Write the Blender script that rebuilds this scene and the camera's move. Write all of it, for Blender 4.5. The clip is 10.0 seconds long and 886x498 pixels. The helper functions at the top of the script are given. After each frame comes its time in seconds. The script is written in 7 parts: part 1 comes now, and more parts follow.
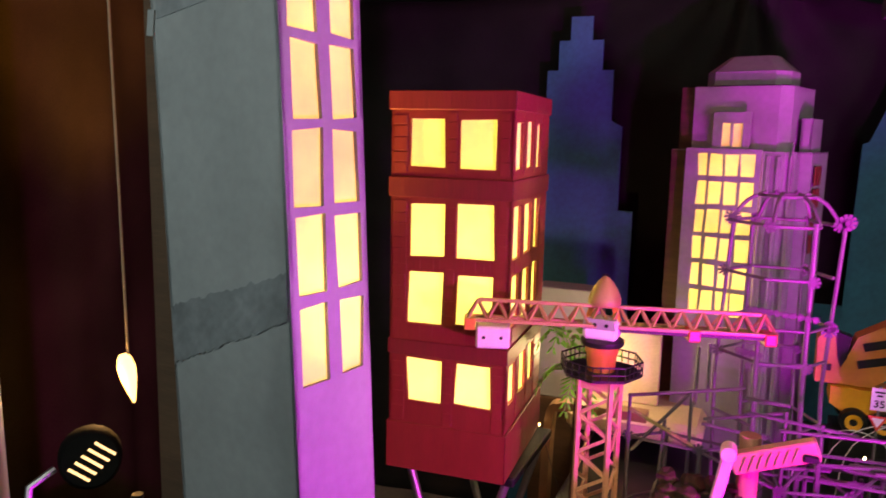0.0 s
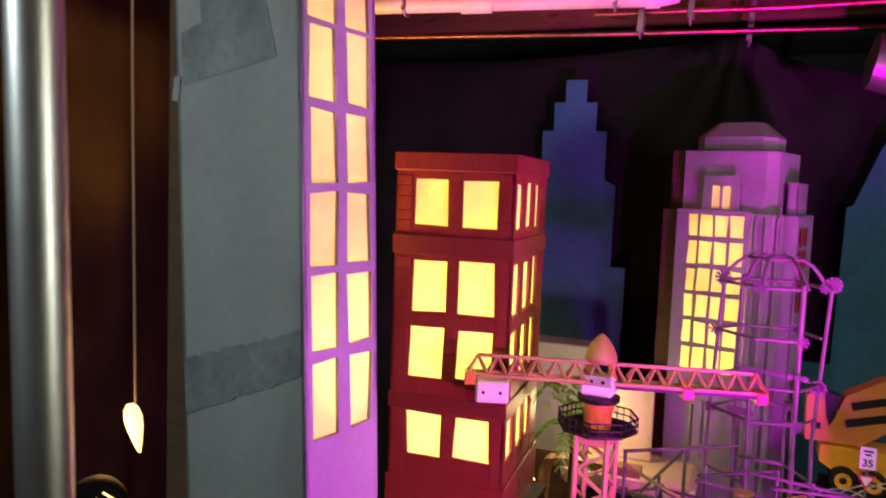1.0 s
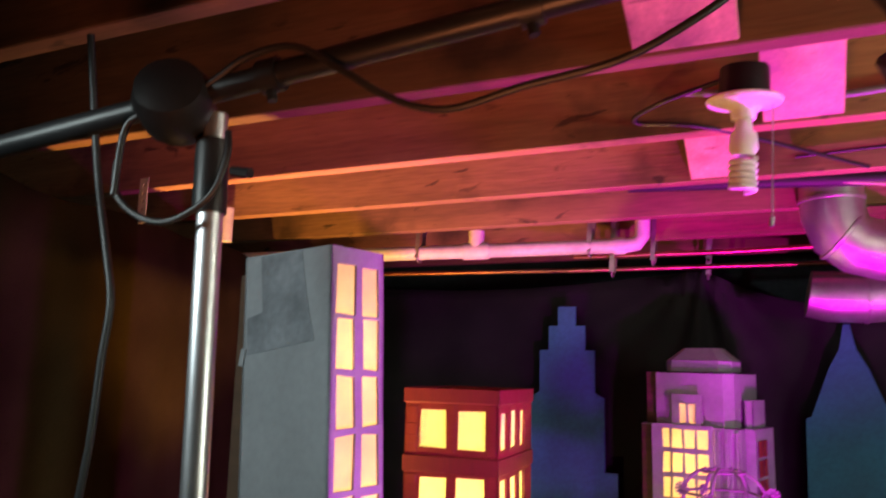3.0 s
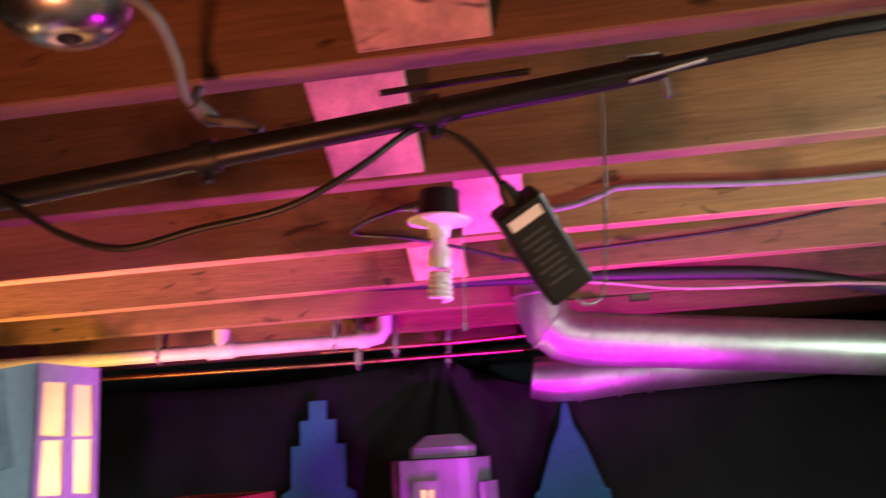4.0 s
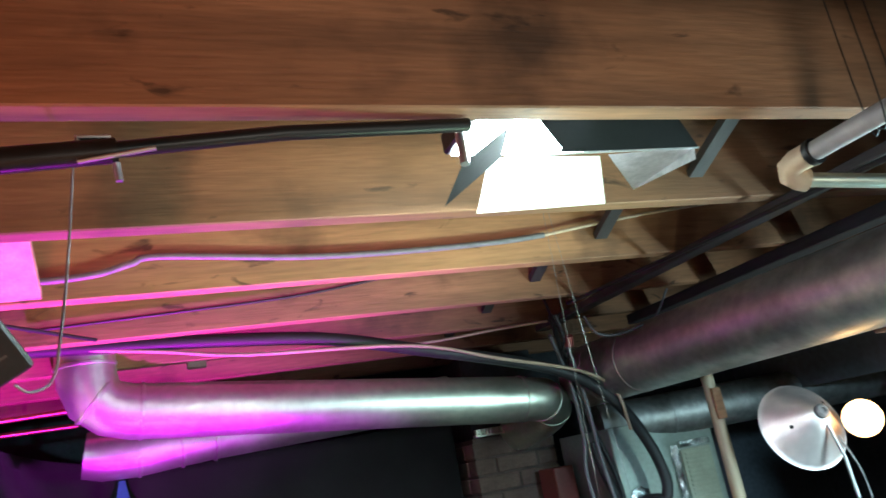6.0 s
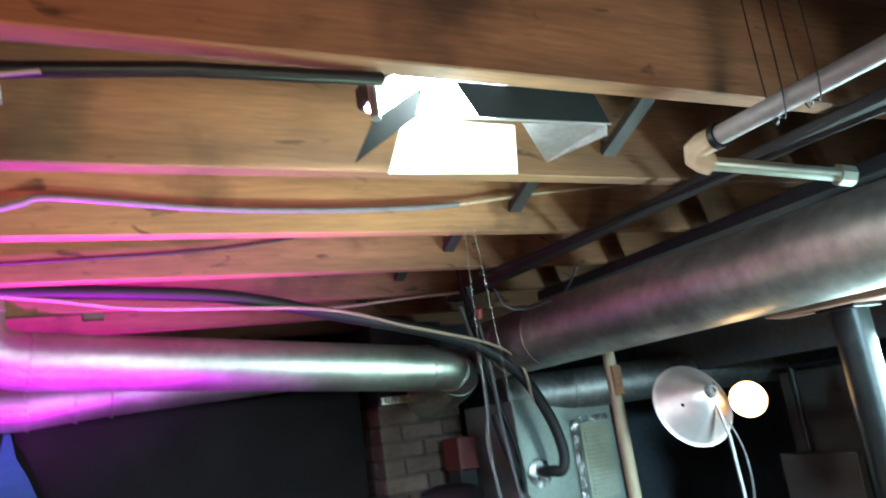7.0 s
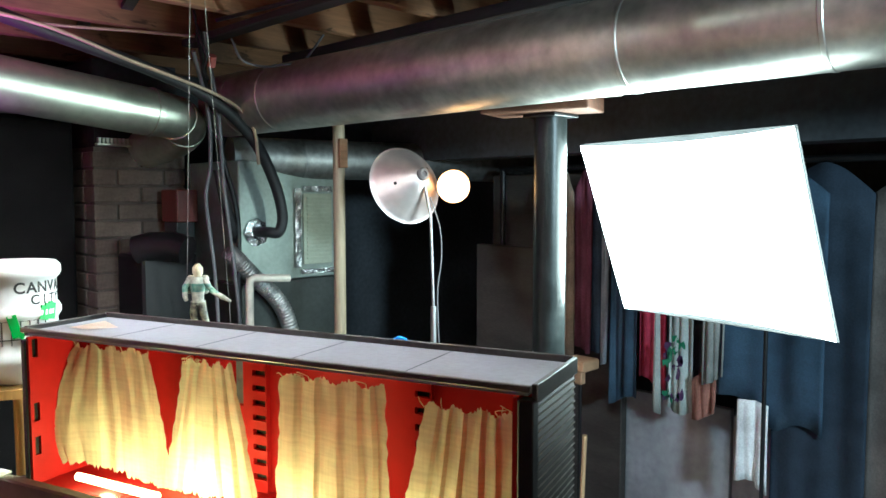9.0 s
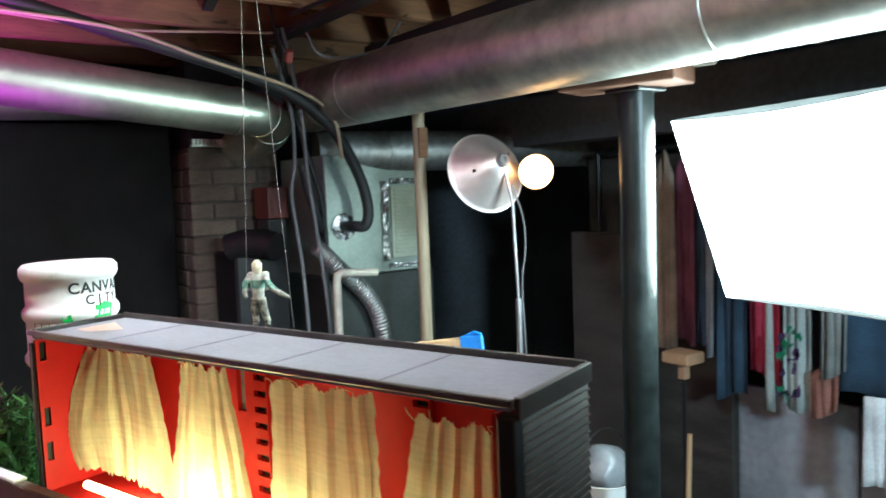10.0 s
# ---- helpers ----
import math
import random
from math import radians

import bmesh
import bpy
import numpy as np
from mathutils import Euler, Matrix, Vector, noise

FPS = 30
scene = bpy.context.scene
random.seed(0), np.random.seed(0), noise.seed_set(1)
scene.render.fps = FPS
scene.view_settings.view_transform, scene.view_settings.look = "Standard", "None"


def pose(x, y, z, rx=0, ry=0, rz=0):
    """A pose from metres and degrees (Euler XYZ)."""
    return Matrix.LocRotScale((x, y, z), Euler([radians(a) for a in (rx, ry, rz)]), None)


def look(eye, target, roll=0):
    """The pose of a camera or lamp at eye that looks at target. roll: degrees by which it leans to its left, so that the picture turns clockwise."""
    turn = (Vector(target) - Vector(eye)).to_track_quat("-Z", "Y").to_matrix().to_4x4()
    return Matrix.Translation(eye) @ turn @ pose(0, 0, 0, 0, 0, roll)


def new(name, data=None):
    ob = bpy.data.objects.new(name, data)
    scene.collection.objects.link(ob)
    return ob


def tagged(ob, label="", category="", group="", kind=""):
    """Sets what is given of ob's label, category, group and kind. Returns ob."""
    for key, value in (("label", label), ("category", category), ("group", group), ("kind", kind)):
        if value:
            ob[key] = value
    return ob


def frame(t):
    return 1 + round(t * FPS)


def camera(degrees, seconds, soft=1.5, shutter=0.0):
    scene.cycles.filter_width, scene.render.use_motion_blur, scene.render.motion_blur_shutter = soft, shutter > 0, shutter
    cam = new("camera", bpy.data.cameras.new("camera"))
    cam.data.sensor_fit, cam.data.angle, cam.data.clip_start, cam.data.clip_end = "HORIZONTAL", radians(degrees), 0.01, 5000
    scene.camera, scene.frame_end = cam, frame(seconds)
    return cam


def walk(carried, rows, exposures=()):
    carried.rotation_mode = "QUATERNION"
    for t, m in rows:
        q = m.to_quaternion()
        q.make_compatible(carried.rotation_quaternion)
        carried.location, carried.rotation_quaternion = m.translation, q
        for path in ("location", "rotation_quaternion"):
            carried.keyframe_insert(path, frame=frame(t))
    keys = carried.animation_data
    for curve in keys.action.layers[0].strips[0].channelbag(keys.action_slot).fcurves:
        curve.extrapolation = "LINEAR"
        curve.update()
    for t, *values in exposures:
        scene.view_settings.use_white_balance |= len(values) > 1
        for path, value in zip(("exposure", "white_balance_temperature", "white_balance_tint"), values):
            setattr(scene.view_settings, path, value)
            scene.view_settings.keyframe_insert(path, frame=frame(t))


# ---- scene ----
cam = camera(60.9, 10.0, 1.5, 0.5)
PATH = [
    (0, (0.000, 0.000, 1.443), (-0.773, 1.820, 1.142), 1.22),
    (0.5, (0.008, -0.019, 1.450), (-0.705, 1.835, 1.213), 1.86),
    (1, (-0.007, -0.053, 1.463), (-0.762, 1.791, 1.292), 2.23),
    (1.5, (0.039, -0.133, 1.500), (-0.812, 1.676, 1.446), 1.69),
    (2, (0.118, -0.249, 1.520), (-0.788, 1.531, 1.614), 1.68),
    (2.2, (0.143, -0.304, 1.520), (-0.766, 1.471, 1.674), 1.35),
    (3.3, (0.261, -0.443, 1.592), (-0.466, 1.379, 1.984), 0.71),
    (3.5, (0.286, -0.464, 1.598), (-0.314, 1.391, 2.048), -0.61),
    (4, (0.357, -0.470, 1.602), (0.102, 1.443, 2.126), -3.34),
    (4.5, (0.405, -0.492, 1.608), (0.448, 1.428, 2.168), -6.34),
    (5, (0.463, -0.502, 1.610), (0.800, 1.383, 2.188), -8.97),
    (5.5, (0.518, -0.516, 1.610), (1.100, 1.308, 2.186), -10.39),
    (5.7, (0.529, -0.516, 1.608), (1.179, 1.288, 2.176), -10.49),
    (6.8, (0.550, -0.514, 1.586), (1.424, 1.216, 2.081), -9.21),
    (7, (0.563, -0.509, 1.581), (1.474, 1.213, 2.036), -8.28),
    (7.5, (0.583, -0.516, 1.545), (1.630, 1.172, 1.775), -4.95),
    (8, (0.585, -0.534, 1.505), (1.767, 1.078, 1.476), -1.87),
    (8.5, (0.606, -0.552, 1.493), (1.922, 0.947, 1.358), -0.11),
    (9, (0.634, -0.576, 1.501), (2.035, 0.845, 1.363), -0.00),
    (9.5, (0.669, -0.555, 1.506), (2.002, 0.931, 1.380), -1.13),
    (10, (0.780, -0.572, 1.489), (1.943, 1.047, 1.334), -2.22),
]
walk(cam, [(t, look(eye, target, roll)) for t, eye, target, roll in PATH],
     [(0, -0.15, 6700, 6), (1, -0.27, 6600, 7), (2, -0.26, 6400, 10), (3.5, 0.08, 6100, 9), (4.5, 0.40, 5050, -2), (5.5, 0.72, 4750, -5), (7, 0.98, 4750, -4), (7.6, 1.20, 4850, -2), (9, 0.88, 5200, 2), (10, 0.80, 5150, 2)])

# ---- world and light ----
world = bpy.data.worlds.new("basement_dark")
scene.world = world
world.use_nodes = True
world.node_tree.nodes["Background"].inputs["Color"].default_value = (0.015, 0.015, 0.020, 1)
world.node_tree.nodes["Background"].inputs["Strength"].default_value = 1.0
scene.view_settings.exposure = 0.0


def lamp(name, kind, place, energy, color, size=0.05, aim=None, spot=60, blend=0.6):
    data = bpy.data.lights.new(name, kind)
    data.energy, data.color = energy, color
    if kind == "AREA":
        data.size = size
    else:
        data.shadow_soft_size = size
    if kind == "SPOT":
        data.spot_size, data.spot_blend = radians(spot), blend
    ob = new(name, data)
    ob.matrix_world = look(place, aim) if aim else Matrix.Translation(place)
    return ob


# two magenta stage lamps standing low beside the toy city: one aimed up at the joists and ducts, one across the toys
lamp("magenta_lamp_up", "SPOT", (0.46, 1.30, 0.78), 255, (0.95, 0.0, 0.90), 0.03, (0.24, 1.54, 2.1), 112, 1.0)
lamp("magenta_lamp_city", "SPOT", (0.38, 0.85, 0.90), 68, (0.93, 0.0, 1.0), 0.03, (-0.50, 1.50, 1.08), 98, 0.2)
# white lamp beside the side curtain, throwing the grey tower's shadow on the backdrop
lamp("key_light", "SPOT", (-0.91, -0.50, 1.90), 40, (0.86, 1.0, 0.97), 0.10, (-0.55, 0.94, 0.96), 74, 0.15)
# warm and orange work lamps behind the camera, thrown up at the near joists
lamp("warm_lamp", "SPOT", (1.35, -1.9, 1.1), 72, (1.0, 0.72, 0.48), 0.22, (1.15, 0.3, 2.32), 40, 0.9)
lamp("orange_lamp", "SPOT", (0.06, -0.25, 1.30), 26, (1.0, 0.28, 0.10), 0.06, (0.16, 0.28, 2.25), 108, 0.9)
# unseen warm fill near the camera, added to brighten the toy city's red tower
lamp("city_work_lamp", "SPOT", (0.50, -0.10, 1.60), 72, (1.0, 0.58, 0.30), 0.05, (-0.50, 1.48, 0.94), 29, 0.7)
# added yellowish fill, unseen behind the model house, for joists round the studio light
lamp("floor_work_lamp", "SPOT", (1.25, 0.36, 1.30), 36, (0.90, 1.0, 0.52), 0.05, (1.08, 0.90, 2.2), 84, 0.9)
# the studio light's own lamp between its barn doors
lamp("studio_light_lamp", "POINT", (1.13, 0.475, 2.015), 1.3, (1.0, 0.95, 0.70), 0.02)
# unseen cool fill, added behind the camera to brighten the clothes rail
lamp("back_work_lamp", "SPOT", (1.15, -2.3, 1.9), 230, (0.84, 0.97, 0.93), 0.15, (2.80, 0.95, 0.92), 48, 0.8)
# bulbs inside the cardboard buildings
lamp("red_tower_bulb_low", "POINT", (-0.57, 1.52, 0.88), 12.0, (1.0, 0.95, 0.50), 0.03)
lamp("red_tower_bulb_high", "POINT", (-0.57, 1.52, 1.26), 13.0, (0.98, 1.0, 0.42), 0.03)
lamp("grey_tower_bulb_low", "POINT", (-0.65, 0.90, 1.22), 3.2, (1.0, 0.76, 0.42), 0.03)
lamp("grey_tower_bulb_high", "POINT", (-0.67, 0.88, 1.60), 3.2, (1.0, 0.60, 0.46), 0.03)
lamp("office_tower_bulb", "POINT", (-0.07, 2.27, 1.06), 7.0, (1.0, 0.80, 0.34), 0.03)
lamp("office_tower_bulb_top", "POINT", (-0.07, 2.24, 1.32), 4.0, (1.0, 0.74, 0.34), 0.03)
lamp("office_tower_bulb_attic", "POINT", (-0.07, 2.27, 1.50), 1.5, (1.0, 0.74, 0.34), 0.03)
# tube light along the floor of the open-fronted model house
for x, y, watts in ((0.937, 0.263, 0.36), (0.974, 0.159, 0.60), (1.013, 0.046, 0.23), (1.060, -0.087, 0.15)):
    lamp("model_house_light", "POINT", (x, y, 1.184), watts, (0.97, 0.90, 0.36), 0.012)
# glow of the bare bulb hanging beside the grey tower
lamp("hanging_bulb_glow", "POINT", (-1.015, 0.925, 1.005), 1.6, (1.0, 0.52, 0.18), 0.02)
# small unseen warm lamp added by the chair behind the red tower, brightening the card
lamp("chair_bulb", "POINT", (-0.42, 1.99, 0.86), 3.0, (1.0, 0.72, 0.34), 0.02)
# warm lamp behind the grey tower
lamp("amber_lamp", "SPOT", (-1.14, 1.18, 1.0), 212, (1.0, 0.45, 0.08), 0.04, (-0.90, 1.38, 2.1), 104, 1.0)

# ---- materials ----
def mat(name, color, rough=0.6, metal=0.0, vary=0.25, scale=6.0, fine=90.0, bump=0.15, color2=None, grain=None, island=0.0, rand=0.0, emit=None, strength=0.0, spec=0.5, stain=0.0, knots=0.0):
    """A procedural surface: base colour mixed at two scales, rough variation and fine relief. grain: stretch of the noise along x, y, z."""
    m = bpy.data.materials.new(name)
    m.use_nodes = True
    nt = m.node_tree
    n, l = nt.nodes, nt.links
    b = n["Principled BSDF"]
    co = n.new("ShaderNodeTexCoord")
    mp = n.new("ShaderNodeMapping")
    mp.inputs["Scale"].default_value = grain or (1, 1, 1)
    l.new(co.outputs["Object"], mp.inputs["Vector"])
    big, small = n.new("ShaderNodeTexNoise"), n.new("ShaderNodeTexNoise")
    big.inputs["Scale"].default_value, small.inputs["Scale"].default_value = scale, fine
    big.inputs["Detail"].default_value, small.inputs["Detail"].default_value = 5, 4
    for t in (big, small):
        l.new(mp.outputs["Vector"], t.inputs["Vector"])
    dark = tuple(c * (1 - vary) for c in color)
    c2 = color2 or tuple(min(1, c * (1 + vary * 0.6)) for c in color)
    r1 = n.new("ShaderNodeValToRGB")
    r1.color_ramp.elements[0].position, r1.color_ramp.elements[1].position = 0.32, 0.7
    r1.color_ramp.elements[0].color, r1.color_ramp.elements[1].color = (*dark, 1), (*c2, 1)
    l.new(big.outputs["Fac"], r1.inputs["Fac"])
    mx = n.new("ShaderNodeMix")
    mx.data_type, mx.blend_type = "RGBA", "MULTIPLY"
    mx.inputs["Factor"].default_value = min(1.0, vary * 1.6)
    l.new(r1.outputs["Color"], mx.inputs["A"])
    r2 = n.new("ShaderNodeValToRGB")
    r2.color_ramp.elements[0].position, r2.color_ramp.elements[1].position = 0.3, 0.65
    r2.color_ramp.elements[0].color, r2.color_ramp.elements[1].color = (0.55, 0.55, 0.55, 1), (1, 1, 1, 1)
    l.new(small.outputs["Fac"], r2.inputs["Fac"])
    l.new(r2.outputs["Color"], mx.inputs["B"])
    out = mx.outputs["Result"]
    if island or rand:
        src = n.new("ShaderNodeNewGeometry").outputs["Random Per Island"] if island else n.new("ShaderNodeObjectInfo").outputs["Random"]
        rr = n.new("ShaderNodeMapRange")
        k = island or rand
        rr.inputs["To Min"].default_value, rr.inputs["To Max"].default_value = 1 - k, 1.0
        l.new(src, rr.inputs["Value"])
        mm = n.new("ShaderNodeMix")
        mm.data_type, mm.blend_type = "RGBA", "MULTIPLY"
        mm.inputs["Factor"].default_value = 1.0
        l.new(out, mm.inputs["A"])
        l.new(rr.outputs["Result"], mm.inputs["B"])
        out = mm.outputs["Result"]
    if stain:
        st = n.new("ShaderNodeTexNoise")
        st.inputs["Scale"].default_value, st.inputs["Detail"].default_value = scale * 0.9, 8
        l.new(co.outputs["Object"], st.inputs["Vector"])
        sr = n.new("ShaderNodeValToRGB")
        sr.color_ramp.elements[0].position, sr.color_ramp.elements[1].position = 0.56, 0.68
        sr.color_ramp.elements[0].color, sr.color_ramp.elements[1].color = (1, 1, 1, 1), (1 - stain, 1 - stain, 1 - stain, 1)
        l.new(st.outputs["Fac"], sr.inputs["Fac"])
        ms = n.new("ShaderNodeMix")
        ms.data_type, ms.blend_type = "RGBA", "MULTIPLY"
        ms.inputs["Factor"].default_value = 1.0
        l.new(out, ms.inputs["A"])
        l.new(sr.outputs["Color"], ms.inputs["B"])
        out = ms.outputs["Result"]
    if knots:
        km, kn, kr, kx = n.new("ShaderNodeMapping"), n.new("ShaderNodeTexNoise"), n.new("ShaderNodeValToRGB"), n.new("ShaderNodeMix")
        km.inputs["Scale"].default_value = (0.5, 1.4, 1.4)
        kn.inputs["Scale"].default_value, kn.inputs["Detail"].default_value, kn.inputs["Distortion"].default_value = 17.0, 5, 0.6
        kr.color_ramp.elements[0].position, kr.color_ramp.elements[1].position = 0.64, 0.71
        kr.color_ramp.elements[0].color, kr.color_ramp.elements[1].color = (1, 1, 1, 1), (1 - knots, 1 - knots, 1 - knots, 1)
        kx.data_type, kx.blend_type = "RGBA", "MULTIPLY"
        kx.inputs["Factor"].default_value = 1.0
        l.new(co.outputs["Object"], km.inputs["Vector"])
        l.new(km.outputs["Vector"], kn.inputs["Vector"])
        l.new(kn.outputs["Fac"], kr.inputs["Fac"])
        l.new(out, kx.inputs["A"])
        l.new(kr.outputs["Color"], kx.inputs["B"])
        out = kx.outputs["Result"]
    l.new(out, b.inputs["Base Color"])
    mr = n.new("ShaderNodeMapRange")
    mr.inputs["To Min"].default_value, mr.inputs["To Max"].default_value = max(0.03, rough - 0.12), min(1, rough + 0.12)
    l.new(big.outputs["Fac"], mr.inputs["Value"])
    l.new(mr.outputs["Result"], b.inputs["Roughness"])
    b.inputs["Metallic"].default_value = metal
    b.inputs["Specular IOR Level"].default_value = spec
    if bump:
        bp = n.new("ShaderNodeBump")
        bp.inputs["Strength"].default_value, bp.inputs["Distance"].default_value = bump, 0.004
        l.new(small.outputs["Fac"], bp.inputs["Height"])
        l.new(bp.outputs["Normal"], b.inputs["Normal"])
    if emit:
        b.inputs["Emission Color"].default_value, b.inputs["Emission Strength"].default_value = (*emit, 1), strength
    return m


def paper(name, color, scale=14.0):
    """Thin paper that lets a lamp behind it shine through, uneven and creased."""
    m = bpy.data.materials.new(name)
    m.use_nodes = True
    nt = m.node_tree
    n, l = nt.nodes, nt.links
    n.remove(n["Principled BSDF"])
    co, tx, rp = n.new("ShaderNodeTexCoord"), n.new("ShaderNodeTexNoise"), n.new("ShaderNodeValToRGB")
    tx.inputs["Scale"].default_value, tx.inputs["Detail"].default_value = scale, 6
    rp.color_ramp.elements[0].position, rp.color_ramp.elements[1].position = 0.3, 0.65
    rp.color_ramp.elements[0].color = (*[c * 0.85 for c in color], 1)
    rp.color_ramp.elements[1].color = (*color, 1)
    tr, df, mx = n.new("ShaderNodeBsdfTranslucent"), n.new("ShaderNodeBsdfDiffuse"), n.new("ShaderNodeMixShader")
    bp = n.new("ShaderNodeBump")
    bp.inputs["Strength"].default_value, bp.inputs["Distance"].default_value = 0.4, 0.004
    l.new(co.outputs["Object"], tx.inputs["Vector"])
    l.new(tx.outputs["Fac"], rp.inputs["Fac"])
    l.new(tx.outputs["Fac"], bp.inputs["Height"])
    for s in (tr, df):
        l.new(rp.outputs["Color"], s.inputs["Color"])
        l.new(bp.outputs["Normal"], s.inputs["Normal"])
    mx.inputs["Fac"].default_value = 0.35
    l.new(tr.outputs["BSDF"], mx.inputs[1])
    l.new(df.outputs["BSDF"], mx.inputs[2])
    l.new(mx.outputs["Shader"], n["Material Output"].inputs["Surface"])
    return m


def glow(name, color, strength):
    m = bpy.data.materials.new(name)
    m.use_nodes = True
    b = m.node_tree.nodes["Principled BSDF"]
    b.inputs["Base Color"].default_value = (*color, 1)
    b.inputs["Emission Color"].default_value, b.inputs["Emission Strength"].default_value = (*color, 1), strength
    return m


JOIST = mat("old_joist_wood", (0.34, 0.175, 0.082), 0.75, vary=0.36, scale=3.4, fine=40, bump=0.25, grain=(0.30, 3.6, 3.6), island=0.45, stain=0.65, knots=0.7)
PALE = mat("pale_pine", (0.52, 0.29, 0.18), 0.6, vary=0.25, scale=6, fine=30, grain=(5, 5, 0.6), stain=0.45, knots=0.75, bump=0.15)
PINE = mat("yellow_pine", (0.55, 0.36, 0.19), 0.5, vary=0.2, scale=5, fine=40, grain=(6, 6, 0.5), bump=0.1)
CONCRETE = mat("concrete", (0.20, 0.19, 0.18), 0.9, vary=0.35, scale=3, fine=60, bump=0.4)
MORTAR = mat("mortar", (0.17, 0.135, 0.11), 0.95, vary=0.3, scale=12, fine=120, bump=0.5)
CLOTH = mat("black_cloth", (0.017, 0.0155, 0.0155), 0.92, vary=0.35, scale=5, fine=260, bump=0.3, spec=0.2)
# black cloth browned to carry the amber light falling on the side curtain
AMBERCLOTH = mat("amber_lit_black_cloth", (0.021, 0.0155, 0.0075), 0.95, vary=0.35, scale=5, fine=260, bump=0.3, spec=0.0)
POSTWOOD = mat("weathered_post_wood", (0.36, 0.29, 0.19), 0.6, vary=0.25, scale=5, fine=40, grain=(6, 6, 0.5), bump=0.1)
DARKWALL = mat("dark_painted_wall", (0.060, 0.066, 0.076), 0.85, vary=0.4, scale=2.5, fine=40, bump=0.3)
GREYCARD = mat("grey_painted_cardboard", (0.30, 0.32, 0.34), 0.75, vary=0.14, scale=5, fine=55, bump=0.12, stain=0.10)
GREYTAPE = mat("grey_painted_tape", (0.225, 0.245, 0.27), 0.66, vary=0.28, scale=14, fine=60, bump=0.15)
BROWNCARD = mat("brown_cardboard", (0.10, 0.056, 0.032), 0.8, vary=0.25, scale=4, fine=30, grain=(1, 1, 9), bump=0.25)
REDCARD = mat("red_painted_cardboard", (0.175, 0.020, 0.014), 0.5, vary=0.12, scale=9, fine=40, grain=(4, 4, 1), bump=0.1)
TANCARD = mat("tan_cardboard", (0.40, 0.24, 0.13), 0.75, vary=0.2, scale=6, fine=60, bump=0.2)
LILAC = mat("pale_painted_cardboard", (0.235, 0.22, 0.245), 0.7, vary=0.14, scale=8, fine=70, bump=0.15, stain=0.12)
BLUE = mat("blue_painted_board", (0.035, 0.175, 0.235), 0.75, vary=0.25, scale=4, fine=70, bump=0.12)
YPAPER = paper("yellow_tissue_paper", (1.0, 0.99, 0.58))
OPAPER = paper("amber_tissue_paper", (1.0, 0.86, 0.50), 18)
GALV = mat("galvanised_duct", (0.66, 0.71, 0.59), 0.40, metal=0.92, vary=0.2, scale=5, fine=35, bump=0.06)
OLDGALV = mat("dull_old_duct", (0.66, 0.645, 0.59), 0.42, metal=0.88, vary=0.35, scale=4, fine=30, bump=0.08, stain=0.35)
# darker copy of the galvanised metal for the duct crossing behind the furnace
DARKGALV = mat("dark_old_duct", (0.26, 0.26, 0.25), 0.5, metal=0.8, vary=0.4, scale=5, fine=40, bump=0.1, stain=0.4)
STEEL = mat("chromed_steel_tube", (0.60, 0.60, 0.62), 0.40, metal=1.0, vary=0.1, scale=5, fine=60, bump=0.03)
BLACKMETAL = mat("black_painted_metal", (0.010, 0.010, 0.011), 0.40, vary=0.3, scale=9, fine=80, bump=0.08, spec=0.35)
BLACKPLASTIC = mat("black_plastic", (0.011, 0.011, 0.012), 0.45, vary=0.25, scale=12, fine=120, bump=0.1, spec=0.3)
CABLE = mat("black_cable", (0.011, 0.0105, 0.011), 0.5, vary=0.2, scale=20, fine=120, bump=0.05)
GREYCABLE = mat("grey_cable", (0.15, 0.145, 0.155), 0.55, vary=0.2, scale=20, fine=90, bump=0.05)
TANCABLE = mat("tan_cable", (0.42, 0.32, 0.22), 0.55, vary=0.2, scale=20, fine=90, bump=0.05)
PVC = mat("white_plastic_pipe", (0.68, 0.62, 0.52), 0.45, vary=0.2, scale=6, fine=50, bump=0.06, stain=0.25)
COPPER = mat("copper_pipe", (0.55, 0.26, 0.15), 0.38, metal=1.0, vary=0.35, scale=9, fine=60, bump=0.06)
STRAP = mat("perforated_steel_strap", (0.34, 0.30, 0.27), 0.5, metal=0.9, vary=0.3, scale=12, fine=60, bump=0.1)
WHITEPL = mat("white_plastic", (0.78, 0.78, 0.78), 0.4, vary=0.08, scale=8, fine=80, bump=0.05)
COLUMN = mat("black_painted_column", (0.012, 0.015, 0.015), 0.34, vary=0.5, scale=14, fine=60, bump=0.2, spec=0.32)

GREYPVC = mat("lilac_grey_pipe", (0.40, 0.37, 0.38), 0.45, vary=0.2, scale=6, fine=50, bump=0.06, stain=0.2)
TANPVC = mat("tan_fitting", (0.50, 0.38, 0.25), 0.5, vary=0.15, scale=9, fine=60, bump=0.06)

# ---- building tools ----
def finish(bm, name, material, parent=None, smooth=None, place=None):
    me = bpy.data.meshes.new(name)
    bmesh.ops.recalc_face_normals(bm, faces=bm.faces)
    if smooth is not None:
        for e in bm.edges:
            if len(e.link_faces) == 2 and e.calc_face_angle(0) > radians(smooth):
                e.smooth = False
        for f in bm.faces:
            f.smooth = True
    bm.to_mesh(me)
    bm.free()
    if material:
        me.materials.append(material)
    ob = new(name, me)
    if parent:
        ob.parent = parent
    if place is not None:
        ob.matrix_local = place
    return ob


def part(name, bm, material, parent, label="", smooth=None, place=None):
    ob = finish(bm, name, material, parent, smooth, place)
    return tagged(ob, label) if label else ob


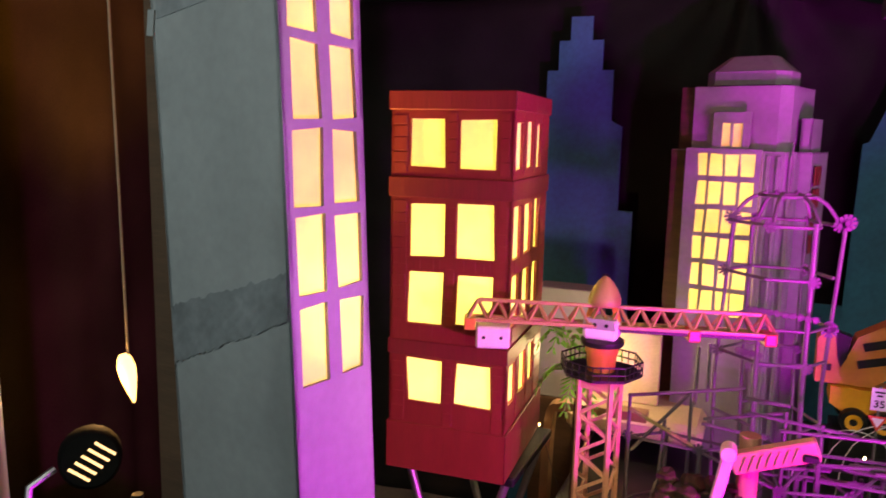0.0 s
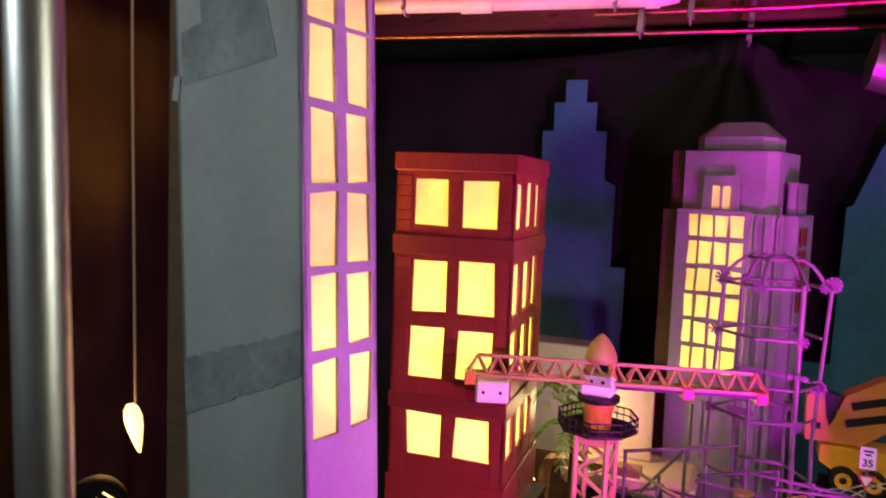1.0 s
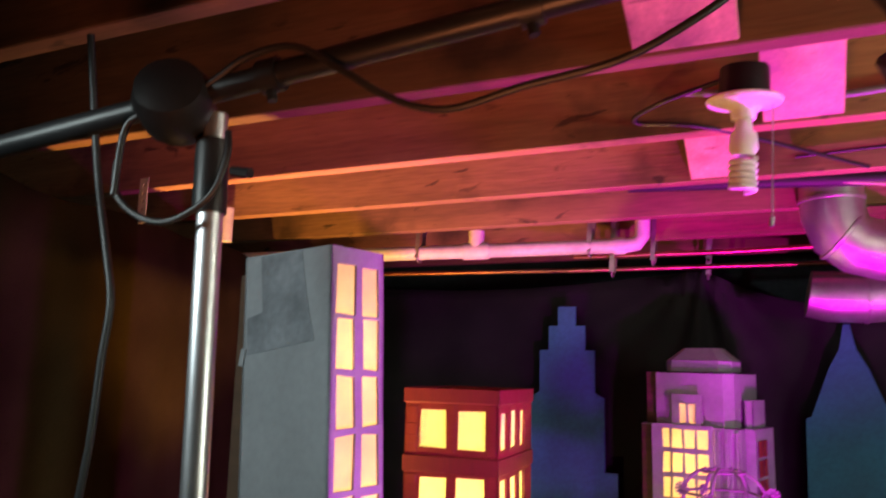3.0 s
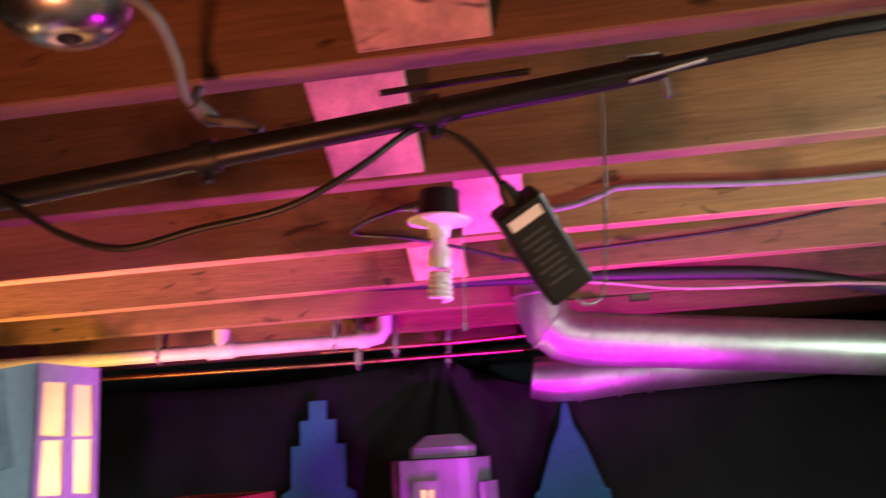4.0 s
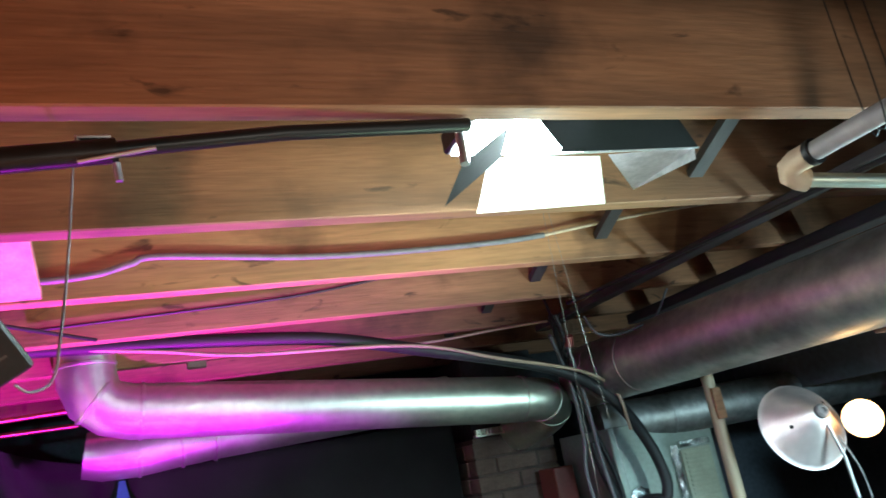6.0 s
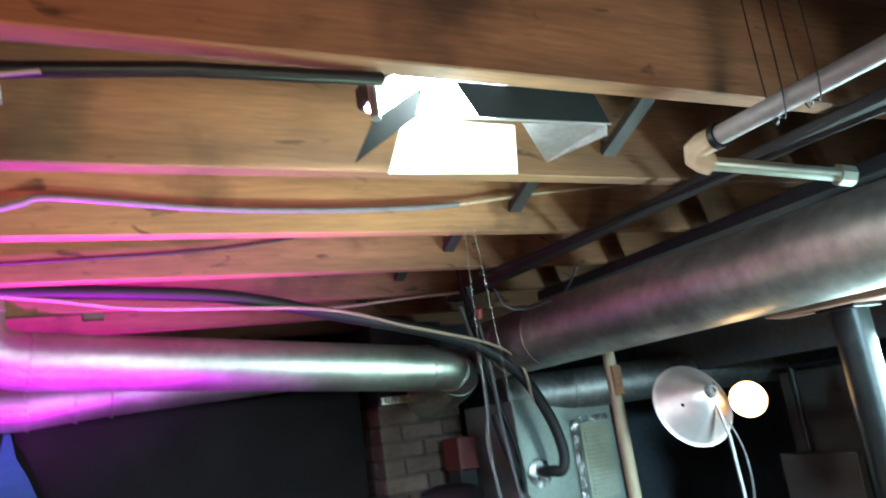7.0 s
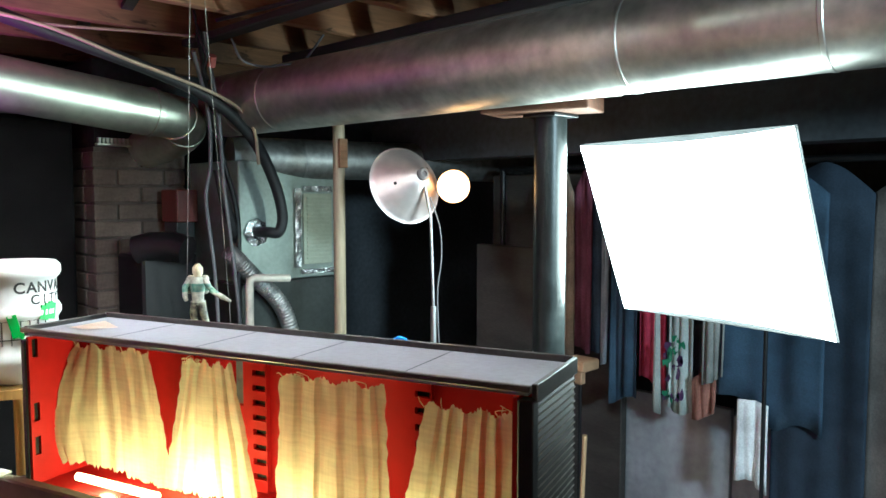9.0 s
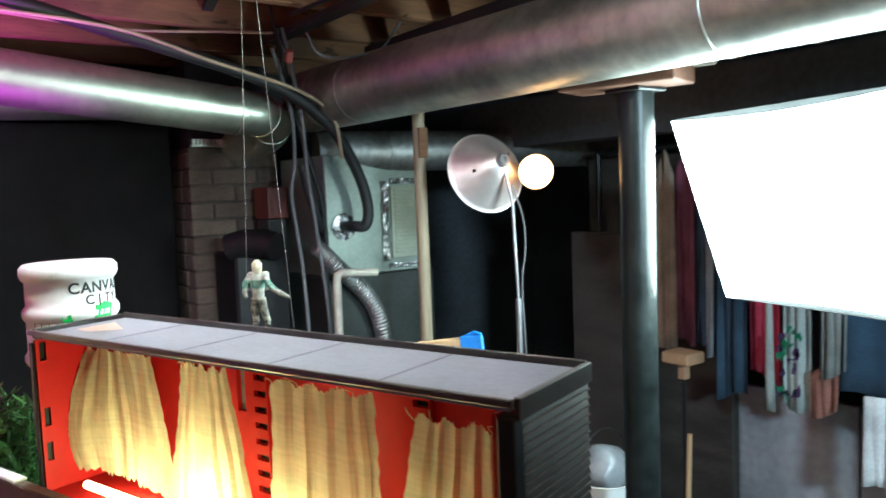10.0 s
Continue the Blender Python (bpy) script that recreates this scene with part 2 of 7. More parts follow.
def thing(name, place, label, category, group="", kind=""):
    """An empty at the base of a thing, to which its parts belong."""
    ob = new(name)
    ob.empty_display_size = 0.02
    ob.matrix_world = place if isinstance(place, Matrix) else pose(*place)
    return tagged(ob, label, category, group, kind)


def box(bm, x0, y0, z0, x1, y1, z1, bevel=0.0, m=None):
    r = bmesh.ops.create_cube(bm, size=1.0)
    vs = r["verts"]
    for v in vs:
        v.co = Vector(((x0 + x1) / 2 + v.co.x * (x1 - x0), (y0 + y1) / 2 + v.co.y * (y1 - y0), (z0 + z1) / 2 + v.co.z * (z1 - z0)))
    if bevel:
        es = list({e for v in vs for e in v.link_edges})
        vs = list({v for f in bmesh.ops.bevel(bm, geom=es, offset=bevel, segments=1, affect="EDGES")["faces"] for v in f.verts} | {v for v in vs if v.is_valid})
    if m is not None:
        bmesh.ops.transform(bm, matrix=m, verts=[v for v in vs if v.is_valid])
    return vs


def beam(bm, a, b, w, h, up=(0, 0, 1), bevel=0.0):
    """A bar of section w x h from a to b; h lies along up."""
    a, b = Vector(a), Vector(b)
    d = b - a
    x = d.normalized()
    y = Vector(up).cross(x)
    if y.length < 1e-4:
        y = Vector((0, 1, 0)).cross(x)
        if y.length < 1e-4:
            y = Vector((1, 0, 0)).cross(x)
    y.normalize()
    z = x.cross(y)
    m = Matrix((x, y, z)).transposed().to_4x4()
    m.translation = (a + b) / 2
    return box(bm, -d.length / 2, -w / 2, -h / 2, d.length / 2, w / 2, h / 2, bevel, m)


def smooth_path(points, n=6):
    """A Catmull-Rom line through the points."""
    p = [Vector(q) for q in points]
    if len(p) < 3:
        return p
    p = [2 * p[0] - p[1]] + p + [2 * p[-1] - p[-2]]
    out = []
    for i in range(1, len(p) - 2):
        for k in range(n):
            t = k / n
            a, b, c, d = p[i - 1], p[i], p[i + 1], p[i + 2]
            out.append(0.5 * (2 * b + (c - a) * t + (2 * a - 5 * b + 4 * c - d) * t * t + (3 * b - a - 3 * c + d) * t ** 3))
    return out + [p[-2]]


def tube(bm, points, radius, sides=8, soft=0, caps=True):
    """A round tube along the points; radius may be a list, one a point."""
    pts = smooth_path(points, soft) if soft else [Vector(q) for q in points]
    rs = radius if isinstance(radius, (list, tuple)) else [radius] * len(pts)
    ref, rings = None, []
    for i, p in enumerate(pts):
        d = (pts[min(i + 1, len(pts) - 1)] - pts[max(i - 1, 0)]).normalized()
        if ref is None:
            ref = Vector((0, 0, 1)) if abs(d.z) < 0.9 else Vector((1, 0, 0))
        x = (ref - d * ref.dot(d)).normalized()
        y = d.cross(x)
        ref = x
        rings.append([bm.verts.new(p + rs[i] * (x * math.cos(2 * math.pi * k / sides) + y * math.sin(2 * math.pi * k / sides))) for k in range(sides)])
    for a, b in zip(rings, rings[1:]):
        for k in range(sides):
            bm.faces.new((a[k], a[(k + 1) % sides], b[(k + 1) % sides], b[k]))
    if caps:
        bm.faces.new(rings[0])
        bm.faces.new(rings[-1])
    return bm


def lathe(bm, profile, sides=24, m=None, closed=True):
    """A turned form about z from (radius, height) pairs."""
    vs, rings = [], []
    for r, z in profile:
        ring = [bm.verts.new((r * math.cos(2 * math.pi * k / sides), r * math.sin(2 * math.pi * k / sides), z)) for k in range(sides)]
        rings.append(ring)
        vs += ring
    for a, b in zip(rings, rings[1:]):
        for k in range(sides):
            bm.faces.new((a[k], a[(k + 1) % sides], b[(k + 1) % sides], b[k]))
    if closed:
        bm.faces.new(rings[0])
        bm.faces.new(rings[-1])
    if m is not None:
        bmesh.ops.transform(bm, matrix=m, verts=vs)
    return vs


def prism(bm, outline, z0, z1, m=None):
    """A solid with the given outline in x, y from z0 to z1."""
    lo = [bm.verts.new((x, y, z0)) for x, y in outline]
    hi = [bm.verts.new((x, y, z1)) for x, y in outline]
    n = len(lo)
    bm.faces.new(lo[::-1])
    bm.faces.new(hi)
    for k in range(n):
        bm.faces.new((lo[k], lo[(k + 1) % n], hi[(k + 1) % n], hi[k]))
    if m is not None:
        bmesh.ops.transform(bm, matrix=m, verts=lo + hi)
    return lo + hi


def pierced(bm, width, height, holes, thick, m, wobble=0.0, seed=1):
    """An upright sheet from (0, 0) to (width, height) in x, z, thick in +y, with holes (x0, z0, x1, z1) cut through."""
    rnd = random.Random(seed)
    us = sorted({0.0, width, *(h[0] for h in holes), *(h[2] for h in holes)})
    ws = sorted({0.0, height, *(h[1] for h in holes), *(h[3] for h in holes)})
    solid = {}
    for i in range(len(us) - 1):
        for j in range(len(ws) - 1):
            cu, cw = (us[i] + us[i + 1]) / 2, (ws[j] + ws[j + 1]) / 2
            solid[i, j] = not any(h[0] < cu < h[2] and h[1] < cw < h[3] for h in holes)
    grid = {}

    def vert(i, j, back):
        if (i, j, back) not in grid:
            inner = 0 < i < len(us) - 1 and 0 < j < len(ws) - 1
            if (i, j, not back) in grid:
                c = grid[i, j, not back].co
                grid[i, j, back] = bm.verts.new((c.x, thick if back else 0, c.z))
            else:
                dx, dz = (rnd.uniform(-wobble, wobble), rnd.uniform(-wobble, wobble)) if inner else (0, 0)
                grid[i, j, back] = bm.verts.new((us[i] + dx, thick if back else 0, ws[j] + dz))
        return grid[i, j, back]

    for (i, j), s in solid.items():
        if not s:
            continue
        q = ((i, j), (i + 1, j), (i + 1, j + 1), (i, j + 1))
        bm.faces.new([vert(*c, False) for c in q])
        bm.faces.new([vert(*c, True) for c in q[::-1]])
        for (a, b), o in zip(zip(q, q[1:] + q[:1]), ((i, j - 1), (i + 1, j), (i, j + 1), (i - 1, j))):
            if not solid.get(o, False):
                bm.faces.new((vert(*b, False), vert(*a, False), vert(*a, True), vert(*b, True)))
    bmesh.ops.transform(bm, matrix=m, verts=list(grid.values()))


def cloth(bm, path, z0, z1, folds, depth, nz=10, seed=1, top=None, flare=1.0, steps=120):
    """A hanging sheet along a plan path (x, y points), folded; top(u) gives the upper edge."""
    rnd = random.Random(seed)
    ph = [rnd.uniform(0, 6.28) for _ in range(6)]
    pts = [Vector((x, y, 0)) for x, y in path]
    ls = [0.0]
    for a, b in zip(pts, pts[1:]):
        ls.append(ls[-1] + (b - a).length)
    rows = []
    for i in range(steps + 1):
        u = i / steps
        s = u * ls[-1]
        k = max(j for j in range(len(pts) - 1) if ls[j] <= s + 1e-9)
        d = (pts[k + 1] - pts[k]).normalized()
        p = pts[k] + d * (s - ls[k])
        nrm = Vector((-d.y, d.x, 0))
        zt = top(u) if top else z1
        col = []
        for j in range(nz + 1):
            v = j / nz
            a = depth * (0.35 + 0.65 * v * flare)
            w = math.sin(u * folds * 6.28 + ph[0] + 0.8 * math.sin(v * 2 + ph[1])) + 0.6 * math.sin(u * folds * 2.3 * 6.28 + ph[2] + v) + 0.4 * math.sin(u * folds * 0.37 * 6.28 + ph[3])
            q = p + nrm * (a * w)
            col.append(bm.verts.new((q.x, q.y, zt + (z0 - zt) * v)))
        rows.append(col)
    for a, b in zip(rows, rows[1:]):
        for j in range(nz):
            bm.faces.new((a[j], b[j], b[j + 1], a[j + 1]))


def thicken(ob, t=0.002):
    md = ob.modifiers.new("cloth thickness", "SOLIDIFY")
    md.thickness = t
    return ob


def B():
    return bmesh.new()

# ---- the room ----
X0, X1, Y0, Y1, SUB = -2.3, 4.1, -2.7, 3.05, 2.30


def slab(name, dims, material, label, category="", kind="structure"):
    b = B()
    box(b, *dims)
    return tagged(finish(b, name, material), label, category or name.split("_")[0], "", kind)


slab("floor", (X0 - 0.15, Y0 - 0.15, -0.15, X1 + 0.15, Y1 + 0.15, 0.0), CONCRETE, "bare dark concrete basement floor")
slab("wall_north", (X0 - 0.15, Y1, 0, X1 + 0.15, Y1 + 0.15, SUB), DARKWALL, "dark basement wall behind the black curtain", "wall")
slab("wall_south", (X0 - 0.15, Y0 - 0.15, 0, X1 + 0.15, Y0, SUB), CONCRETE, "plain concrete basement wall", "wall")
slab("wall_east", (X1, Y0, 0, X1 + 0.15, Y1, SUB), DARKWALL, "dark painted basement wall", "wall")
slab("wall_west", (X0 - 0.15, Y0, 0, X0, Y1, SUB), DARKWALL, "dark painted basement wall", "wall")

# open joist ceiling: subfloor boards and joists in one mesh
b = B()
JOISTS = [0.358 + 0.405 * k for k in range(-7, 7)]
rnd = random.Random(4)
for k in range(22):
    w = (Y1 - Y0 + 0.2) / 22
    box(b, X0 - 0.1, Y0 - 0.1 + k * w, SUB + rnd.uniform(0, 0.002), X1 + 0.1, Y0 - 0.1 + (k + 1) * w - 0.002, SUB + 0.03)
for y in JOISTS:
    box(b, X0 - 0.05, y - 0.040, 2.06, X1 + 0.05, y, SUB + 0.01, 0.0025)
tagged(finish(b, "ceiling", JOIST), "open ceiling of old brown wooden joists and boards", "ceiling", "", "structure")

# short boards nailed aslant between the joists
for x, k, w, zt in ((0.245, 0, 0.16, 2.25), (0.097, 1, 0.155, 2.25), (0.262, 2, 0.14, 2.24), (0.082, 3, 0.145, 2.23)):
    b = B()
    y1 = JOISTS[7 + k] - 0.043
    y0 = y1 - 0.30
    beam(b, (x, y0, zt), (x, y1, 2.072), w, 0.020, up=(0, 0.5, 1), bevel=0.002)
    tagged(finish(b, "bridging_board", PALE), "pale knotty pine board nailed aslant between ceiling joists", "board", "bridging boards")

# ---- black curtains ----
PIN = (-0.075, 1.985)


def back_top(u):
    """Upper edge of the backdrop: a shallow sag up to the pinned point, then falling away beyond it."""
    x = -1.75 + u * 3.45
    if x < PIN[0]:
        f = (x + 1.75) / (PIN[0] + 1.75)
        return 1.955 + 0.03 * f - 0.045 * math.sin(math.pi * f)
    return 1.985 - 0.19 * (1 - math.exp(-(x - PIN[0]) / 0.28))


b = B()
cloth(b, [(-1.75, 2.62), (-0.6, 2.66), (0.2, 2.64), (0.9, 2.62), (1.70, 2.60)], 0.0, 1.95, 5, 0.012, nz=40, seed=3, top=back_top, steps=260)
# folds that run out from the pinned point
for v in b.verts:
    dx, dz = v.co.x - PIN[0], 2.02 - v.co.z
    r = math.hypot(dx, dz)
    v.co.y += 0.030 * math.sin(math.atan2(dx, dz) * 15 + 0.6) * min(1, r / 0.10) * math.exp(-r / 0.45)
c = tagged(finish(b, "curtain", CLOTH, smooth=60), "black cloth backdrop curtain hanging behind the toy city", "curtain")
thicken(c)
b = B()
cloth(b, [(-1.22, -0.6), (-1.27, 0.6), (-1.42, 1.35), (-1.72, 2.55)], 0.0, 1.95, 9, 0.015, nz=12, seed=9, top=lambda u: 1.95 + 0.008 * math.sin(u * 40), steps=180)
c = tagged(finish(b, "curtain", AMBERCLOTH, smooth=60), "black cloth curtain closing the side of the set, browned for amber light", "curtain")
thicken(c)

# ---- ducts ----
def duct(name, label, pts, r, seams=(), soft=0, group="", metal=GALV):
    t = thing(name, (*pts[0],), label, "duct", group)
    inv = Matrix.Translation(-Vector(pts[0]))
    b = B()
    tube(b, pts, r, 28, soft)
    part("pipe", b, metal, t, smooth=40, place=inv)
    for a, c in seams:
        b = B()
        a, c = Vector(a), Vector(c)
        d = (c - a).normalized()
        h = 0.0035 if metal == GALV else 0.0018
        q = max(r) if isinstance(r, list) else r
        tube(b, [a - d * 0.006, a - d * 0.004, a + d * 0.004, a + d * 0.006], [q, q + h, q + h, q], 28)
        part("seam", b, metal, t, smooth=40, place=inv)
    return t


def along(a, c, f):
    return Vector(a).lerp(Vector(c), f)


DA, DB = (0.46, 1.957, 1.931), (1.80, 2.06, 1.797)
bend = [(0.340, 1.93, 2.25), (0.340, 1.93, 2.10), (0.343, 1.931, 2.035), (0.362, 1.937, 1.978), (0.402, 1.947, 1.947), DA]
t = duct("round_duct", "shiny galvanised round duct with a gored elbow under the joists", bend + [DB], 0.084,
         [(along(DA, DB, f), DB) for f in (0.02, 0.985)] + [((0.340, 1.93, 2.075), (0.341, 1.931, 2.035)), ((0.362, 1.937, 1.978), (0.402, 1.947, 1.947))])
EB = [DB, (1.88, 2.075, 1.787), (1.945, 2.14, 1.765), (1.965, 2.26, 1.735), (1.97, 2.54, 1.70)]
duct("round_duct", "galvanised duct elbow turning back into the chimney", EB, 0.080, [(EB[1], EB[2]), (EB[2], EB[3])], soft=3)
duct("round_duct", "galvanised round duct end lit magenta from below", [(0.28, 2.485, 1.868), (0.34, 2.49, 1.858), (0.45, 2.50, 1.855), (0.60, 2.52, 1.866), (0.72, 2.533, 1.873), (1.72, 2.64, 1.908)], [0.080, 0.088, 0.088, 0.086, 0.085, 0.085], [((0.45, 2.50, 1.855), (0.60, 2.52, 1.866)), ((0.60, 2.52, 1.866), (0.72, 2.533, 1.873)), ((0.72, 2.533, 1.873), (1.72, 2.64, 1.908))])
FA, FB = (2.095, 2.10, 1.848), (2.34, -0.95, 1.875)
duct("round_duct", "large dull galvanised trunk duct running below the joists", [FA, FB], 0.116, [(along(FA, FB, f), FB) for f in (0.045, 0.115, 0.56, 0.70)], metal=OLDGALV)
duct("round_duct", "galvanised round duct crossing behind the furnace", [(2.12, 2.12, 1.655), (3.6, 1.75, 1.655)], 0.082, [((2.40, 2.05, 1.655), (3.6, 1.75, 1.655)), ((2.9, 1.925, 1.655), (3.6, 1.75, 1.655))], metal=DARKGALV)

# ---- pipes under the joists ----
t = thing("drain_pipe", (-0.9, 2.08, 2.03), "cream plastic drain pipe with a tee and an elbow", "pipe")
inv = Matrix.Translation((0.9, -2.08, -2.03))
b = B()
tube(b, [(-2.0, 1.80, 1.965), (-0.30, 2.245, 2.025), (-0.262, 2.255, 2.032), (-0.243, 2.259, 2.058), (-0.240, 2.26, 2.14), (-0.240, 2.26, 2.20)], 0.026, 14)
part("pipe", b, PVC, t, smooth=40, place=inv)
for a, c, r in (((-0.86, 2.098, 2.0051), (-0.77, 2.122, 2.0084), 0.032), ((-0.34, 2.235, 2.0236), (-0.30, 2.245, 2.025), 0.031)):
    b = B()
    tube(b, [a, c], r, 14)
    part("fitting", b, PVC, t, smooth=40, place=inv)
b = B()
tube(b, [(-0.815, 2.11, 2.01), (-0.815, 2.11, 2.080)], 0.029, 14)
part("tee_stub", b, PVC, t, smooth=40, place=inv)
for i, (a, c) in enumerate((((-2.0, 2.20, 1.955), (0.9, 2.72, 2.005)), ((-0.5, 2.30, 2.0), (0.55, 2.42, 2.03)))):
    b = B()
    tube(b, [a, along(a, c, 0.5) - Vector((0, 0, 0.008)), c], 0.009, 10)
    tagged(finish(b, "water_pipe", COPPER, smooth=40), "thin copper water pipe slung below the joists", "pipe", "copper water pipes")
for x, y, z in ((-1.02, 2.055, 2.0), (-0.42, 2.215, 2.02), (-0.36, 2.31, 1.96), (-0.22, 2.34, 2.0), (-0.06, 2.62, 1.98)):
    b = B()
    for s in (-1, 1):
        beam(b, (x, y + s * 0.024, z - 0.02), (x + 0.012, y + s * 0.028, z + 0.17), 0.0015, 0.016, up=(1, 0, 0))
    tube(b, [(x, y - 0.024, z - 0.018), (x, y - 0.012, z - 0.034), (x, y + 0.012, z - 0.034), (x, y + 0.024, z - 0.018)], 0.004, 6)
    tagged(finish(b, "pipe_hanger", STRAP), "bent perforated steel strap hanger round a pipe", "hanger", "pipe hangers")
# light grey pipe with an elbow, slung under the joists near the lamp
t = thing("conduit_pipe", (1.50, 0.40, 1.985), "light grey plastic pipe ending in an elbow, tied to the joists", "pipe")
inv = Matrix.Translation((-1.50, -0.40, -1.985))
b = B()
tube(b, [(1.549, 0.365, 1.985), (1.590, -0.75, 1.998)], 0.0165, 16)
part("pipe", b, GREYPVC, t, smooth=40, place=inv)
b = B()
tube(b, [(1.551, 0.335, 1.985), (1.549, 0.362, 1.985), (1.548, 0.378, 1.980), (1.553, 0.385, 1.970), (1.568, 0.384, 1.962), (1.580, 0.381, 1.958)], 0.0205, 16)
part("elbow", b, TANPVC, t, "tan elbow fitting", smooth=50, place=inv)
b = B()
tube(b, [(1.5515, 0.333, 1.9855), (1.552, 0.322, 1.9856)], 0.0225, 18)
part("clamp_band", b, BLACKPLASTIC, t, "black clamp band", smooth=40, place=inv)
b = B()
tube(b, [(1.572, 0.383, 1.960), (1.81, 0.305, 1.914)], 0.0125, 14)
part("drop_pipe", b, GALV, t, "shiny metal branch pipe", smooth=40, place=inv)
b = B()
tube(b, [(1.803, 0.307, 1.9153), (1.829, 0.299, 1.910)], 0.020, 8)
part("coupling", b, GALV, t, smooth=30, place=inv)
for q in ((1.556, 0.21), (1.557, 0.15)):
    b = B()
    tube(b, [(q[0], q[1] - 0.02, 2.299), (q[0] - 0.02, q[1] - 0.03, 1.99), (q[0], q[1], 1.968), (q[0] + 0.022, q[1] + 0.03, 2.0), (q[0] + 0.01, q[1] + 0.02, 2.299)], 0.0012, 6, 4)
    part("tie_wire", b, CABLE, t, smooth=60, place=inv)
b = B()
tube(b, [(1.80, 1.60, 2.045), (1.868, -0.45, 1.985)], 0.0065, 10)
tagged(finish(b, "steel_conduit", BLACKMETAL, smooth=40), "thin dark conduit slung below the joists", "conduit")

# ---- steel column with its timber plate ----
PLATEWOOD = mat("dark_red_brown_timber", (0.13, 0.055, 0.030), 0.75, vary=0.4, scale=5, fine=50, grain=(5, 0.5, 5), bump=0.3)
t = thing("steel_column", (2.365, 0.745, 0), "black-painted steel post carrying a timber plate", "column")
b = B()
tube(b, [(0, 0, 0), (0, 0, 1.724)], 0.0465, 24)
part("shaft", b, COLUMN, t, smooth=40)
b = B()
box(b, -0.056, -0.056, 1.724, 0.056, 0.056, 1.734, 0.002)
part("cap_plate", b, BLACKMETAL, t)
b = B()
beam(b, (2.285, 0.90, 1.757), (2.375, 0.60, 1.757), 0.15, 0.045, bevel=0.003)
tagged(finish(b, "timber_plate", PLATEWOOD), "rough brown timber plate on top of the steel column", "timber")
b = B()
beam(b, (2.415, 0.690, 1.801), (2.450, 0.575, 1.801), 0.10, 0.040, bevel=0.006)
tagged(finish(b, "packing_block", PVC), "pale packing block wedged under the duct", "block")
t = thing("timber_post", (2.215, 1.540, 0), "bare yellow timber post under the trunk duct", "post")
b = B()
tube(b, [(0, 0, 0), (0, 0, 1.760)], 0.0205, 12)
part("shaft", b, POSTWOOD, t, smooth=40)
b = B()
box(b, -0.017, -0.030, 1.60, 0.017, -0.018, 1.70, 0.002)
part("patch", b, JOIST, t, "dark strip of wood nailed on")
slab("steel_beam", (2.9, -2.6, 1.66, 3.05, 2.2, 1.85), DARKWALL, "dark painted steel beam under the ceiling", "beam")

# dark battens fixed across the joists above the trunk duct
DARKWOOD = mat("dark_stained_timber", (0.040, 0.036, 0.036), 0.6, vary=0.35, scale=5, fine=40, grain=(6, 0.6, 6), bump=0.15)
for x0, x1, z0 in ((1.885, 1.940, 2.035), (2.300, 2.375, 2.020)):
    b = B()
    box(b, x0, -1.9, z0, x1, 2.02, 2.0585, 0.003)
    tagged(finish(b, "timber_batten", DARKWOOD), "dark-stained timber batten fixed across the ceiling joists", "batten", "ceiling battens")

# cross bridging between joists
for y in JOISTS[7:-2]:
    for s, x in ((0, 1.66), (1, 1.70)):
        za, zb = (2.118, 2.275) if s else (2.275, 2.118)
        b = B()
        beam(b, (x, y, za), (x, y + 0.365, zb), 0.036, 0.018, up=(0, 0.5, 1))
        tagged(finish(b, "cross_bridging", DARKWOOD), "dark wooden cross bridging strut between ceiling joists", "strut", "cross bridging")

# perforated strap and pale block under the joist ends
b = B()
pierced(b, 0.030, 0.125, [(0.012, 0.012 + k * 0.022, 0.018, 0.020 + k * 0.022) for k in range(5)], 0.0015, pose(-1.365, 1.045, 1.940))
tagged(finish(b, "hanger_strap", PVC), "pale perforated hanger strap below the joist", "strap")
b = B()
tube(b, [(-1.43, 1.47, 1.965), (-1.43, 1.47, 2.075)], 0.022, 14)
tagged(finish(b, "pipe_stub", PVC, smooth=40), "cream plastic pipe stub under the joist end", "pipe")
b = B()
tube(b, [(1.86, 1.62, 2.0), (1.882, 1.6, 1.936), (1.956, 1.6, 1.923), (2.036, 1.6, 1.938), (2.12, 1.6, 1.965), (2.20, 1.6, 2.06)], 0.004, 8, 5)
tagged(finish(b, "loose_cable", GREYCABLE, smooth=60), "loose grey cable sagging above the trunk duct", "cable")

# ---- the toy city ----
def frame_of(corner, yaw, z):
    return pose(corner[0], corner[1], z, 0, 0, yaw)


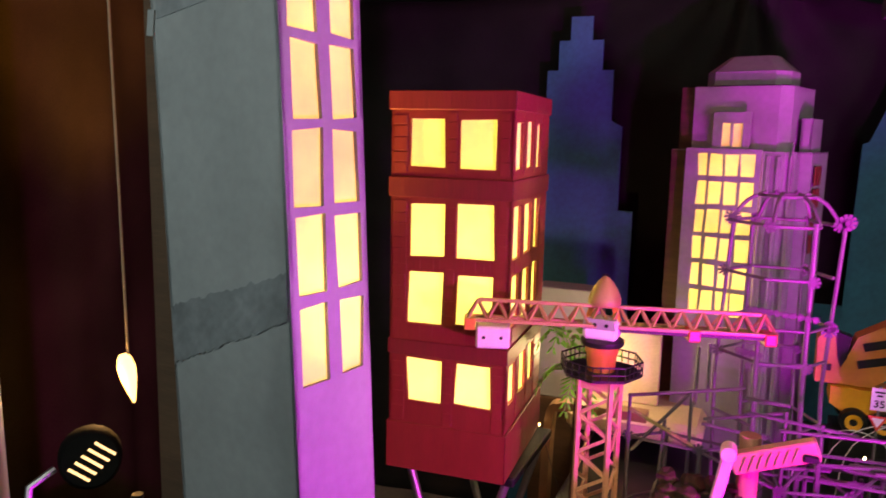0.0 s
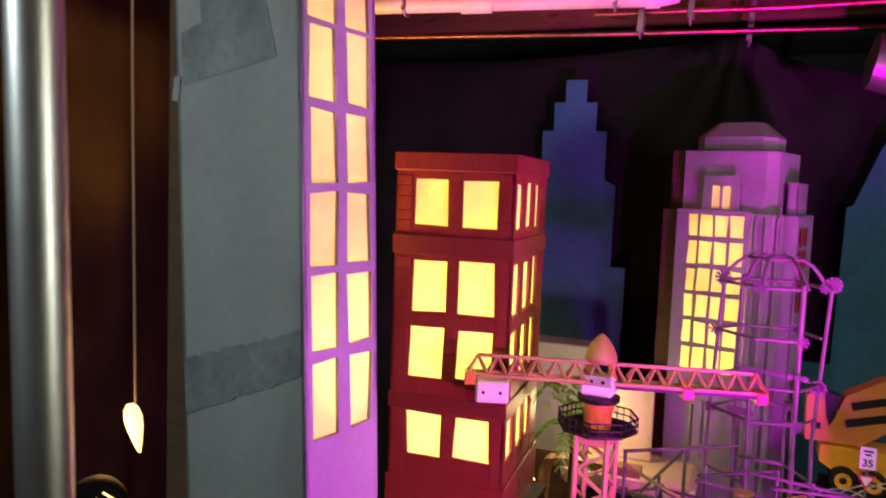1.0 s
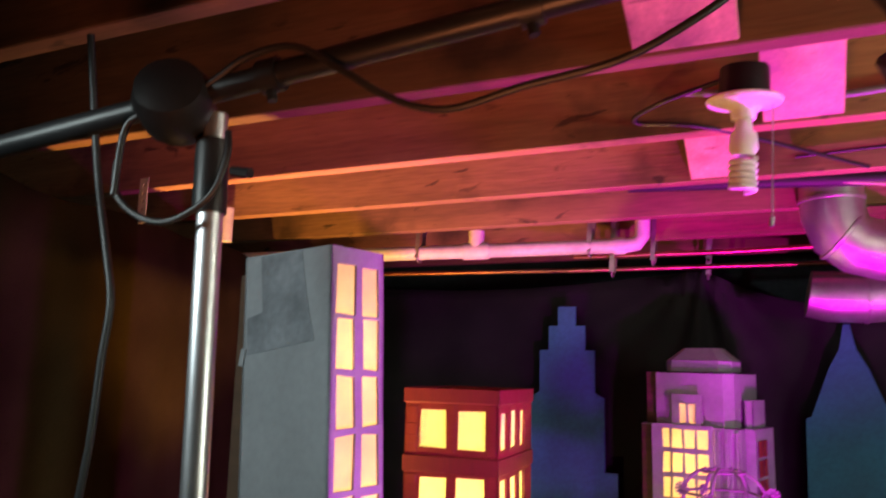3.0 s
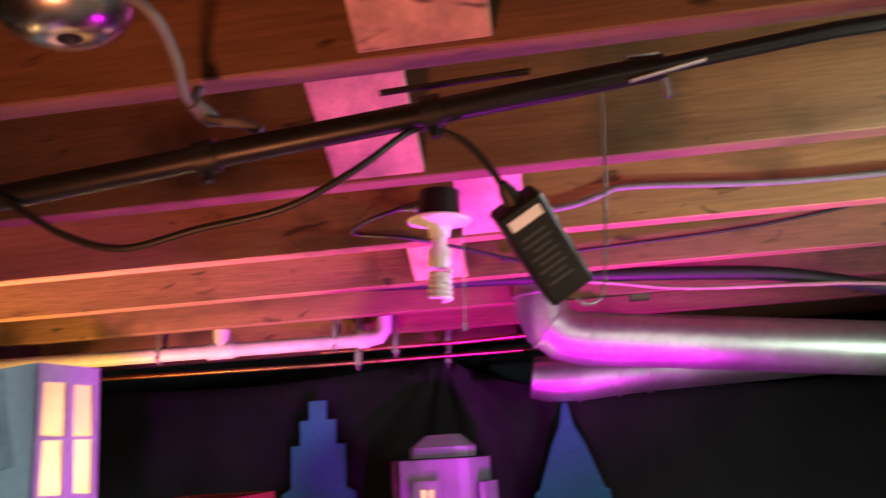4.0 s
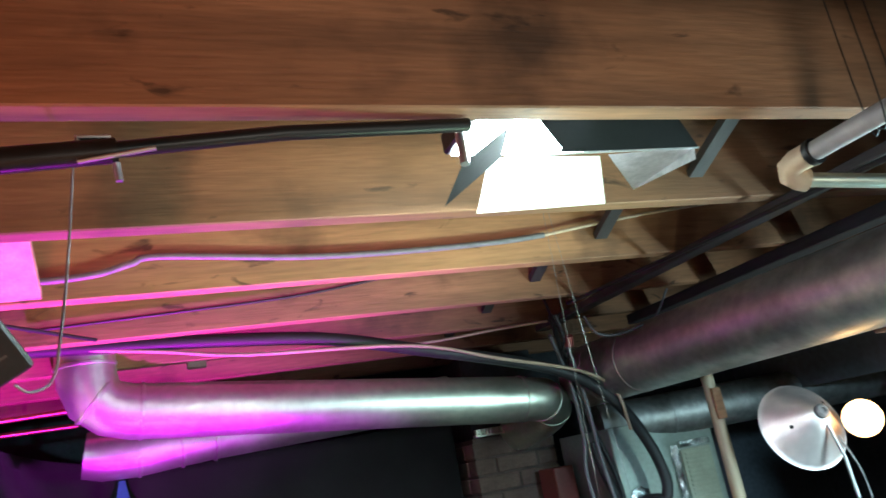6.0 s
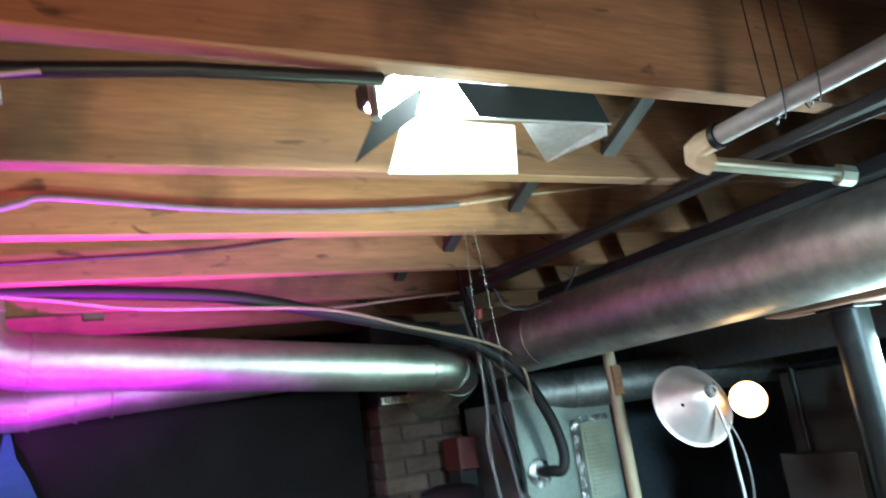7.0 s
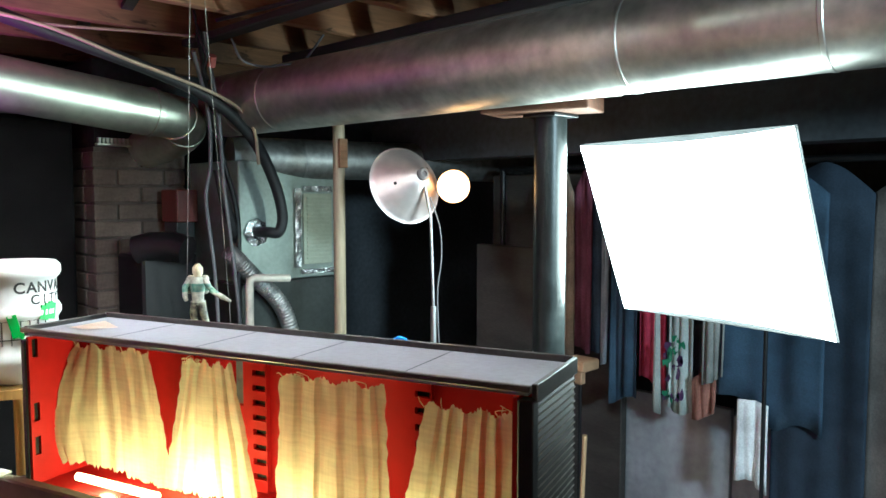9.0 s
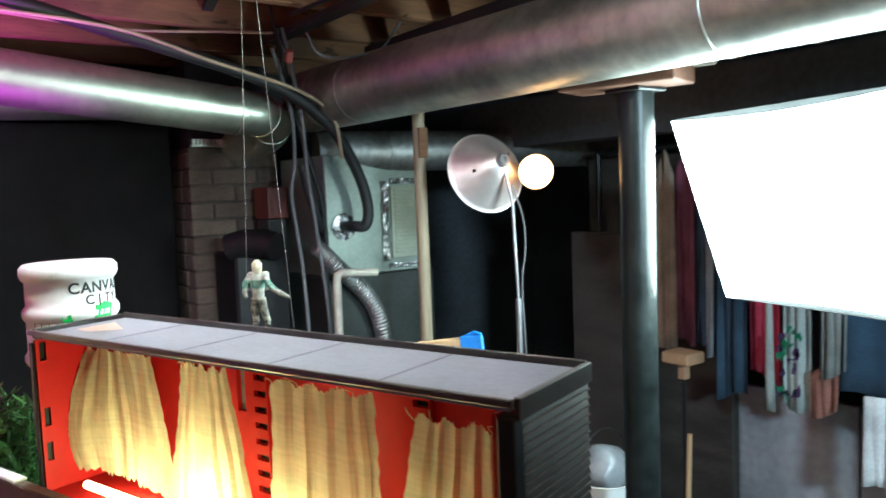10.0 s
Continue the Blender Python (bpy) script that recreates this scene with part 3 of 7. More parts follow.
def tower(name, label, corner, yaw, w, d, z0, z1, skin, front, side, paper_mat, wobble, thick=0.006, front_mat=None, seed=1):
    """A hollow cardboard tower whose near corner stands at corner; front runs along x, the side along y at its right end."""
    t = thing(name, frame_of(corner, yaw, z0), label, "model building")
    h = z1 - z0
    holes_f = [(a, c - z0, e, f - z0) for a, c, e, f in front]
    holes_s = [(a, c - z0, e, f - z0) for a, c, e, f in side]
    for nm, width, holes, m, s in (("front_wall", w, holes_f, Matrix(), 1), ("side_wall", d, holes_s, pose(w, 0, 0, 0, 0, 90), 2),
                                   ("back_wall", w, [], pose(w, d, 0, 0, 0, 180), 3), ("side_wall", d, [], pose(0, d, 0, 0, 0, -90), 4)):
        b = B()
        pierced(b, width, h, holes, thick, m, wobble, seed * 7 + s)
        part(nm, b, front_mat if front_mat and nm == "side_wall" and s == 2 else skin, t)
    b = B()
    box(b, thick, thick, h - 0.012, w - thick, d - thick, h - 0.006)
    part("roof", b, skin, t)
    for holes, m in ((holes_f, pose(0, thick + 0.001, 0)), (holes_s, pose(w - thick - 0.001, 0, 0, 0, 0, 90))):
        for a, c, e, f in holes:
            b = B()
            box(b, a - 0.006, 0, c - 0.006, e + 0.006, 0.0008, f + 0.006, 0, m)
            part("pane", b, paper_mat, t, "glowing backlit tissue paper pane")
    return t


# grey tower
GA, GY, GW, GD = Vector((-0.553, 0.785)), -11.5, 0.250, 0.151
gx = Vector((math.cos(radians(GY)), math.sin(radians(GY))))
gy = Vector((-gx.y, gx.x))
# the whole tower leans a little; GC is its near corner at the foot
GC = GA - gx * GW + gx * 0.030 + gy * 0.008
rows = [(1.664, 1.761), (1.557, 1.654), (1.448, 1.545), (1.337, 1.435), (1.220, 1.322), (1.099, 1.204)]
grey = tower("grey_tower", "tall grey painted cardboard tower with glowing amber windows", GC, GY, GW, GD, 0.72, 1.793, GREYCARD, [],
             [(x0, a, x1, c) for a, c in rows for x0, x1 in ((0.016, 0.068), (0.089, 0.138))], OPAPER, 0.0032, seed=2)
grey.matrix_world = pose(GC.x, GC.y, 0.722, 0.6, -2.2, GY)
b = B()
prism(b, [(0.050, 1.070), (0.170, 1.070), (0.188, 0.97), (0.208, 0.893), (0.014, 0.870), (0.012, 0.945), (0.058, 0.955)], 0, 0.0010, pose(0, -0.0002, 0, 90, 0, 0))
part("tape", b, GREYTAPE, grey, "dull grey tape patch")
# wrinkled band of painted-over tape
rt = random.Random(5)
b = B()
n, m = 44, 12
g = []
for k in range(n + 1):
    u = k / n
    lo, hi = 0.380 + 0.092 * u, 0.466 + 0.068 * u
    lo += rt.uniform(-0.003, 0.003)
    hi += rt.uniform(-0.003, 0.003)
    col = []
    for q in range(m + 1):
        v = q / m
        crease = 0.0022 * math.sin(18 * u + 9 * v + 2.2 * math.sin(11 * v)) * math.sin(31 * u - 14 * v) + rt.uniform(-0.0004, 0.0004)
        col.append(b.verts.new((0.004 + 0.242 * u, -0.0012 - abs(crease), lo + (hi - lo) * v)))
    g.append(col)
for k in range(n):
    for q in range(m):
        b.faces.new((g[k][q], g[k + 1][q], g[k + 1][q + 1], g[k][q + 1]))
part("tape", b, GREYTAPE, grey, "crumpled band of grey-painted tape", smooth=70)
# small torn flap at the left edge
b = B()
pierced(b, 0.014, 0.035, [], 0.002, pose(-0.010, -0.003, 0.850, 0, 12, 0), 0)
part("flap", b, GREYCARD, grey)
b = B()
box(b, -0.34, -0.28, 0, 0.30, 0.22, 0.72, 0.01)
tagged(finish(b, "pedestal", BLACKMETAL, place=pose(-0.62, 0.90, 0)), "black box pedestal under the grey tower", "pedestal")
# brown board behind the tower's outer edge
t = thing("cardboard_panel", frame_of(GC + Vector((-0.066, 0.016)), GY + 4, 0.72), "unpainted brown corrugated cardboard panel beside the grey tower", "cardboard")
b = B()
pierced(b, 0.10, 1.04, [], 0.006, Matrix(), 0)
part("sheet", b, BROWNCARD, t)

# red tower
REDCRIMP = mat("crimped_red_cardboard", (0.140, 0.013, 0.013), 0.5, vary=0.12, scale=14, fine=60, grain=(6, 6, 0.5), bump=0.3)
RA, RY, RW, RD = Vector((-0.693, 1.358)), 4.0, 0.250, 0.330
rz = [(1.377, 1.470), (1.200, 1.306), (1.063, 1.168), (0.897, 0.984)]
fx = ((0.040, 0.113), (0.144, 0.218))
sx = ((0.024, 0.080), (0.118, 0.174), (0.206, 0.252))
red = tower("red_tower", "red painted cardboard brick tower with glowing yellow windows", RA, RY, RW, RD, 0.744, 1.520, REDCARD,
            [(a, c, e, f) for c, f in rz for a, e in fx], [(a, c, e, f) for c, f in rz for a, e in sx], YPAPER, 0.0032, seed=3)
for nm, z0, z1, o in (("cornice", 1.490, 1.527, 0.0045), ("band", 1.318, 1.358, 0.004), ("band", 0.992, 1.024, 0.0035), ("plinth", 0.744, 0.846, 0.005)):
    for (ax, ay), (cx, cy) in (((-o, -o), (RW + o, -o)), ((RW + o, -o), (RW + o, RD + o)), ((RW + o, RD + o), (-o, RD + o)), ((-o, RD + o), (-o, -o))):
        dx, dy = cx - ax, cy - ay
        ln = math.hypot(dx, dy)
        ux, uy = dx / ln, dy / ln
        ins = o - 0.0005
        m = Matrix(((ux, -uy, 0, ax), (uy, ux, 0, ay), (0, 0, 1, z0 - 0.744), (0, 0, 0, 1)))
        b = B()
        box(b, 0, 0, 0, ln, ins, z1 - z0, 0.0015, m)
        part(nm, b, REDCARD if nm == "plinth" else REDCRIMP, red, "crimped strip of red cardboard")
# cardboard brick courses and corner strips
rb = random.Random(8)
for side in (0, 1):
    span = RW if not side else RD
    m = Matrix() if not side else pose(RW, 0, 0, 0, 0, 90)
    cols = ((0.004, 0.036), (0.117, 0.140), (0.222, 0.246)) if not side else ((0.003, 0.020), (0.084, 0.114), (0.178, 0.202), (0.256, 0.326))
    for z0, z1 in ((1.364, 1.486), (1.062, 1.312), (0.850, 0.988)):
        for x0, x1 in cols:
            z = z0
            while z < z1 - 0.012:
                h = min(rb.uniform(0.020, 0.034), z1 - z)
                b = B()
                box(b, x0 + rb.uniform(0, 0.003), -0.0010 - rb.uniform(0, 0.0008), z - 0.744 + 0.001, x1 - rb.uniform(0, 0.003), -0.0002, z + h - 0.744 - 0.001, 0.0006, m)
                part("brick", b, REDCARD, red)
                z += h
    for z0, z1 in ((1.172, 1.197), (1.028, 1.059)):
        x = 0.038
        while x < span - 0.04:
            w = rb.uniform(0.012, 0.030)
            b = B()
            box(b, x, -0.0014, z0 - 0.744, min(x + w, span - 0.036) - 0.001, -0.0002, z1 - 0.744, 0.0005, m)
            part("brick", b, REDCARD, red)
            x += w
# folding stand below it
t = thing("folding_stand", (-0.56, 1.56, 0), "black folding metal stand under the red tower", "stand")
b = B()
box(b, -0.11, -0.15, 0.722, 0.13, 0.15, 0.742, 0.003)
part("top_board", b, BLACKMETAL, t)
for s in (-1, 1):
    for k in (-1, 1):
        b = B()
        tube(b, [(0.11 * k, 0.14 * s, 0.0), (-0.11 * k, 0.14 * s, 0.722)], 0.009, 10)
        part("leg", b, STEEL, t, smooth=40)
b = B()
tube(b, [(0.10, -0.14, 0.05), (0.10, 0.14, 0.05)], 0.008, 10)
part("crossbar", b, STEEL, t, smooth=40)

# office tower in tiers, with unpainted back
PY = -13.0
t = office = thing("office_tower", pose(-0.203, 2.175, 0.585, 0, 0, PY), "pale stepped cardboard skyscraper with a grid of amber windows", "model building")
zb = 0.585
cols = [(0.034, 0.058), (0.065, 0.099), (0.106, 0.139), (0.146, 0.182)]
rws = [(1.348, 1.408), (1.272, 1.333), (1.196, 1.257), (1.122, 1.184), (1.047, 1.109), (0.972, 1.036)]
holes = [(a, z0 - zb, c, z1 - zb) for z0, z1 in rws for a, c in cols]
b = B()
pierced(b, 0.196, 1.415 - zb + 0.006, holes, 0.006, pose(0, -0.012, 0), 0.0022, 21)
part("window_wall", b, LILAC, t)
for a, c, e, f in holes:
    b = B()
    box(b, a - 0.004, -0.005, c - 0.004, e + 0.004, -0.0042, f + 0.004)
    part("pane", b, OPAPER, t, "glowing backlit tissue paper pane")


def shell(nm, pts, z0, z1, material, th=0.006, roof=True, holes=()):
    """Walls of card along an outline, with a roof."""
    for k in range(len(pts)):
        p, q = Vector(pts[k]), Vector(pts[(k + 1) % len(pts)])
        d = q - p
        a = math.degrees(math.atan2(d.y, d.x))
        b = B()
        pierced(b, d.length, z1 - z0, list(holes) if k == 0 else [], th, pose(p.x, p.y, z0 - zb, 0, 0, a), 0)
        part(nm, b, material, t)
    if roof:
        b = B()
        prism(b, [(x, y) for x, y in pts], z1 - zb - 0.001, z1 - zb + 0.003)
        part("roof", b, material, t)


# body behind the window wall is open to the lamp at its front
for p, q in (((0.196, 0.0), (0.250, 0.0)), ((0.250, 0.0), (0.272, 0.022)), ((0.272, 0.022), (0.272, 0.070)), ((0.272, 0.070), (0.300, 0.072)), ((0.300, 0.072), (0.306, 0.26)), ((0.306, 0.26), (-0.062, 0.26)), ((-0.062, 0.26), (-0.062, 0.05)), ((-0.062, 0.05), (0.0, 0.05)), ((0.0, 0.05), (0.0, -0.006))):
    p, q = Vector(p), Vector(q)
    d = q - p
    b = B()
    pierced(b, d.length, 1.415 - zb, [], 0.005, pose(p.x, p.y, 0, 0, 0, math.degrees(math.atan2(d.y, d.x))), 0)
    part("wall", b, BROWNCARD if p.x < -0.01 or q.x < -0.01 else LILAC, t)
for x in (0.207, 0.232, 0.262):
    b = B()
    box(b, x, -0.008 + (0.016 if x > 0.25 else 0), 0, x + 0.010, 0.0, 1.405 - zb, 0.001)
    part("pilaster", b, LILAC, t)
b = B()
prism(b, [(0.0, -0.008), (0.25, 0.0), (0.272, 0.022), (0.272, 0.07), (0.30, 0.072), (0.306, 0.26), (-0.062, 0.26), (-0.062, 0.05), (0.0, 0.05)], 1.412 - zb, 1.416 - zb)
part("roof", b, LILAC, t)
# side wing windows
for r in range(4):
    for s in range(2):
        b = B()
        box(b, 0.3065, 0.085 + s * 0.05, 1.33 - zb - r * 0.06, 0.3085, 0.120 + s * 0.05, 1.38 - zb - r * 0.06, 0.0005)
        part("side_window", b, REDCARD, t, "dull red painted window panel")
# upper tier
shell("wall", [(0.000, 0.03), (0.222, 0.02), (0.248, 0.05), (0.262, 0.24), (0.000, 0.24)], 1.416, 1.582, LILAC, holes=[(0.062, 0.006, 0.132, 0.078)])
shell("wall", [(-0.046, 0.06), (-0.006, 0.06), (-0.006, 0.22), (-0.046, 0.22)], 1.416, 1.583, BROWNCARD)
shell("wall", [(0.264, 0.09), (0.292, 0.09), (0.292, 0.22), (0.264, 0.22)], 1.416, 1.500, LILAC)
# dormer with two panes
b = B()
pierced(b, 0.095, 0.100, [(0.022, 0.010, 0.045, 0.072), (0.050, 0.010, 0.076, 0.072)], 0.006, pose(0.066, -0.004, 1.416 - zb), 0.0015, 5)
part("dormer", b, LILAC, t)
for a, c in ((0.088, 0.111), (0.116, 0.142)):
    b = B()
    box(b, a - 0.003, 0.004, 1.420 - zb, c + 0.003, 0.0048, 1.494 - zb)
    part("pane", b, OPAPER, t, "glowing backlit tissue paper pane")
# crown
cr = [(0.042, 0.06), (0.20, 0.05), (0.232, 0.085), (0.235, 0.17), (0.20, 0.21), (0.045, 0.21), (0.016, 0.17), (0.014, 0.09)]
shell("crown_wall", cr, 1.590, 1.622, LILAC)
b = B()
lo = [b.verts.new((x, y, 1.6255 - zb)) for x, y in cr]
mid = Vector((0.13, 0.13))
hi = [b.verts.new((mid.x + (x - mid.x) * 0.55, mid.y + (y - mid.y) * 0.5, 1.668 - zb)) for x, y in cr]
b.faces.new(hi)
b.faces.new(lo[::-1])
for k in range(8):
    b.faces.new((lo[k], lo[(k + 1) % 8], hi[(k + 1) % 8], hi[k]))
part("crown", b, LILAC, t, "sloping cardboard crown")

# blue cut-out skylines in front of the curtain
def cutout(label, outline, y, material=BLUE):
    b = B()
    prism(b, [(x, z) for x, z in outline], 0, 0.012, pose(0, y, 0, 90, 0, 0))
    return tagged(finish(b, "skyline_cutout", material), label, "cutout", "skyline cutouts")


def mirrored(cx, half):
    return [(cx + x, z) for x, z in half] + [(cx - x, z) for x, z in reversed(half)]


cutout("flat blue board cut as a stepped skyscraper", mirrored(-0.602, [(0.20, 0.0), (0.20, 1.20), (0.150, 1.20), (0.150, 1.48), (0.112, 1.50), (0.112, 1.665), (0.074, 1.665), (0.074, 1.763), (0.036, 1.763), (0.036, 1.840)]), 2.575)
cutout("flat blue board cut as a spired skyscraper", mirrored(0.394, [(0.24, 0.0), (0.24, 0.95), (0.150, 0.95), (0.140, 1.440), (0.122, 1.447), (0.060, 1.616), (0.026, 1.681), (0.010, 1.766)]), 2.560, mat("deep_blue_painted_board", (0.022, 0.12, 0.19), 0.8, vary=0.25, scale=4, fine=70, bump=0.12))

# table under the toys
t = thing("low_table", (0.25, 1.9, 0), "low table with a dark cloth-covered top for the toy city", "table")
b = B()
box(b, -0.66, -0.72, 0.545, 0.85, 0.62, 0.582, 0.004)
part("tabletop", b, BLACKMETAL, t)
for x in (-0.6, 0.78):
    for y in (-0.66, 0.56):
        b = B()
        box(b, x - 0.025, y - 0.025, 0, x + 0.025, y + 0.025, 0.545, 0.003)
        part("leg", b, JOIST, t)

# ---- lamps ----
# overhead panel with barn doors
t = thing("studio_light", (1.16, 0.42, 2.03), "black overhead studio light with open barn doors, switched on", "studio light")
inv = Matrix.Translation((-1.16, -0.42, -2.03))
LEDW = glow("lit_panel_face", (1.0, 0.92, 0.74), 200.0)
b = B()
box(b, 0.990, 0.388, 2.082, 1.330, 0.520, 2.120, 0.004)
part("housing", b, BLACKMETAL, t, place=inv)
b = B()
box(b, 1.002, 0.396, 2.0795, 1.195, 0.514, 2.0815)
part("panel", b, LEDW, t, "blinding white lit face", place=inv)


def leaf(a, c, d, e, th=0.0015):
    b = B()
    vs = [b.verts.new(q) for q in (a, c, d, e)]
    b.faces.new(vs)
    bmesh.ops.solidify(b, geom=b.faces[:], thickness=th)
    return b


SOOT = mat("sooty_black_metal", (0.005, 0.005, 0.006), 0.7, vary=0.3, bump=0.1, spec=0.15)
SILVER = mat("hammered_reflector", (0.85, 0.82, 0.85), 0.36, metal=0.97, vary=0.15, scale=60, fine=150, bump=0.6)
WHITEDOOR = mat("white_enamel_reflector", (0.85, 0.84, 0.82), 0.5, vary=0.06, scale=30, fine=160, bump=0.3)
part("barn_door", leaf((1.070, 0.521, 2.076), (1.285, 0.521, 2.076), (1.328, 0.600, 2.015), (1.074, 0.617, 2.015)), WHITEDOOR, t, "white reflector door glaring in the light", place=inv)
part("barn_door", leaf((1.099, 0.390, 2.0788), (1.360, 0.390, 2.0788), (1.420, 0.430, 2.047), (1.156, 0.430, 2.043)), SOOT, t, place=inv)
part("barn_door", leaf((1.044, 0.385, 2.066), (1.080, 0.494, 2.066), (0.980, 0.530, 1.998), (0.966, 0.403, 2.015)), SOOT, t, place=inv)
part("barn_door", leaf((1.243, 0.440, 2.041), (1.421, 0.440, 2.051), (1.413, 0.436, 2.027), (1.407, 0.612, 2.045)), SILVER, t, "hammered silver barn door catching magenta light", place=inv)
b = B()
tube(b, [(1.052, 0.434, 2.039), (1.424, 0.434, 2.048)], 0.0022, 8)
part("hinge_bar", b, STEEL, t, smooth=40, place=inv)
b = B()
tube(b, [(0.955, 0.37, 2.06), (0.95, 0.36, 1.995)], 0.007, 10)
part("hinge_pin", b, STEEL, t, smooth=40, place=inv)

# softbox
S = [Vector(q) for q in ((2.537, 0.764, 1.655), (2.343, 0.067, 1.654), (2.453, 0.001, 1.173), (2.642, 0.666, 1.160))]
t = thing("softbox", (2.6, 0.40, 0.0), "large glowing white softbox on a stand, tilted down", "softbox")
inv = Matrix.Translation((-2.6, -0.40, 0))
SOFT = glow("lit_diffuser_cloth", (0.94, 1.0, 0.82), 25.0)
back = (S[0] + S[1] + S[2] + S[3]) / 4 + (S[1] - S[0]).cross(S[3] - S[0]).normalized() * -0.30
if back.x < 2.5:
    back = (S[0] + S[1] + S[2] + S[3]) / 4 + (S[1] - S[0]).cross(S[3] - S[0]).normalized() * 0.30
b = B()
n = 12
grid = []
mid = (S[0] + S[1] + S[2] + S[3]) / 4
out = (mid - back).normalized()
for i in range(n + 1):
    row = []
    for j in range(n + 1):
        u, v = i / n, j / n
        sag = -0.014 * (1 - (2 * u - 1) ** 2) * (abs(2 * v - 1) ** 6) * (1 if v < 0.5 else -1)
        p = S[0].lerp(S[1], u).lerp(S[3].lerp(S[2], u), v)
        row.append(b.verts.new(p + Vector((0, 0, sag))))
    grid.append(row)
for i in range(n):
    for j in range(n):
        b.faces.new((grid[i][j], grid[i + 1][j], grid[i + 1][j + 1], grid[i][j + 1]))
part("diffuser", b, SOFT, t, "glowing white diffuser cloth", smooth=60, place=inv)
b = B()
c0 = [b.verts.new(p + (p - mid) * 0.012 - out * 0.006) for p in S]
c1 = [b.verts.new(back + (p - mid) * 0.16) for p in S]
for k in range(4):
    b.faces.new((c0[k], c0[(k + 1) % 4], c1[(k + 1) % 4], c1[k]))
b.faces.new(c1)
part("shell", b, BLACKPLASTIC, t, "black fabric shell", place=inv)
b = B()
tube(b, [(back.x + 0.02, back.y, 0.0), (back.x + 0.02, back.y, back.z)], 0.006, 12)
part("stand", b, BLACKMETAL, t, smooth=40, place=inv)

# clamp lamp with an aluminium reflector and a bare bulb
ALU = mat("brushed_aluminium", (0.74, 0.66, 0.66), 0.47, metal=1.0, vary=0.12, scale=6, fine=40, bump=0.04)
t = thing("clamp_lamp", (2.20, 1.19, 0.0), "spun aluminium reflector lamp on a thin stand, bulb lit", "lamp")
inv = Matrix.Translation((-2.20, -1.19, 0))
eye = Vector((0.70, -0.565, 1.50))
hub = Vector((2.252, 1.158, 1.570))
way = (eye - hub).normalized()
right = way.cross(Vector((0, 0, -1))).normalized()
axis = (way + right * 0.62 + Vector((0, 0, 0.40))).normalized()
m = Matrix.Translation(hub) @ axis.to_track_quat("Z", "Y").to_matrix().to_4x4()
b = B()
lathe(b, [(0.016, 0.002), (0.022, 0.0), (0.050, -0.030), (0.088, -0.068), (0.117, -0.098), (0.126, -0.106), (0.129, -0.107), (0.129, -0.110), (0.124, -0.109), (0.114, -0.101), (0.085, -0.071), (0.048, -0.034), (0.020, -0.004)], 48, m, closed=False)
part("reflector", b, ALU, t, smooth=50, place=inv)
for a0 in (0.6, 3.3):
    b = B()
    lathe(b, [(0.0055, -0.001), (0.0055, 0.0012), (0.003, 0.002)], 10, m @ pose(0, 0, 0, 0, 0, math.degrees(a0)) @ pose(0.072, 0, -0.051, 0, 45, 0))
    part("vent_hole", b, BLACKPLASTIC, t, "small dark vent hole", place=inv)
b = B()
lathe(b, [(0.021, -0.004), (0.021, 0.010), (0.014, 0.016), (0.008, 0.016), (0.008, 0.010)], 20, m)
part("socket", b, mat("dull_grey_socket", (0.16, 0.14, 0.14), 0.6, metal=0.5, vary=0.1, bump=0.02), t, smooth=40, place=inv)
bulb_at = Vector((2.345, 1.112, 1.534))
b = B()
lathe(b, [(0.006, 0.053), (0.028, 0.046), (0.046, 0.027), (0.052, 0.0), (0.046, -0.027), (0.032, -0.050), (0.016, -0.066), (0.014, -0.092)], 24, Matrix.Translation(bulb_at) @ (way + Vector((0, 0, 0.0))).to_track_quat("Z", "Y").to_matrix().to_4x4())
part("bulb", b, glow("lit_warm_bulb", (1.0, 0.48, 0.16), 5.0), t, "glowing warm bulb", smooth=60, place=inv)
b = B()
tube(b, [(2.300, 1.155, 0.0), (2.298, 1.155, 1.15)], 0.0095, 10)
tube(b, [(2.298, 1.155, 1.15), (2.286, 1.155, 1.44), (2.262, 1.160, 1.545)], 0.0045, 8)
part("stand", b, STEEL, t, smooth=40, place=inv)
b = B()
tube(b, [(2.280, 1.150, 1.50), (2.312, 1.140, 1.40), (2.318, 1.140, 1.30), (2.308, 1.148, 1.18), (2.315, 1.148, 0.9), (2.32, 1.2, 0.3), (2.4, 1.25, 0.006)], 0.0022, 8, 5)
part("cord", b, GREYCABLE, t, smooth=60, place=inv)
for s in (0, 2.09, 4.19):
    b = B()
    tube(b, [(2.30, 1.155, 0.35), (2.30 + 0.25 * math.cos(s), 1.155 + 0.25 * math.sin(s), 0.01)], 0.008, 8)
    part("foot", b, BLACKMETAL, t, smooth=40, place=inv)

# ---- the open-fronted model house ----
HF, HYAW = Vector((0.885, 0.350)), -70.6
HL, HD, HZ, HT, BZ = 0.600, 0.116, 1.172, 1.355, 1.190
house = thing("model_house", pose(HF.x, HF.y, HZ, 0, 0, HYAW), "open-fronted black model house, red inside, with burlap curtains", "model house")
REDWALL = mat("red_plastic_wall", (0.47, 0.008, 0.005), 0.5, vary=0.15, scale=9, fine=60, bump=0.05, spec=0.2)
ROOFGREY = mat("grey_roof_felt", (0.33, 0.33, 0.40), 0.5, vary=0.14, scale=10, fine=160, bump=0.15)
TRIMGREY = mat("dark_grey_trim_plastic", (0.085, 0.080, 0.075), 0.35, vary=0.2, scale=30, fine=160, bump=0.05)
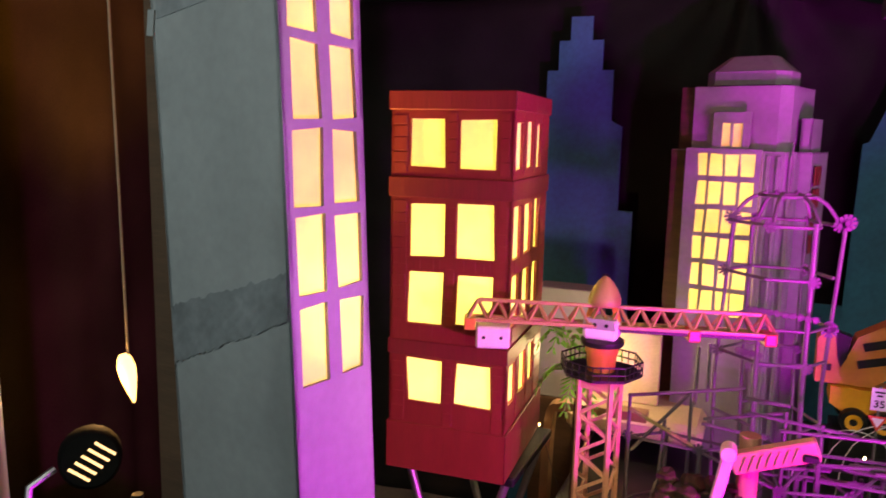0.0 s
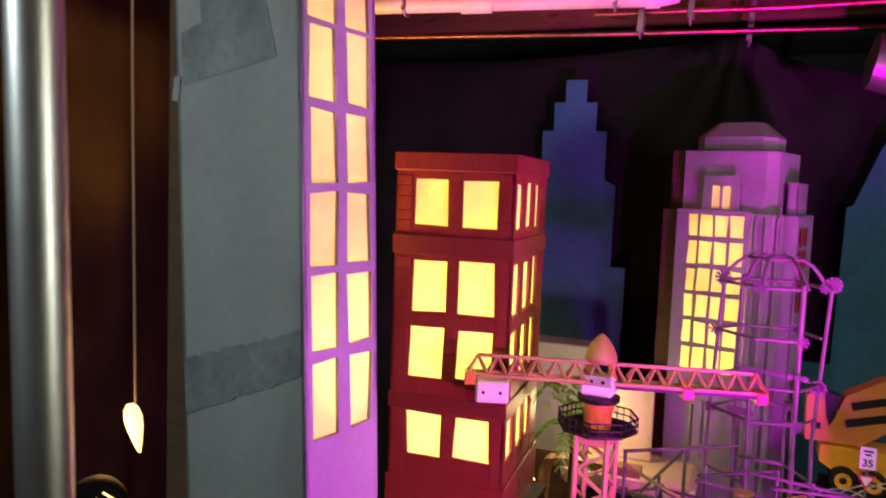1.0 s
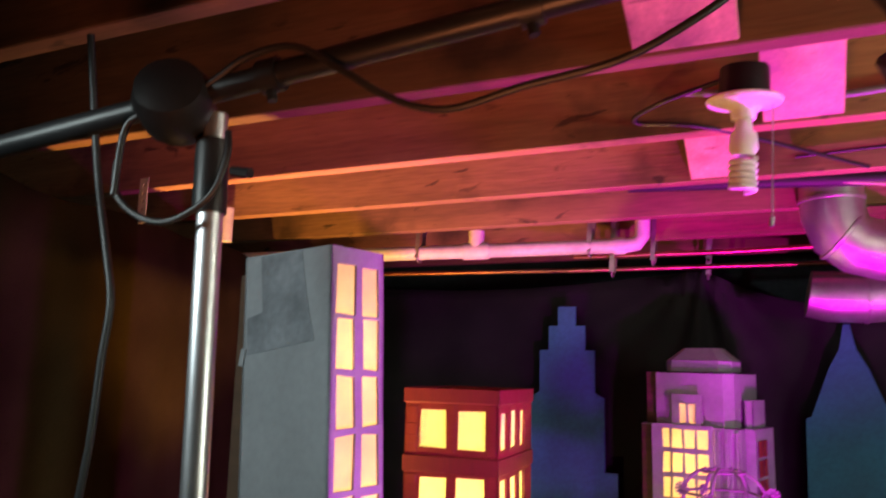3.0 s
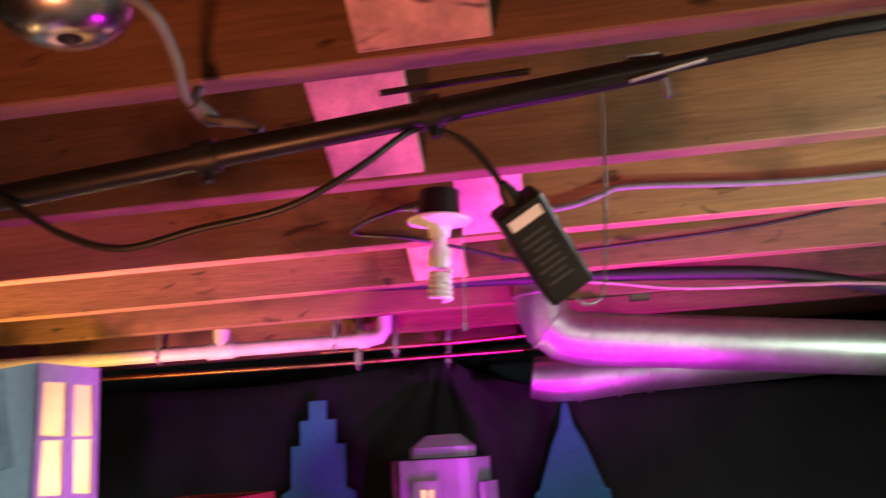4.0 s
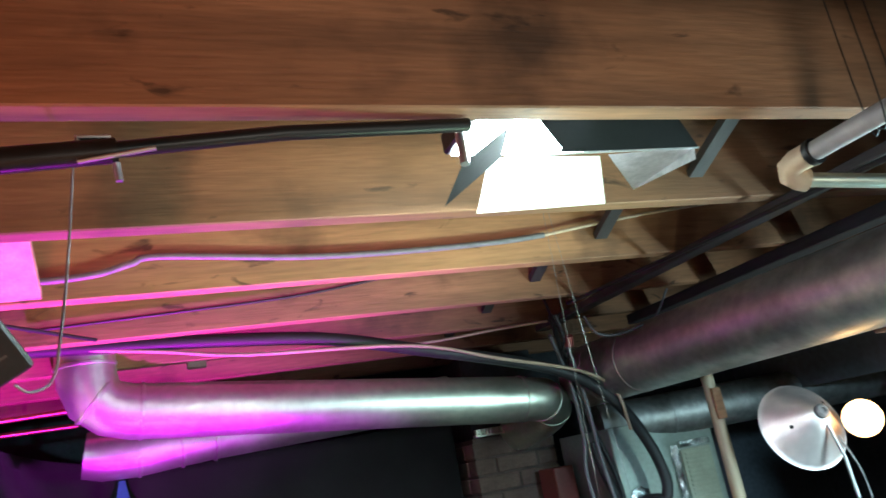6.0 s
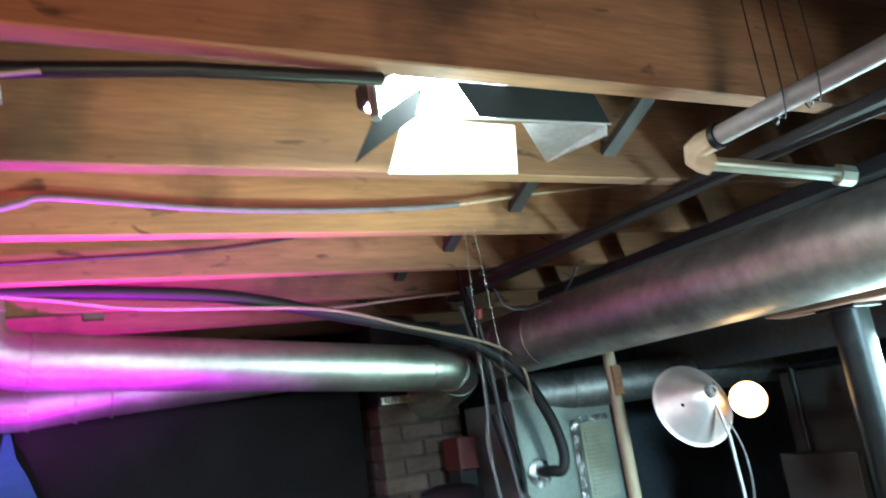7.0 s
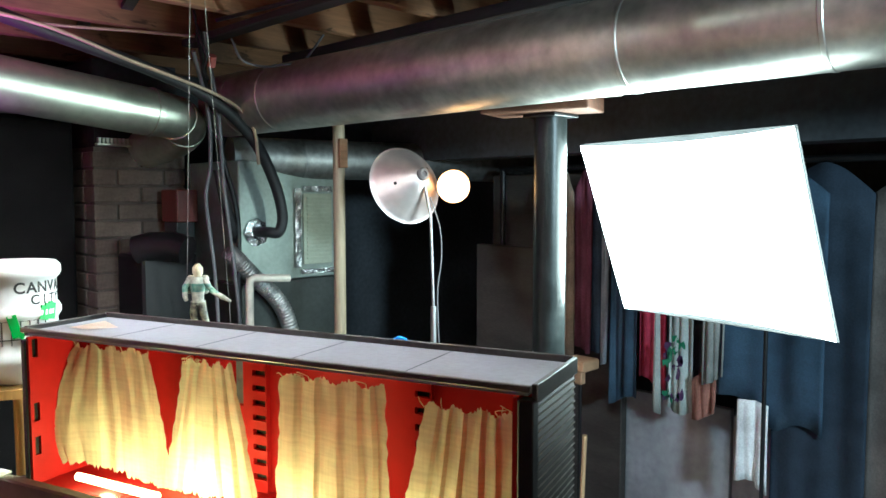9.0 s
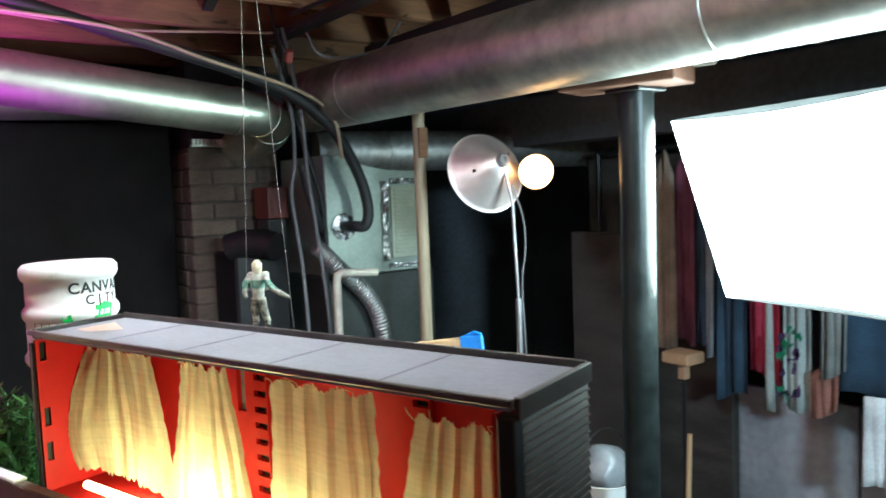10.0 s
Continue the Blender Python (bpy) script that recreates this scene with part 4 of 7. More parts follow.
ROOFSEAM = mat("dark_roof_seam", (0.12, 0.125, 0.15), 0.6, vary=0.2, scale=20, fine=160, bump=0.1)
HH = HT - HZ
b = B()
box(b, 0.004, 0.004, HH - 0.009, HL - 0.004, HD - 0.004, HH - 0.004)
part("roof", b, ROOFGREY, house, "grey felt roof with faint panel joints")
for k in range(1, 5):
    b = B()
    box(b, HL * k / 5 - 0.0005, 0.006, HH - 0.0041, HL * k / 5 + 0.0005, HD - 0.006, HH - 0.0037)
    part("roof_joint", b, ROOFSEAM, house)
for d in ((-0.003, -0.001, HH - 0.0055, HL, 0.004, HH), (-0.003, HD - 0.003, HH - 0.012, HL, HD, HH + 0.002), (-0.003, 0.004, HH - 0.010, 0.003, HD - 0.005, HH + 0.001), (HL - 0.001, 0.004, HH - 0.014, HL + 0.004, HD, HH + 0.001)):
    b = B()
    box(b, *d, 0.0008)
    part("roof_trim", b, TRIMGREY, house, "dark grey roof edging")
# back wall with four window openings behind the curtains
b = B()
wins = [(0.206, 0.092, 0.232, 0.150)]
pierced(b, HL - 0.010, HH - 0.016, wins, 0.006, pose(0.005, HD - 0.013, 0.004), 0)
part("back_wall", b, REDWALL, house)
FILM = mat("clear_blue_film", (0.34, 0.39, 0.50), 0.12, vary=0.3, scale=30, fine=60, bump=0.6)
for a, c, e, g in wins:
    b = B()
    box(b, 0.003 + a, HD - 0.0062, 0.002 + c, 0.007 + e, HD - 0.0052, 0.006 + g)
    part("window_film", b, FILM, house, "crinkled plastic film in the window")
for x0 in (0.003, HL - 0.012):
    b = B()
    slots = [(0.004, z, 0.011, z + 0.021) for z in (0.033, 0.072, 0.145)]
    pierced(b, HD - 0.016, HH - 0.014, slots, 0.004, pose(x0 + (0.004 if x0 < 0.1 else 0), 0.002, 0.003, 0, 0, 90), 0)
    part("side_wall", b, REDWALL, house, "red side wall with slots")
b = B()
box(b, -0.003, 0, -0.004, HL, HD, 0.003)
part("floor_plate", b, REDWALL, house)
for x0, x1 in ((-0.004, 0.0028), (HL - 0.0075, HL)):
    b = B()
    box(b, x0, 0, 0.0032, x1, HD, HH - 0.0145, 0.0006)
    part("outer_wall", b, BLACKPLASTIC, house)
b = B()
box(b, HL - 0.010, -0.003, 0, HL + 0.003, 0.010, HH - 0.011, 0.001)
part("corner_post", b, BLACKPLASTIC, house)
SLAT = mat("dark_brown_siding", (0.050, 0.033, 0.023), 0.4, vary=0.1, scale=40, fine=200, bump=0.05)
# pale edge tone stands for light caught along the siding boards
SLATEDGE = mat("lit_siding_edge", (0.50, 0.44, 0.38), 0.5, vary=0.3, scale=60, fine=200, bump=0.05)
for k in range(26):
    b = B()
    z = 0.002 + k * 0.0065
    box(b, HL, 0.011, z, HL + 0.0022, HD - 0.003, z + 0.0055)
    for v in b.verts:
        if v.co.z > z + 0.003 and v.co.x > HL + 0.001:
            v.co.x -= 0.0018
    part("siding_board", b, SLAT, house)
    b = B()
    box(b, HL + 0.0002, 0.0112, z + 0.0056, HL + 0.0030, HD - 0.0032, z + 0.0064)
    part("siding_edge", b, SLATEDGE, house, "siding board edge, pale with painted-in light")
# slotted red piers on the back wall
for x, w in ((0.130, 0.030), (0.232, 0.032), (0.435, 0.030)):
    b = B()
    slots = [(w * 0.40, 0.014 + k * 0.0165, w * 0.95, 0.0205 + k * 0.0165) for k in range(9)]
    pierced(b, w, HH - 0.018, slots, 0.006, pose(x, HD - 0.020, 0.004), 0)
    part("pier", b, REDWALL, house, "red slotted pier")
    # black board added behind the slots to stand for the shade in them
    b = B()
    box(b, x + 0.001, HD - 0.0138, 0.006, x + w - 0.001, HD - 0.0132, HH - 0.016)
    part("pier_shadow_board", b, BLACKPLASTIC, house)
# burlap curtains: x of the upper edge, x of the lower edge, height of the lower edge
BURLAP = paper("thin_burlap", (0.92, 0.88, 0.60), 40)
nt = BURLAP.node_tree
[n for n in nt.nodes if n.type == "MIX_SHADER"][0].inputs["Fac"].default_value = 0.5
ramp = [n for n in nt.nodes if n.type == "VALTORGB"][0]
crossed = ramp.outputs["Color"]
coords = [n for n in nt.nodes if n.type == "TEX_COORD"][0]
for stretch in ((14, 14, 330), (260, 260, 10)):
    # warp and weft threads
    mp, ns, rp, mx = nt.nodes.new("ShaderNodeMapping"), nt.nodes.new("ShaderNodeTexNoise"), nt.nodes.new("ShaderNodeValToRGB"), nt.nodes.new("ShaderNodeMix")
    mp.inputs["Scale"].default_value = stretch
    ns.inputs["Scale"].default_value, ns.inputs["Detail"].default_value = 1.0, 3
    rp.color_ramp.elements[0].position, rp.color_ramp.elements[1].position = 0.35, 0.6
    rp.color_ramp.elements[0].color = (0.62, 0.60, 0.52, 1)
    mx.data_type, mx.blend_type = "RGBA", "MULTIPLY"
    mx.inputs["Factor"].default_value = 0.26
    nt.links.new(coords.outputs["Object"], mp.inputs["Vector"])
    nt.links.new(mp.outputs["Vector"], ns.inputs["Vector"])
    nt.links.new(ns.outputs["Fac"], rp.inputs["Fac"])
    nt.links.new(crossed, mx.inputs["A"])
    nt.links.new(rp.outputs["Color"], mx.inputs["B"])
    crossed = mx.outputs["Result"]
for n in nt.nodes:
    if n.type in ("BSDF_TRANSLUCENT", "BSDF_DIFFUSE"):
        nt.links.new(crossed, n.inputs["Color"])

CURT = ((0.014, 0.128, 0.006, 0.166, 0.028, 0.008, 0.000, 3), (0.181, 0.247, 0.146, 0.280, 0.031, 0.000, 0.004, 4), (0.311, 0.434, 0.303, 0.440, 0.034, 0.002, 0.002, 5), (0.476, 0.566, 0.448, 0.572, 0.044, 0.003, 0.002, 6))
for ta, tb, la, lb, drop, za, zc, seed in CURT:
    b = B()
    rr = random.Random(seed)
    n, nz = 64, 18
    # widths of the pleats: broad faces, then short returns
    marks, u = [(0.0, 0.0)], 0.0
    while u < 1.0:
        u += rr.uniform(0.09, 0.19)
        marks.append((u, rr.uniform(0.5, 1.0)))
        u += rr.uniform(0.02, 0.05)
        marks.append((u, -rr.uniform(0.2, 1.0)))
    ztop = [HH - drop + 0.003 * math.sin(k * 0.35 + seed) + rr.choice((0, 0, 0.0015, -0.0015)) + rr.uniform(-0.0008, 0.0008) for k in range(n + 1)]
    zlow = [za + (zc - za) * k / n + rr.choice((0, 0, 0.003, 0.005)) + rr.uniform(-0.0012, 0.0012) - (0.010 * round(3 * k / n) / 3 if seed == 3 else 0) for k in range(n + 1)]
    if seed == 3:
        zlow = [z + 0.008 for z in zlow]
    colv = []
    for k in range(n + 1):
        u = k / n
        j0 = max(j for j in range(len(marks) - 1) if marks[j][0] <= u)
        (u0, d0), (u1, d1) = marks[j0], marks[j0 + 1]
        fold = d0 + (d1 - d0) * (u - u0) / (u1 - u0)
        col = []
        for j in range(nz + 1):
            v = j / nz
            w = v if seed != 3 else v ** (0.30 + 0.70 * u)
            x = (ta + (tb - ta) * u) * (1 - w) + (la + (lb - la) * u) * w
            y = 0.060 - (0.030 * max(0.0, 1 - u / 0.35) * math.sin(v * 2.4) if seed == 3 else 0) - 0.0032 * fold * (0.55 + 0.45 * v) + 0.0008 * math.sin(v * 9 + u * 13 + seed)
            if k in (0, n):
                x += rr.uniform(-0.0016, 0.0016) + (rr.choice((-0.004, 0, 0.001)) if seed == 3 and k == 0 else 0)
            col.append(b.verts.new((x, y, ztop[k] + (zlow[k] - ztop[k]) * v)))
        colv.append(col)
    for k in range(n):
        for j in range(nz):
            b.faces.new((colv[k][j], colv[k + 1][j], colv[k + 1][j + 1], colv[k][j + 1]))
    part("curtain", b, BURLAP, house, "frayed burlap curtain lit from below", smooth=25)
# loose threads along the frayed upper edges
for ta, tb, drop, seed in [(c[0], c[1], c[4], c[7]) for c in CURT]:
    rr = random.Random(seed + 40)
    for k in range(5):
        x = rr.uniform(ta, tb)
        b = B()
        tube(b, [(x, 0.057, HH - drop - 0.003), (x + rr.uniform(-0.004, 0.004), 0.053, HH - drop + 0.004), (x + rr.uniform(-0.010, 0.010), 0.050, HH - drop + 0.007 + rr.uniform(-0.004, 0.004))], 0.00035, 4, 3)
        part("loose_thread", b, BURLAP, house)
# curtain rail
b = B()
tube(b, [(0.004, 0.064, HH - 0.024), (HL - 0.013, 0.064, HH - 0.024)], 0.0012, 8)
part("curtain_rail", b, BLACKPLASTIC, house)
b = B()
tube(b, [(0.060, 0.018, 0.0165), (0.180, 0.020, 0.0135)], 0.0045, 10)
part("light_tube", b, glow("lit_tube", (1.0, 0.70, 0.30), 5.0), house, "glowing warm light tube", smooth=60)
# scrap of paper on the roof
b = B()
vs = [b.verts.new(q) for q in ((0.030, 0.036, 0), (0.070, 0.028, 0.002), (0.082, 0.060, 0.0), (0.044, 0.074, 0.003))]
b.faces.new(vs)
bmesh.ops.solidify(b, geom=b.faces[:], thickness=0.0004)
o = finish(b, "paper_scrap", mat("pale_pink_paper", (0.80, 0.62, 0.52), 0.8, vary=0.1, bump=0.1))
o.matrix_world = pose(HF.x, HF.y, HT - 0.0030, 0, 0, HYAW)
tagged(o, "small pale pink scrap of paper on the model roof", "paper")

# board in front and table below
BOARD = mat("greyish_foam_board", (0.19, 0.185, 0.13), 0.8, vary=0.2, scale=7, fine=60, bump=0.15)
t = thing("base_board", pose(HF.x, HF.y, BZ, 0, 0, HYAW), "grey-green foam board standing along the model house", "board")
b = B()
box(b, -0.36, -0.020, -0.31, 0.66, -0.005, -0.004, 0.002)
part("face", b, BOARD, t)
b = B()
box(b, -0.36, -0.0205, -0.0038, -0.02, -0.0045, -0.0005, 0.001)
part("edge", b, WHITEPL, t, "pale raw edge of the foam board")
t = thing("work_table", pose(HF.x, HF.y, 0, 0, 0, HYAW), "plain wooden work table carrying the model house", "table")
b = B()
box(b, -0.78, -0.10, 0.845, 0.68, 0.40, 0.880, 0.004)
part("tabletop", b, PINE, t)
for x in (-0.73, 0.63):
    for y in (-0.05, 0.35):
        b = B()
        box(b, x - 0.025, y - 0.025, 0, x + 0.025, y + 0.025, 0.845, 0.003)
        part("leg", b, PINE, t)
b = B()
box(b, 0.0, 0.0, -0.310, HL, HD, -0.0045, 0.003)
o = finish(b, "riser_box", BROWNCARD)
o.matrix_world = pose(HF.x, HF.y, HZ, 0, 0, HYAW)
tagged(o, "brown cardboard riser box under the model house", "box")

# ---- tower crane toy ----
ORANGE = mat("orange_plastic", (0.56, 0.20, 0.045), 0.42, vary=0.12, scale=12, fine=90, bump=0.05)
YELLOW = mat("yellow_plastic", (0.72, 0.34, 0.015), 0.42, vary=0.12, scale=12, fine=90, bump=0.05)
WHITETOY = mat("white_toy_plastic", (0.70, 0.68, 0.68), 0.45, vary=0.06, scale=12, fine=90, bump=0.04)
REDTOY = mat("red_plastic", (0.62, 0.06, 0.035), 0.4, vary=0.12, scale=12, fine=90, bump=0.05)
CREAM = mat("pale_orange_toy_plastic", (0.50, 0.29, 0.17), 0.34, vary=0.10, scale=12, fine=90, bump=0.04)
TANTOY = mat("tan_toy_plastic", (0.36, 0.225, 0.09), 0.45, vary=0.15, scale=12, fine=90, bump=0.05)
t = crane = thing("toy_crane", pose(-0.266, 1.425, 0.582), "tan and white plastic toy tower crane on a pale lattice mast", "toy crane")
s, H = 0.031, 0.408
for k in range(4):
    a = radians(38 + 90 * k)
    c, d = radians(38 + 90 * k), radians(128 + 90 * k)
    p = Vector((s * 1.414 * math.cos(c), s * 1.414 * math.sin(c), 0))
    q = Vector((s * 1.414 * math.cos(d), s * 1.414 * math.sin(d), 0))
    b = B()
    beam(b, p, p + Vector((0, 0, H)), 0.009, 0.009, up=(math.cos(a), math.sin(a), 0), bevel=0.001)
    part("post", b, CREAM, crane)
    b = B()
    z, up = 0.01, True
    while z < H - 0.05:
        e, f = (p, q) if up else (q, p)
        beam(b, e + Vector((0, 0, z)), f + Vector((0, 0, z + 0.040)), 0.0055, 0.006, up=(0, 0, 1))
        z += 0.040
        up = not up
    beam(b, p + Vector((0, 0, H - 0.012)), q + Vector((0, 0, H - 0.012)), 0.006, 0.026, up=(0, 0, 1))
    part("lattice", b, CREAM, crane)
b = B()
lathe(b, [(0.050, H), (0.078, H + 0.002), (0.078, H + 0.007), (0.04, H + 0.007)], 8)
part("platform", b, BLACKPLASTIC, crane)
for k in range(8):
    a, c = 2 * math.pi * k / 8, 2 * math.pi * (k + 1) / 8
    p, q = Vector((0.079 * math.cos(a), 0.079 * math.sin(a), H)), Vector((0.079 * math.cos(c), 0.079 * math.sin(c), H))
    b = B()
    for z in (0.018, 0.032):
        beam(b, p * 1.0 + Vector((0, 0, z)), q + Vector((0, 0, z)), 0.0022, 0.0026)
    for f in (0, 0.25, 0.5, 0.75):
        r = p.lerp(q, f)
        beam(b, r + Vector((0, 0, 0.004)), r + Vector((0, 0, 0.034)), 0.002, 0.002)
    part("railing", b, BLACKPLASTIC, crane)
b = B()
lathe(b, [(0.027, H + 0.006), (0.029, H + 0.04), (0.032, H + 0.044), (0.032, H + 0.058)], 20)
part("turntable", b, ORANGE, crane, smooth=40)
b = B()
lathe(b, [(0.040, H + 0.058), (0.042, H + 0.062), (0.042, H + 0.068), (0.030, H + 0.072)], 20)
part("slew_ring", b, BLACKPLASTIC, crane, smooth=40)
b = B()
box(b, -0.034, -0.030, H + 0.072, 0.032, 0.026, H + 0.112, 0.006)
part("cab", b, WHITETOY, crane, "white plastic cab")
b = B()
prism(b, [(-0.031, 0), (0.029, 0), (0.025, 0.020), (-0.026, 0.020)], 0, 0.003, pose(0, -0.0305, H + 0.094, 90, 0, 0))
part("windshield", b, mat("grey_plastic", (0.30, 0.30, 0.31), 0.4, vary=0.1, bump=0.03), crane)
# two dark dots for the toy's eyes on the grey band
for x in (-0.010, 0.012):
    b = B()
    lathe(b, [(0.0038, 0), (0.0038, 0.0015), (0.002, 0.002)], 12, pose(x, -0.0335, H + 0.103, 90, 0, 0))
    part("bolt", b, BLACKPLASTIC, crane)
b = B()
for x in (-0.030, 0.028):
    beam(b, (x, 0, H + 0.105), (x * 0.55, 0, H + 0.155), 0.010, 0.016, up=(0, 1, 0))
part("frame", b, ORANGE, crane)
b = B()
lathe(b, [(0.029, H + 0.136), (0.0315, H + 0.140), (0.0305, H + 0.150), (0.0245, H + 0.166), (0.0145, H + 0.181), (0.006, H + 0.190), (0.003, H + 0.192)], 22)
part("cap", b, TANTOY, crane, "rounded tan-orange plastic cap", smooth=50)
b = B()
tube(b, [(-0.006, 0, H + 0.185), (-0.004, 0, H + 0.194), (0.004, 0, H + 0.194), (0.006, 0, H + 0.185)], 0.002, 6, 3)
part("lifting_eye", b, BLACKPLASTIC, crane)
# jib: a three-chord truss
JX0, JX1 = -0.262, 0.318
SWING = pose(0, 0, 0, 0, 0, 20)


def jz(x):
    return 0.513 - (x - JX0) * 0.022


b = B()
for y in (-0.026, 0.006):
    beam(b, (JX0, y, jz(JX0)), (JX1, y, jz(JX1)), 0.007, 0.007, bevel=0.001)
part("lower_chord", b, TANTOY, crane, place=SWING)
b = B()
beam(b, (JX0 + 0.02, -0.010, jz(JX0) + 0.036), (JX1 - 0.025, -0.010, jz(JX1) + 0.036), 0.007, 0.007, bevel=0.001)
part("upper_chord", b, TANTOY, crane, place=SWING)
n = 15
for k in range(n):
    xa, xb = JX0 + (JX1 - JX0) * k / n, JX0 + (JX1 - JX0) * (k + 1) / n
    xm = (xa + xb) / 2
    b = B()
    for y in (-0.026, 0.006):
        for xe in (xa, xb):
            beam(b, (xe, y, jz(xe)), (xm, -0.010, jz(xm) + 0.036), 0.004, 0.005)
    beam(b, (xa, -0.026, jz(xa)), (xa, 0.006, jz(xa)), 0.004, 0.004)
    part("brace", b, TANTOY, crane, place=SWING)
b = B()
beam(b, (0.03, -0.010, jz(0.03) - 0.007), (JX1 - 0.02, -0.010, jz(JX1) - 0.007), 0.030, 0.006)
part("rail", b, BLACKPLASTIC, crane, place=SWING)
for x in (JX0 + 0.004, 0.165, JX1 - 0.012):
    b = B()
    box(b, x - 0.010, -0.032, jz(x) - 0.020, x + 0.012, 0.010, jz(x) + 0.003, 0.002)
    part("end_block", b, REDTOY if x > 0 else ORANGE, crane, place=SWING)
b = B()
box(b, -0.245, -0.040, jz(-0.2) - 0.052, -0.180, 0.014, jz(-0.2) - 0.009, 0.004)
part("counterweight", b, WHITETOY, crane, "white counterweight block with two holes", place=SWING)
for x in (-0.230, -0.197):
    b = B()
    lathe(b, [(0.0034, 0), (0.0034, 0.001)], 12, pose(x, -0.0402, jz(-0.2) - 0.030, 90, 0, 0))
    part("hole", b, BLACKPLASTIC, crane, place=SWING)

# ---- rod-and-connector construction frame ----
ROD = mat("grey_toy_rod", (0.105, 0.095, 0.105), 0.45, vary=0.1, scale=20, fine=90, bump=0.03)


def star(bm, p, n=8, r=0.015, normal=(0, -1, 0)):
    """A flat connector with spokes."""
    m = Matrix.Translation(p) @ Vector(normal).to_track_quat("Z", "Y").to_matrix().to_4x4()
    vs = lathe(bm, [(0.0045, -0.002), (0.0045, 0.002)], 8, m)
    for k in range(n):
        a = 2 * math.pi * k / n
        for da in (-0.12, 0.12):
            beam(bm, m @ Vector((0.003 * math.cos(a), 0.003 * math.sin(a), 0)), m @ Vector((r * math.cos(a + da), r * math.sin(a + da), 0)), 0.0018, 0.003)


t = knex = thing("construction_frame", pose(0.03, 1.75, 0.582), "tall open frame of grey toy rods with star connectors", "toy frame")
ring = [(-0.115, 0.0), (-0.03, -0.085), (0.06, -0.075), (0.102, 0.0), (0.05, 0.09), (-0.06, 0.085)]
heights = [0.26, 0.40, 0.475, 0.58, 0.69]
for k, (x, y) in enumerate(ring):
    b = B()
    lean = 0.012
    zt = 0.70 if k != 1 else 0.46
    tube(b, [(x + lean * 2, y, 0), (x + lean, y, 0.35), (x + (0.028 if k in (0, 3) else 0.01), y, zt)], 0.0056 if k in (1, 2) else 0.0042, 8)
    part("rod", b, ROD, knex, smooth=40)
for h in heights:
    for k in range(6):
        p, q = ring[k], ring[(k + 1) % 6]
        if (k + int(h * 100)) % 4 == 3:
            continue
        b = B()
        tube(b, [(p[0] + 0.015, p[1], h), (q[0] + 0.015, q[1], h)], 0.00378, 6)
        part("rod", b, ROD, knex, smooth=40)
for k in range(6):
    p = ring[k]
    for h in (heights[2], heights[4]) if k % 2 else (heights[1], heights[3]):
        b = B()
        star(b, Vector((p[0] + 0.016, p[1] - 0.004, h)), 8, 0.013)
        part("connector", b, ROD, knex)
for x, z in ((-0.090, 0.698), (0.132, 0.698), (0.118, 0.470)):
    b = B()
    star(b, Vector((x, -0.004, z)), 10, 0.018)
    part("connector", b, ROD, knex)
# dome
for k in range(6):
    p = ring[k]
    b = B()
    tube(b, [(p[0] + 0.02, p[1], 0.69), (p[0] * 0.7 + 0.018, p[1] * 0.7, 0.735), (p[0] * 0.35 + 0.015, p[1] * 0.35, 0.755)], 0.00405, 6, 3)
    part("rod", b, ROD, knex, smooth=40)
b = B()
tube(b, [(0.055 * math.cos(a) + 0.015, 0.045 * math.sin(a), 0.748) for a in [6.2832 * k / 10 for k in range(11)]], 0.00405, 6)
part("rod", b, ROD, knex, smooth=40)
b = B()
tube(b, [(0.018, 0, 0.755), (0.018, 0, 0.86)], 0.0016, 6)
part("antenna", b, ROD, knex)

# chains of small gear-like connectors along the rods
for x0, z0, x1, z1, n in ((-0.030, 0.515, 0.085, 0.505, 9), (-0.055, 0.425, -0.015, 0.418, 4)):
    for k in range(n):
        b = B()
        f = k / (n - 1)
        star(b, Vector((x0 + (x1 - x0) * f, -0.088, z0 + (z1 - z0) * f)), 8, 0.0075)
        part("connector", b, ROD, knex)
for x0, z0, x1, z1 in ((-0.030, 0.515, 0.085, 0.505), (-0.028, 0.393, 0.069, 0.407), (-0.110, 0.30, -0.112, 0.43), (-0.134, 0.29, -0.134, 0.42)):
    b = B()
    tube(b, [(x0, -0.082, z0), (x1, -0.082, z1)], 0.00365, 6)
    part("rod", b, ROD, knex, smooth=40)

# low trestle of the same rods, spreading in front
t = trestle = thing("rod_trestle", pose(0.02, 1.50, 0.582), "low sprawling trestle of grey toy rods", "toy frame")
rk = random.Random(12)
posts = [(-0.24, 0.02, 0.26), (-0.175, 0.10, 0.25), (-0.10, -0.02, 0.27), (-0.04, 0.10, 0.24), (0.05, -0.03, 0.22), (0.10, 0.09, 0.24), (0.17, 0.0, 0.22), (0.23, 0.11, 0.23), (0.30, -0.02, 0.20), (0.37, 0.10, 0.22), (0.30, 0.2, 0.24), (0.02, 0.2, 0.23)]
for x, y, z in posts:
    b = B()
    tube(b, [(x, y, 0), (x + rk.uniform(-0.01, 0.01), y, z)], 0.00432, 8)
    part("rod", b, ROD, trestle, smooth=40)
    b = B()
    star(b, Vector((x, y - 0.004, z - 0.004)), 8, 0.012)
    part("connector", b, ROD, trestle)
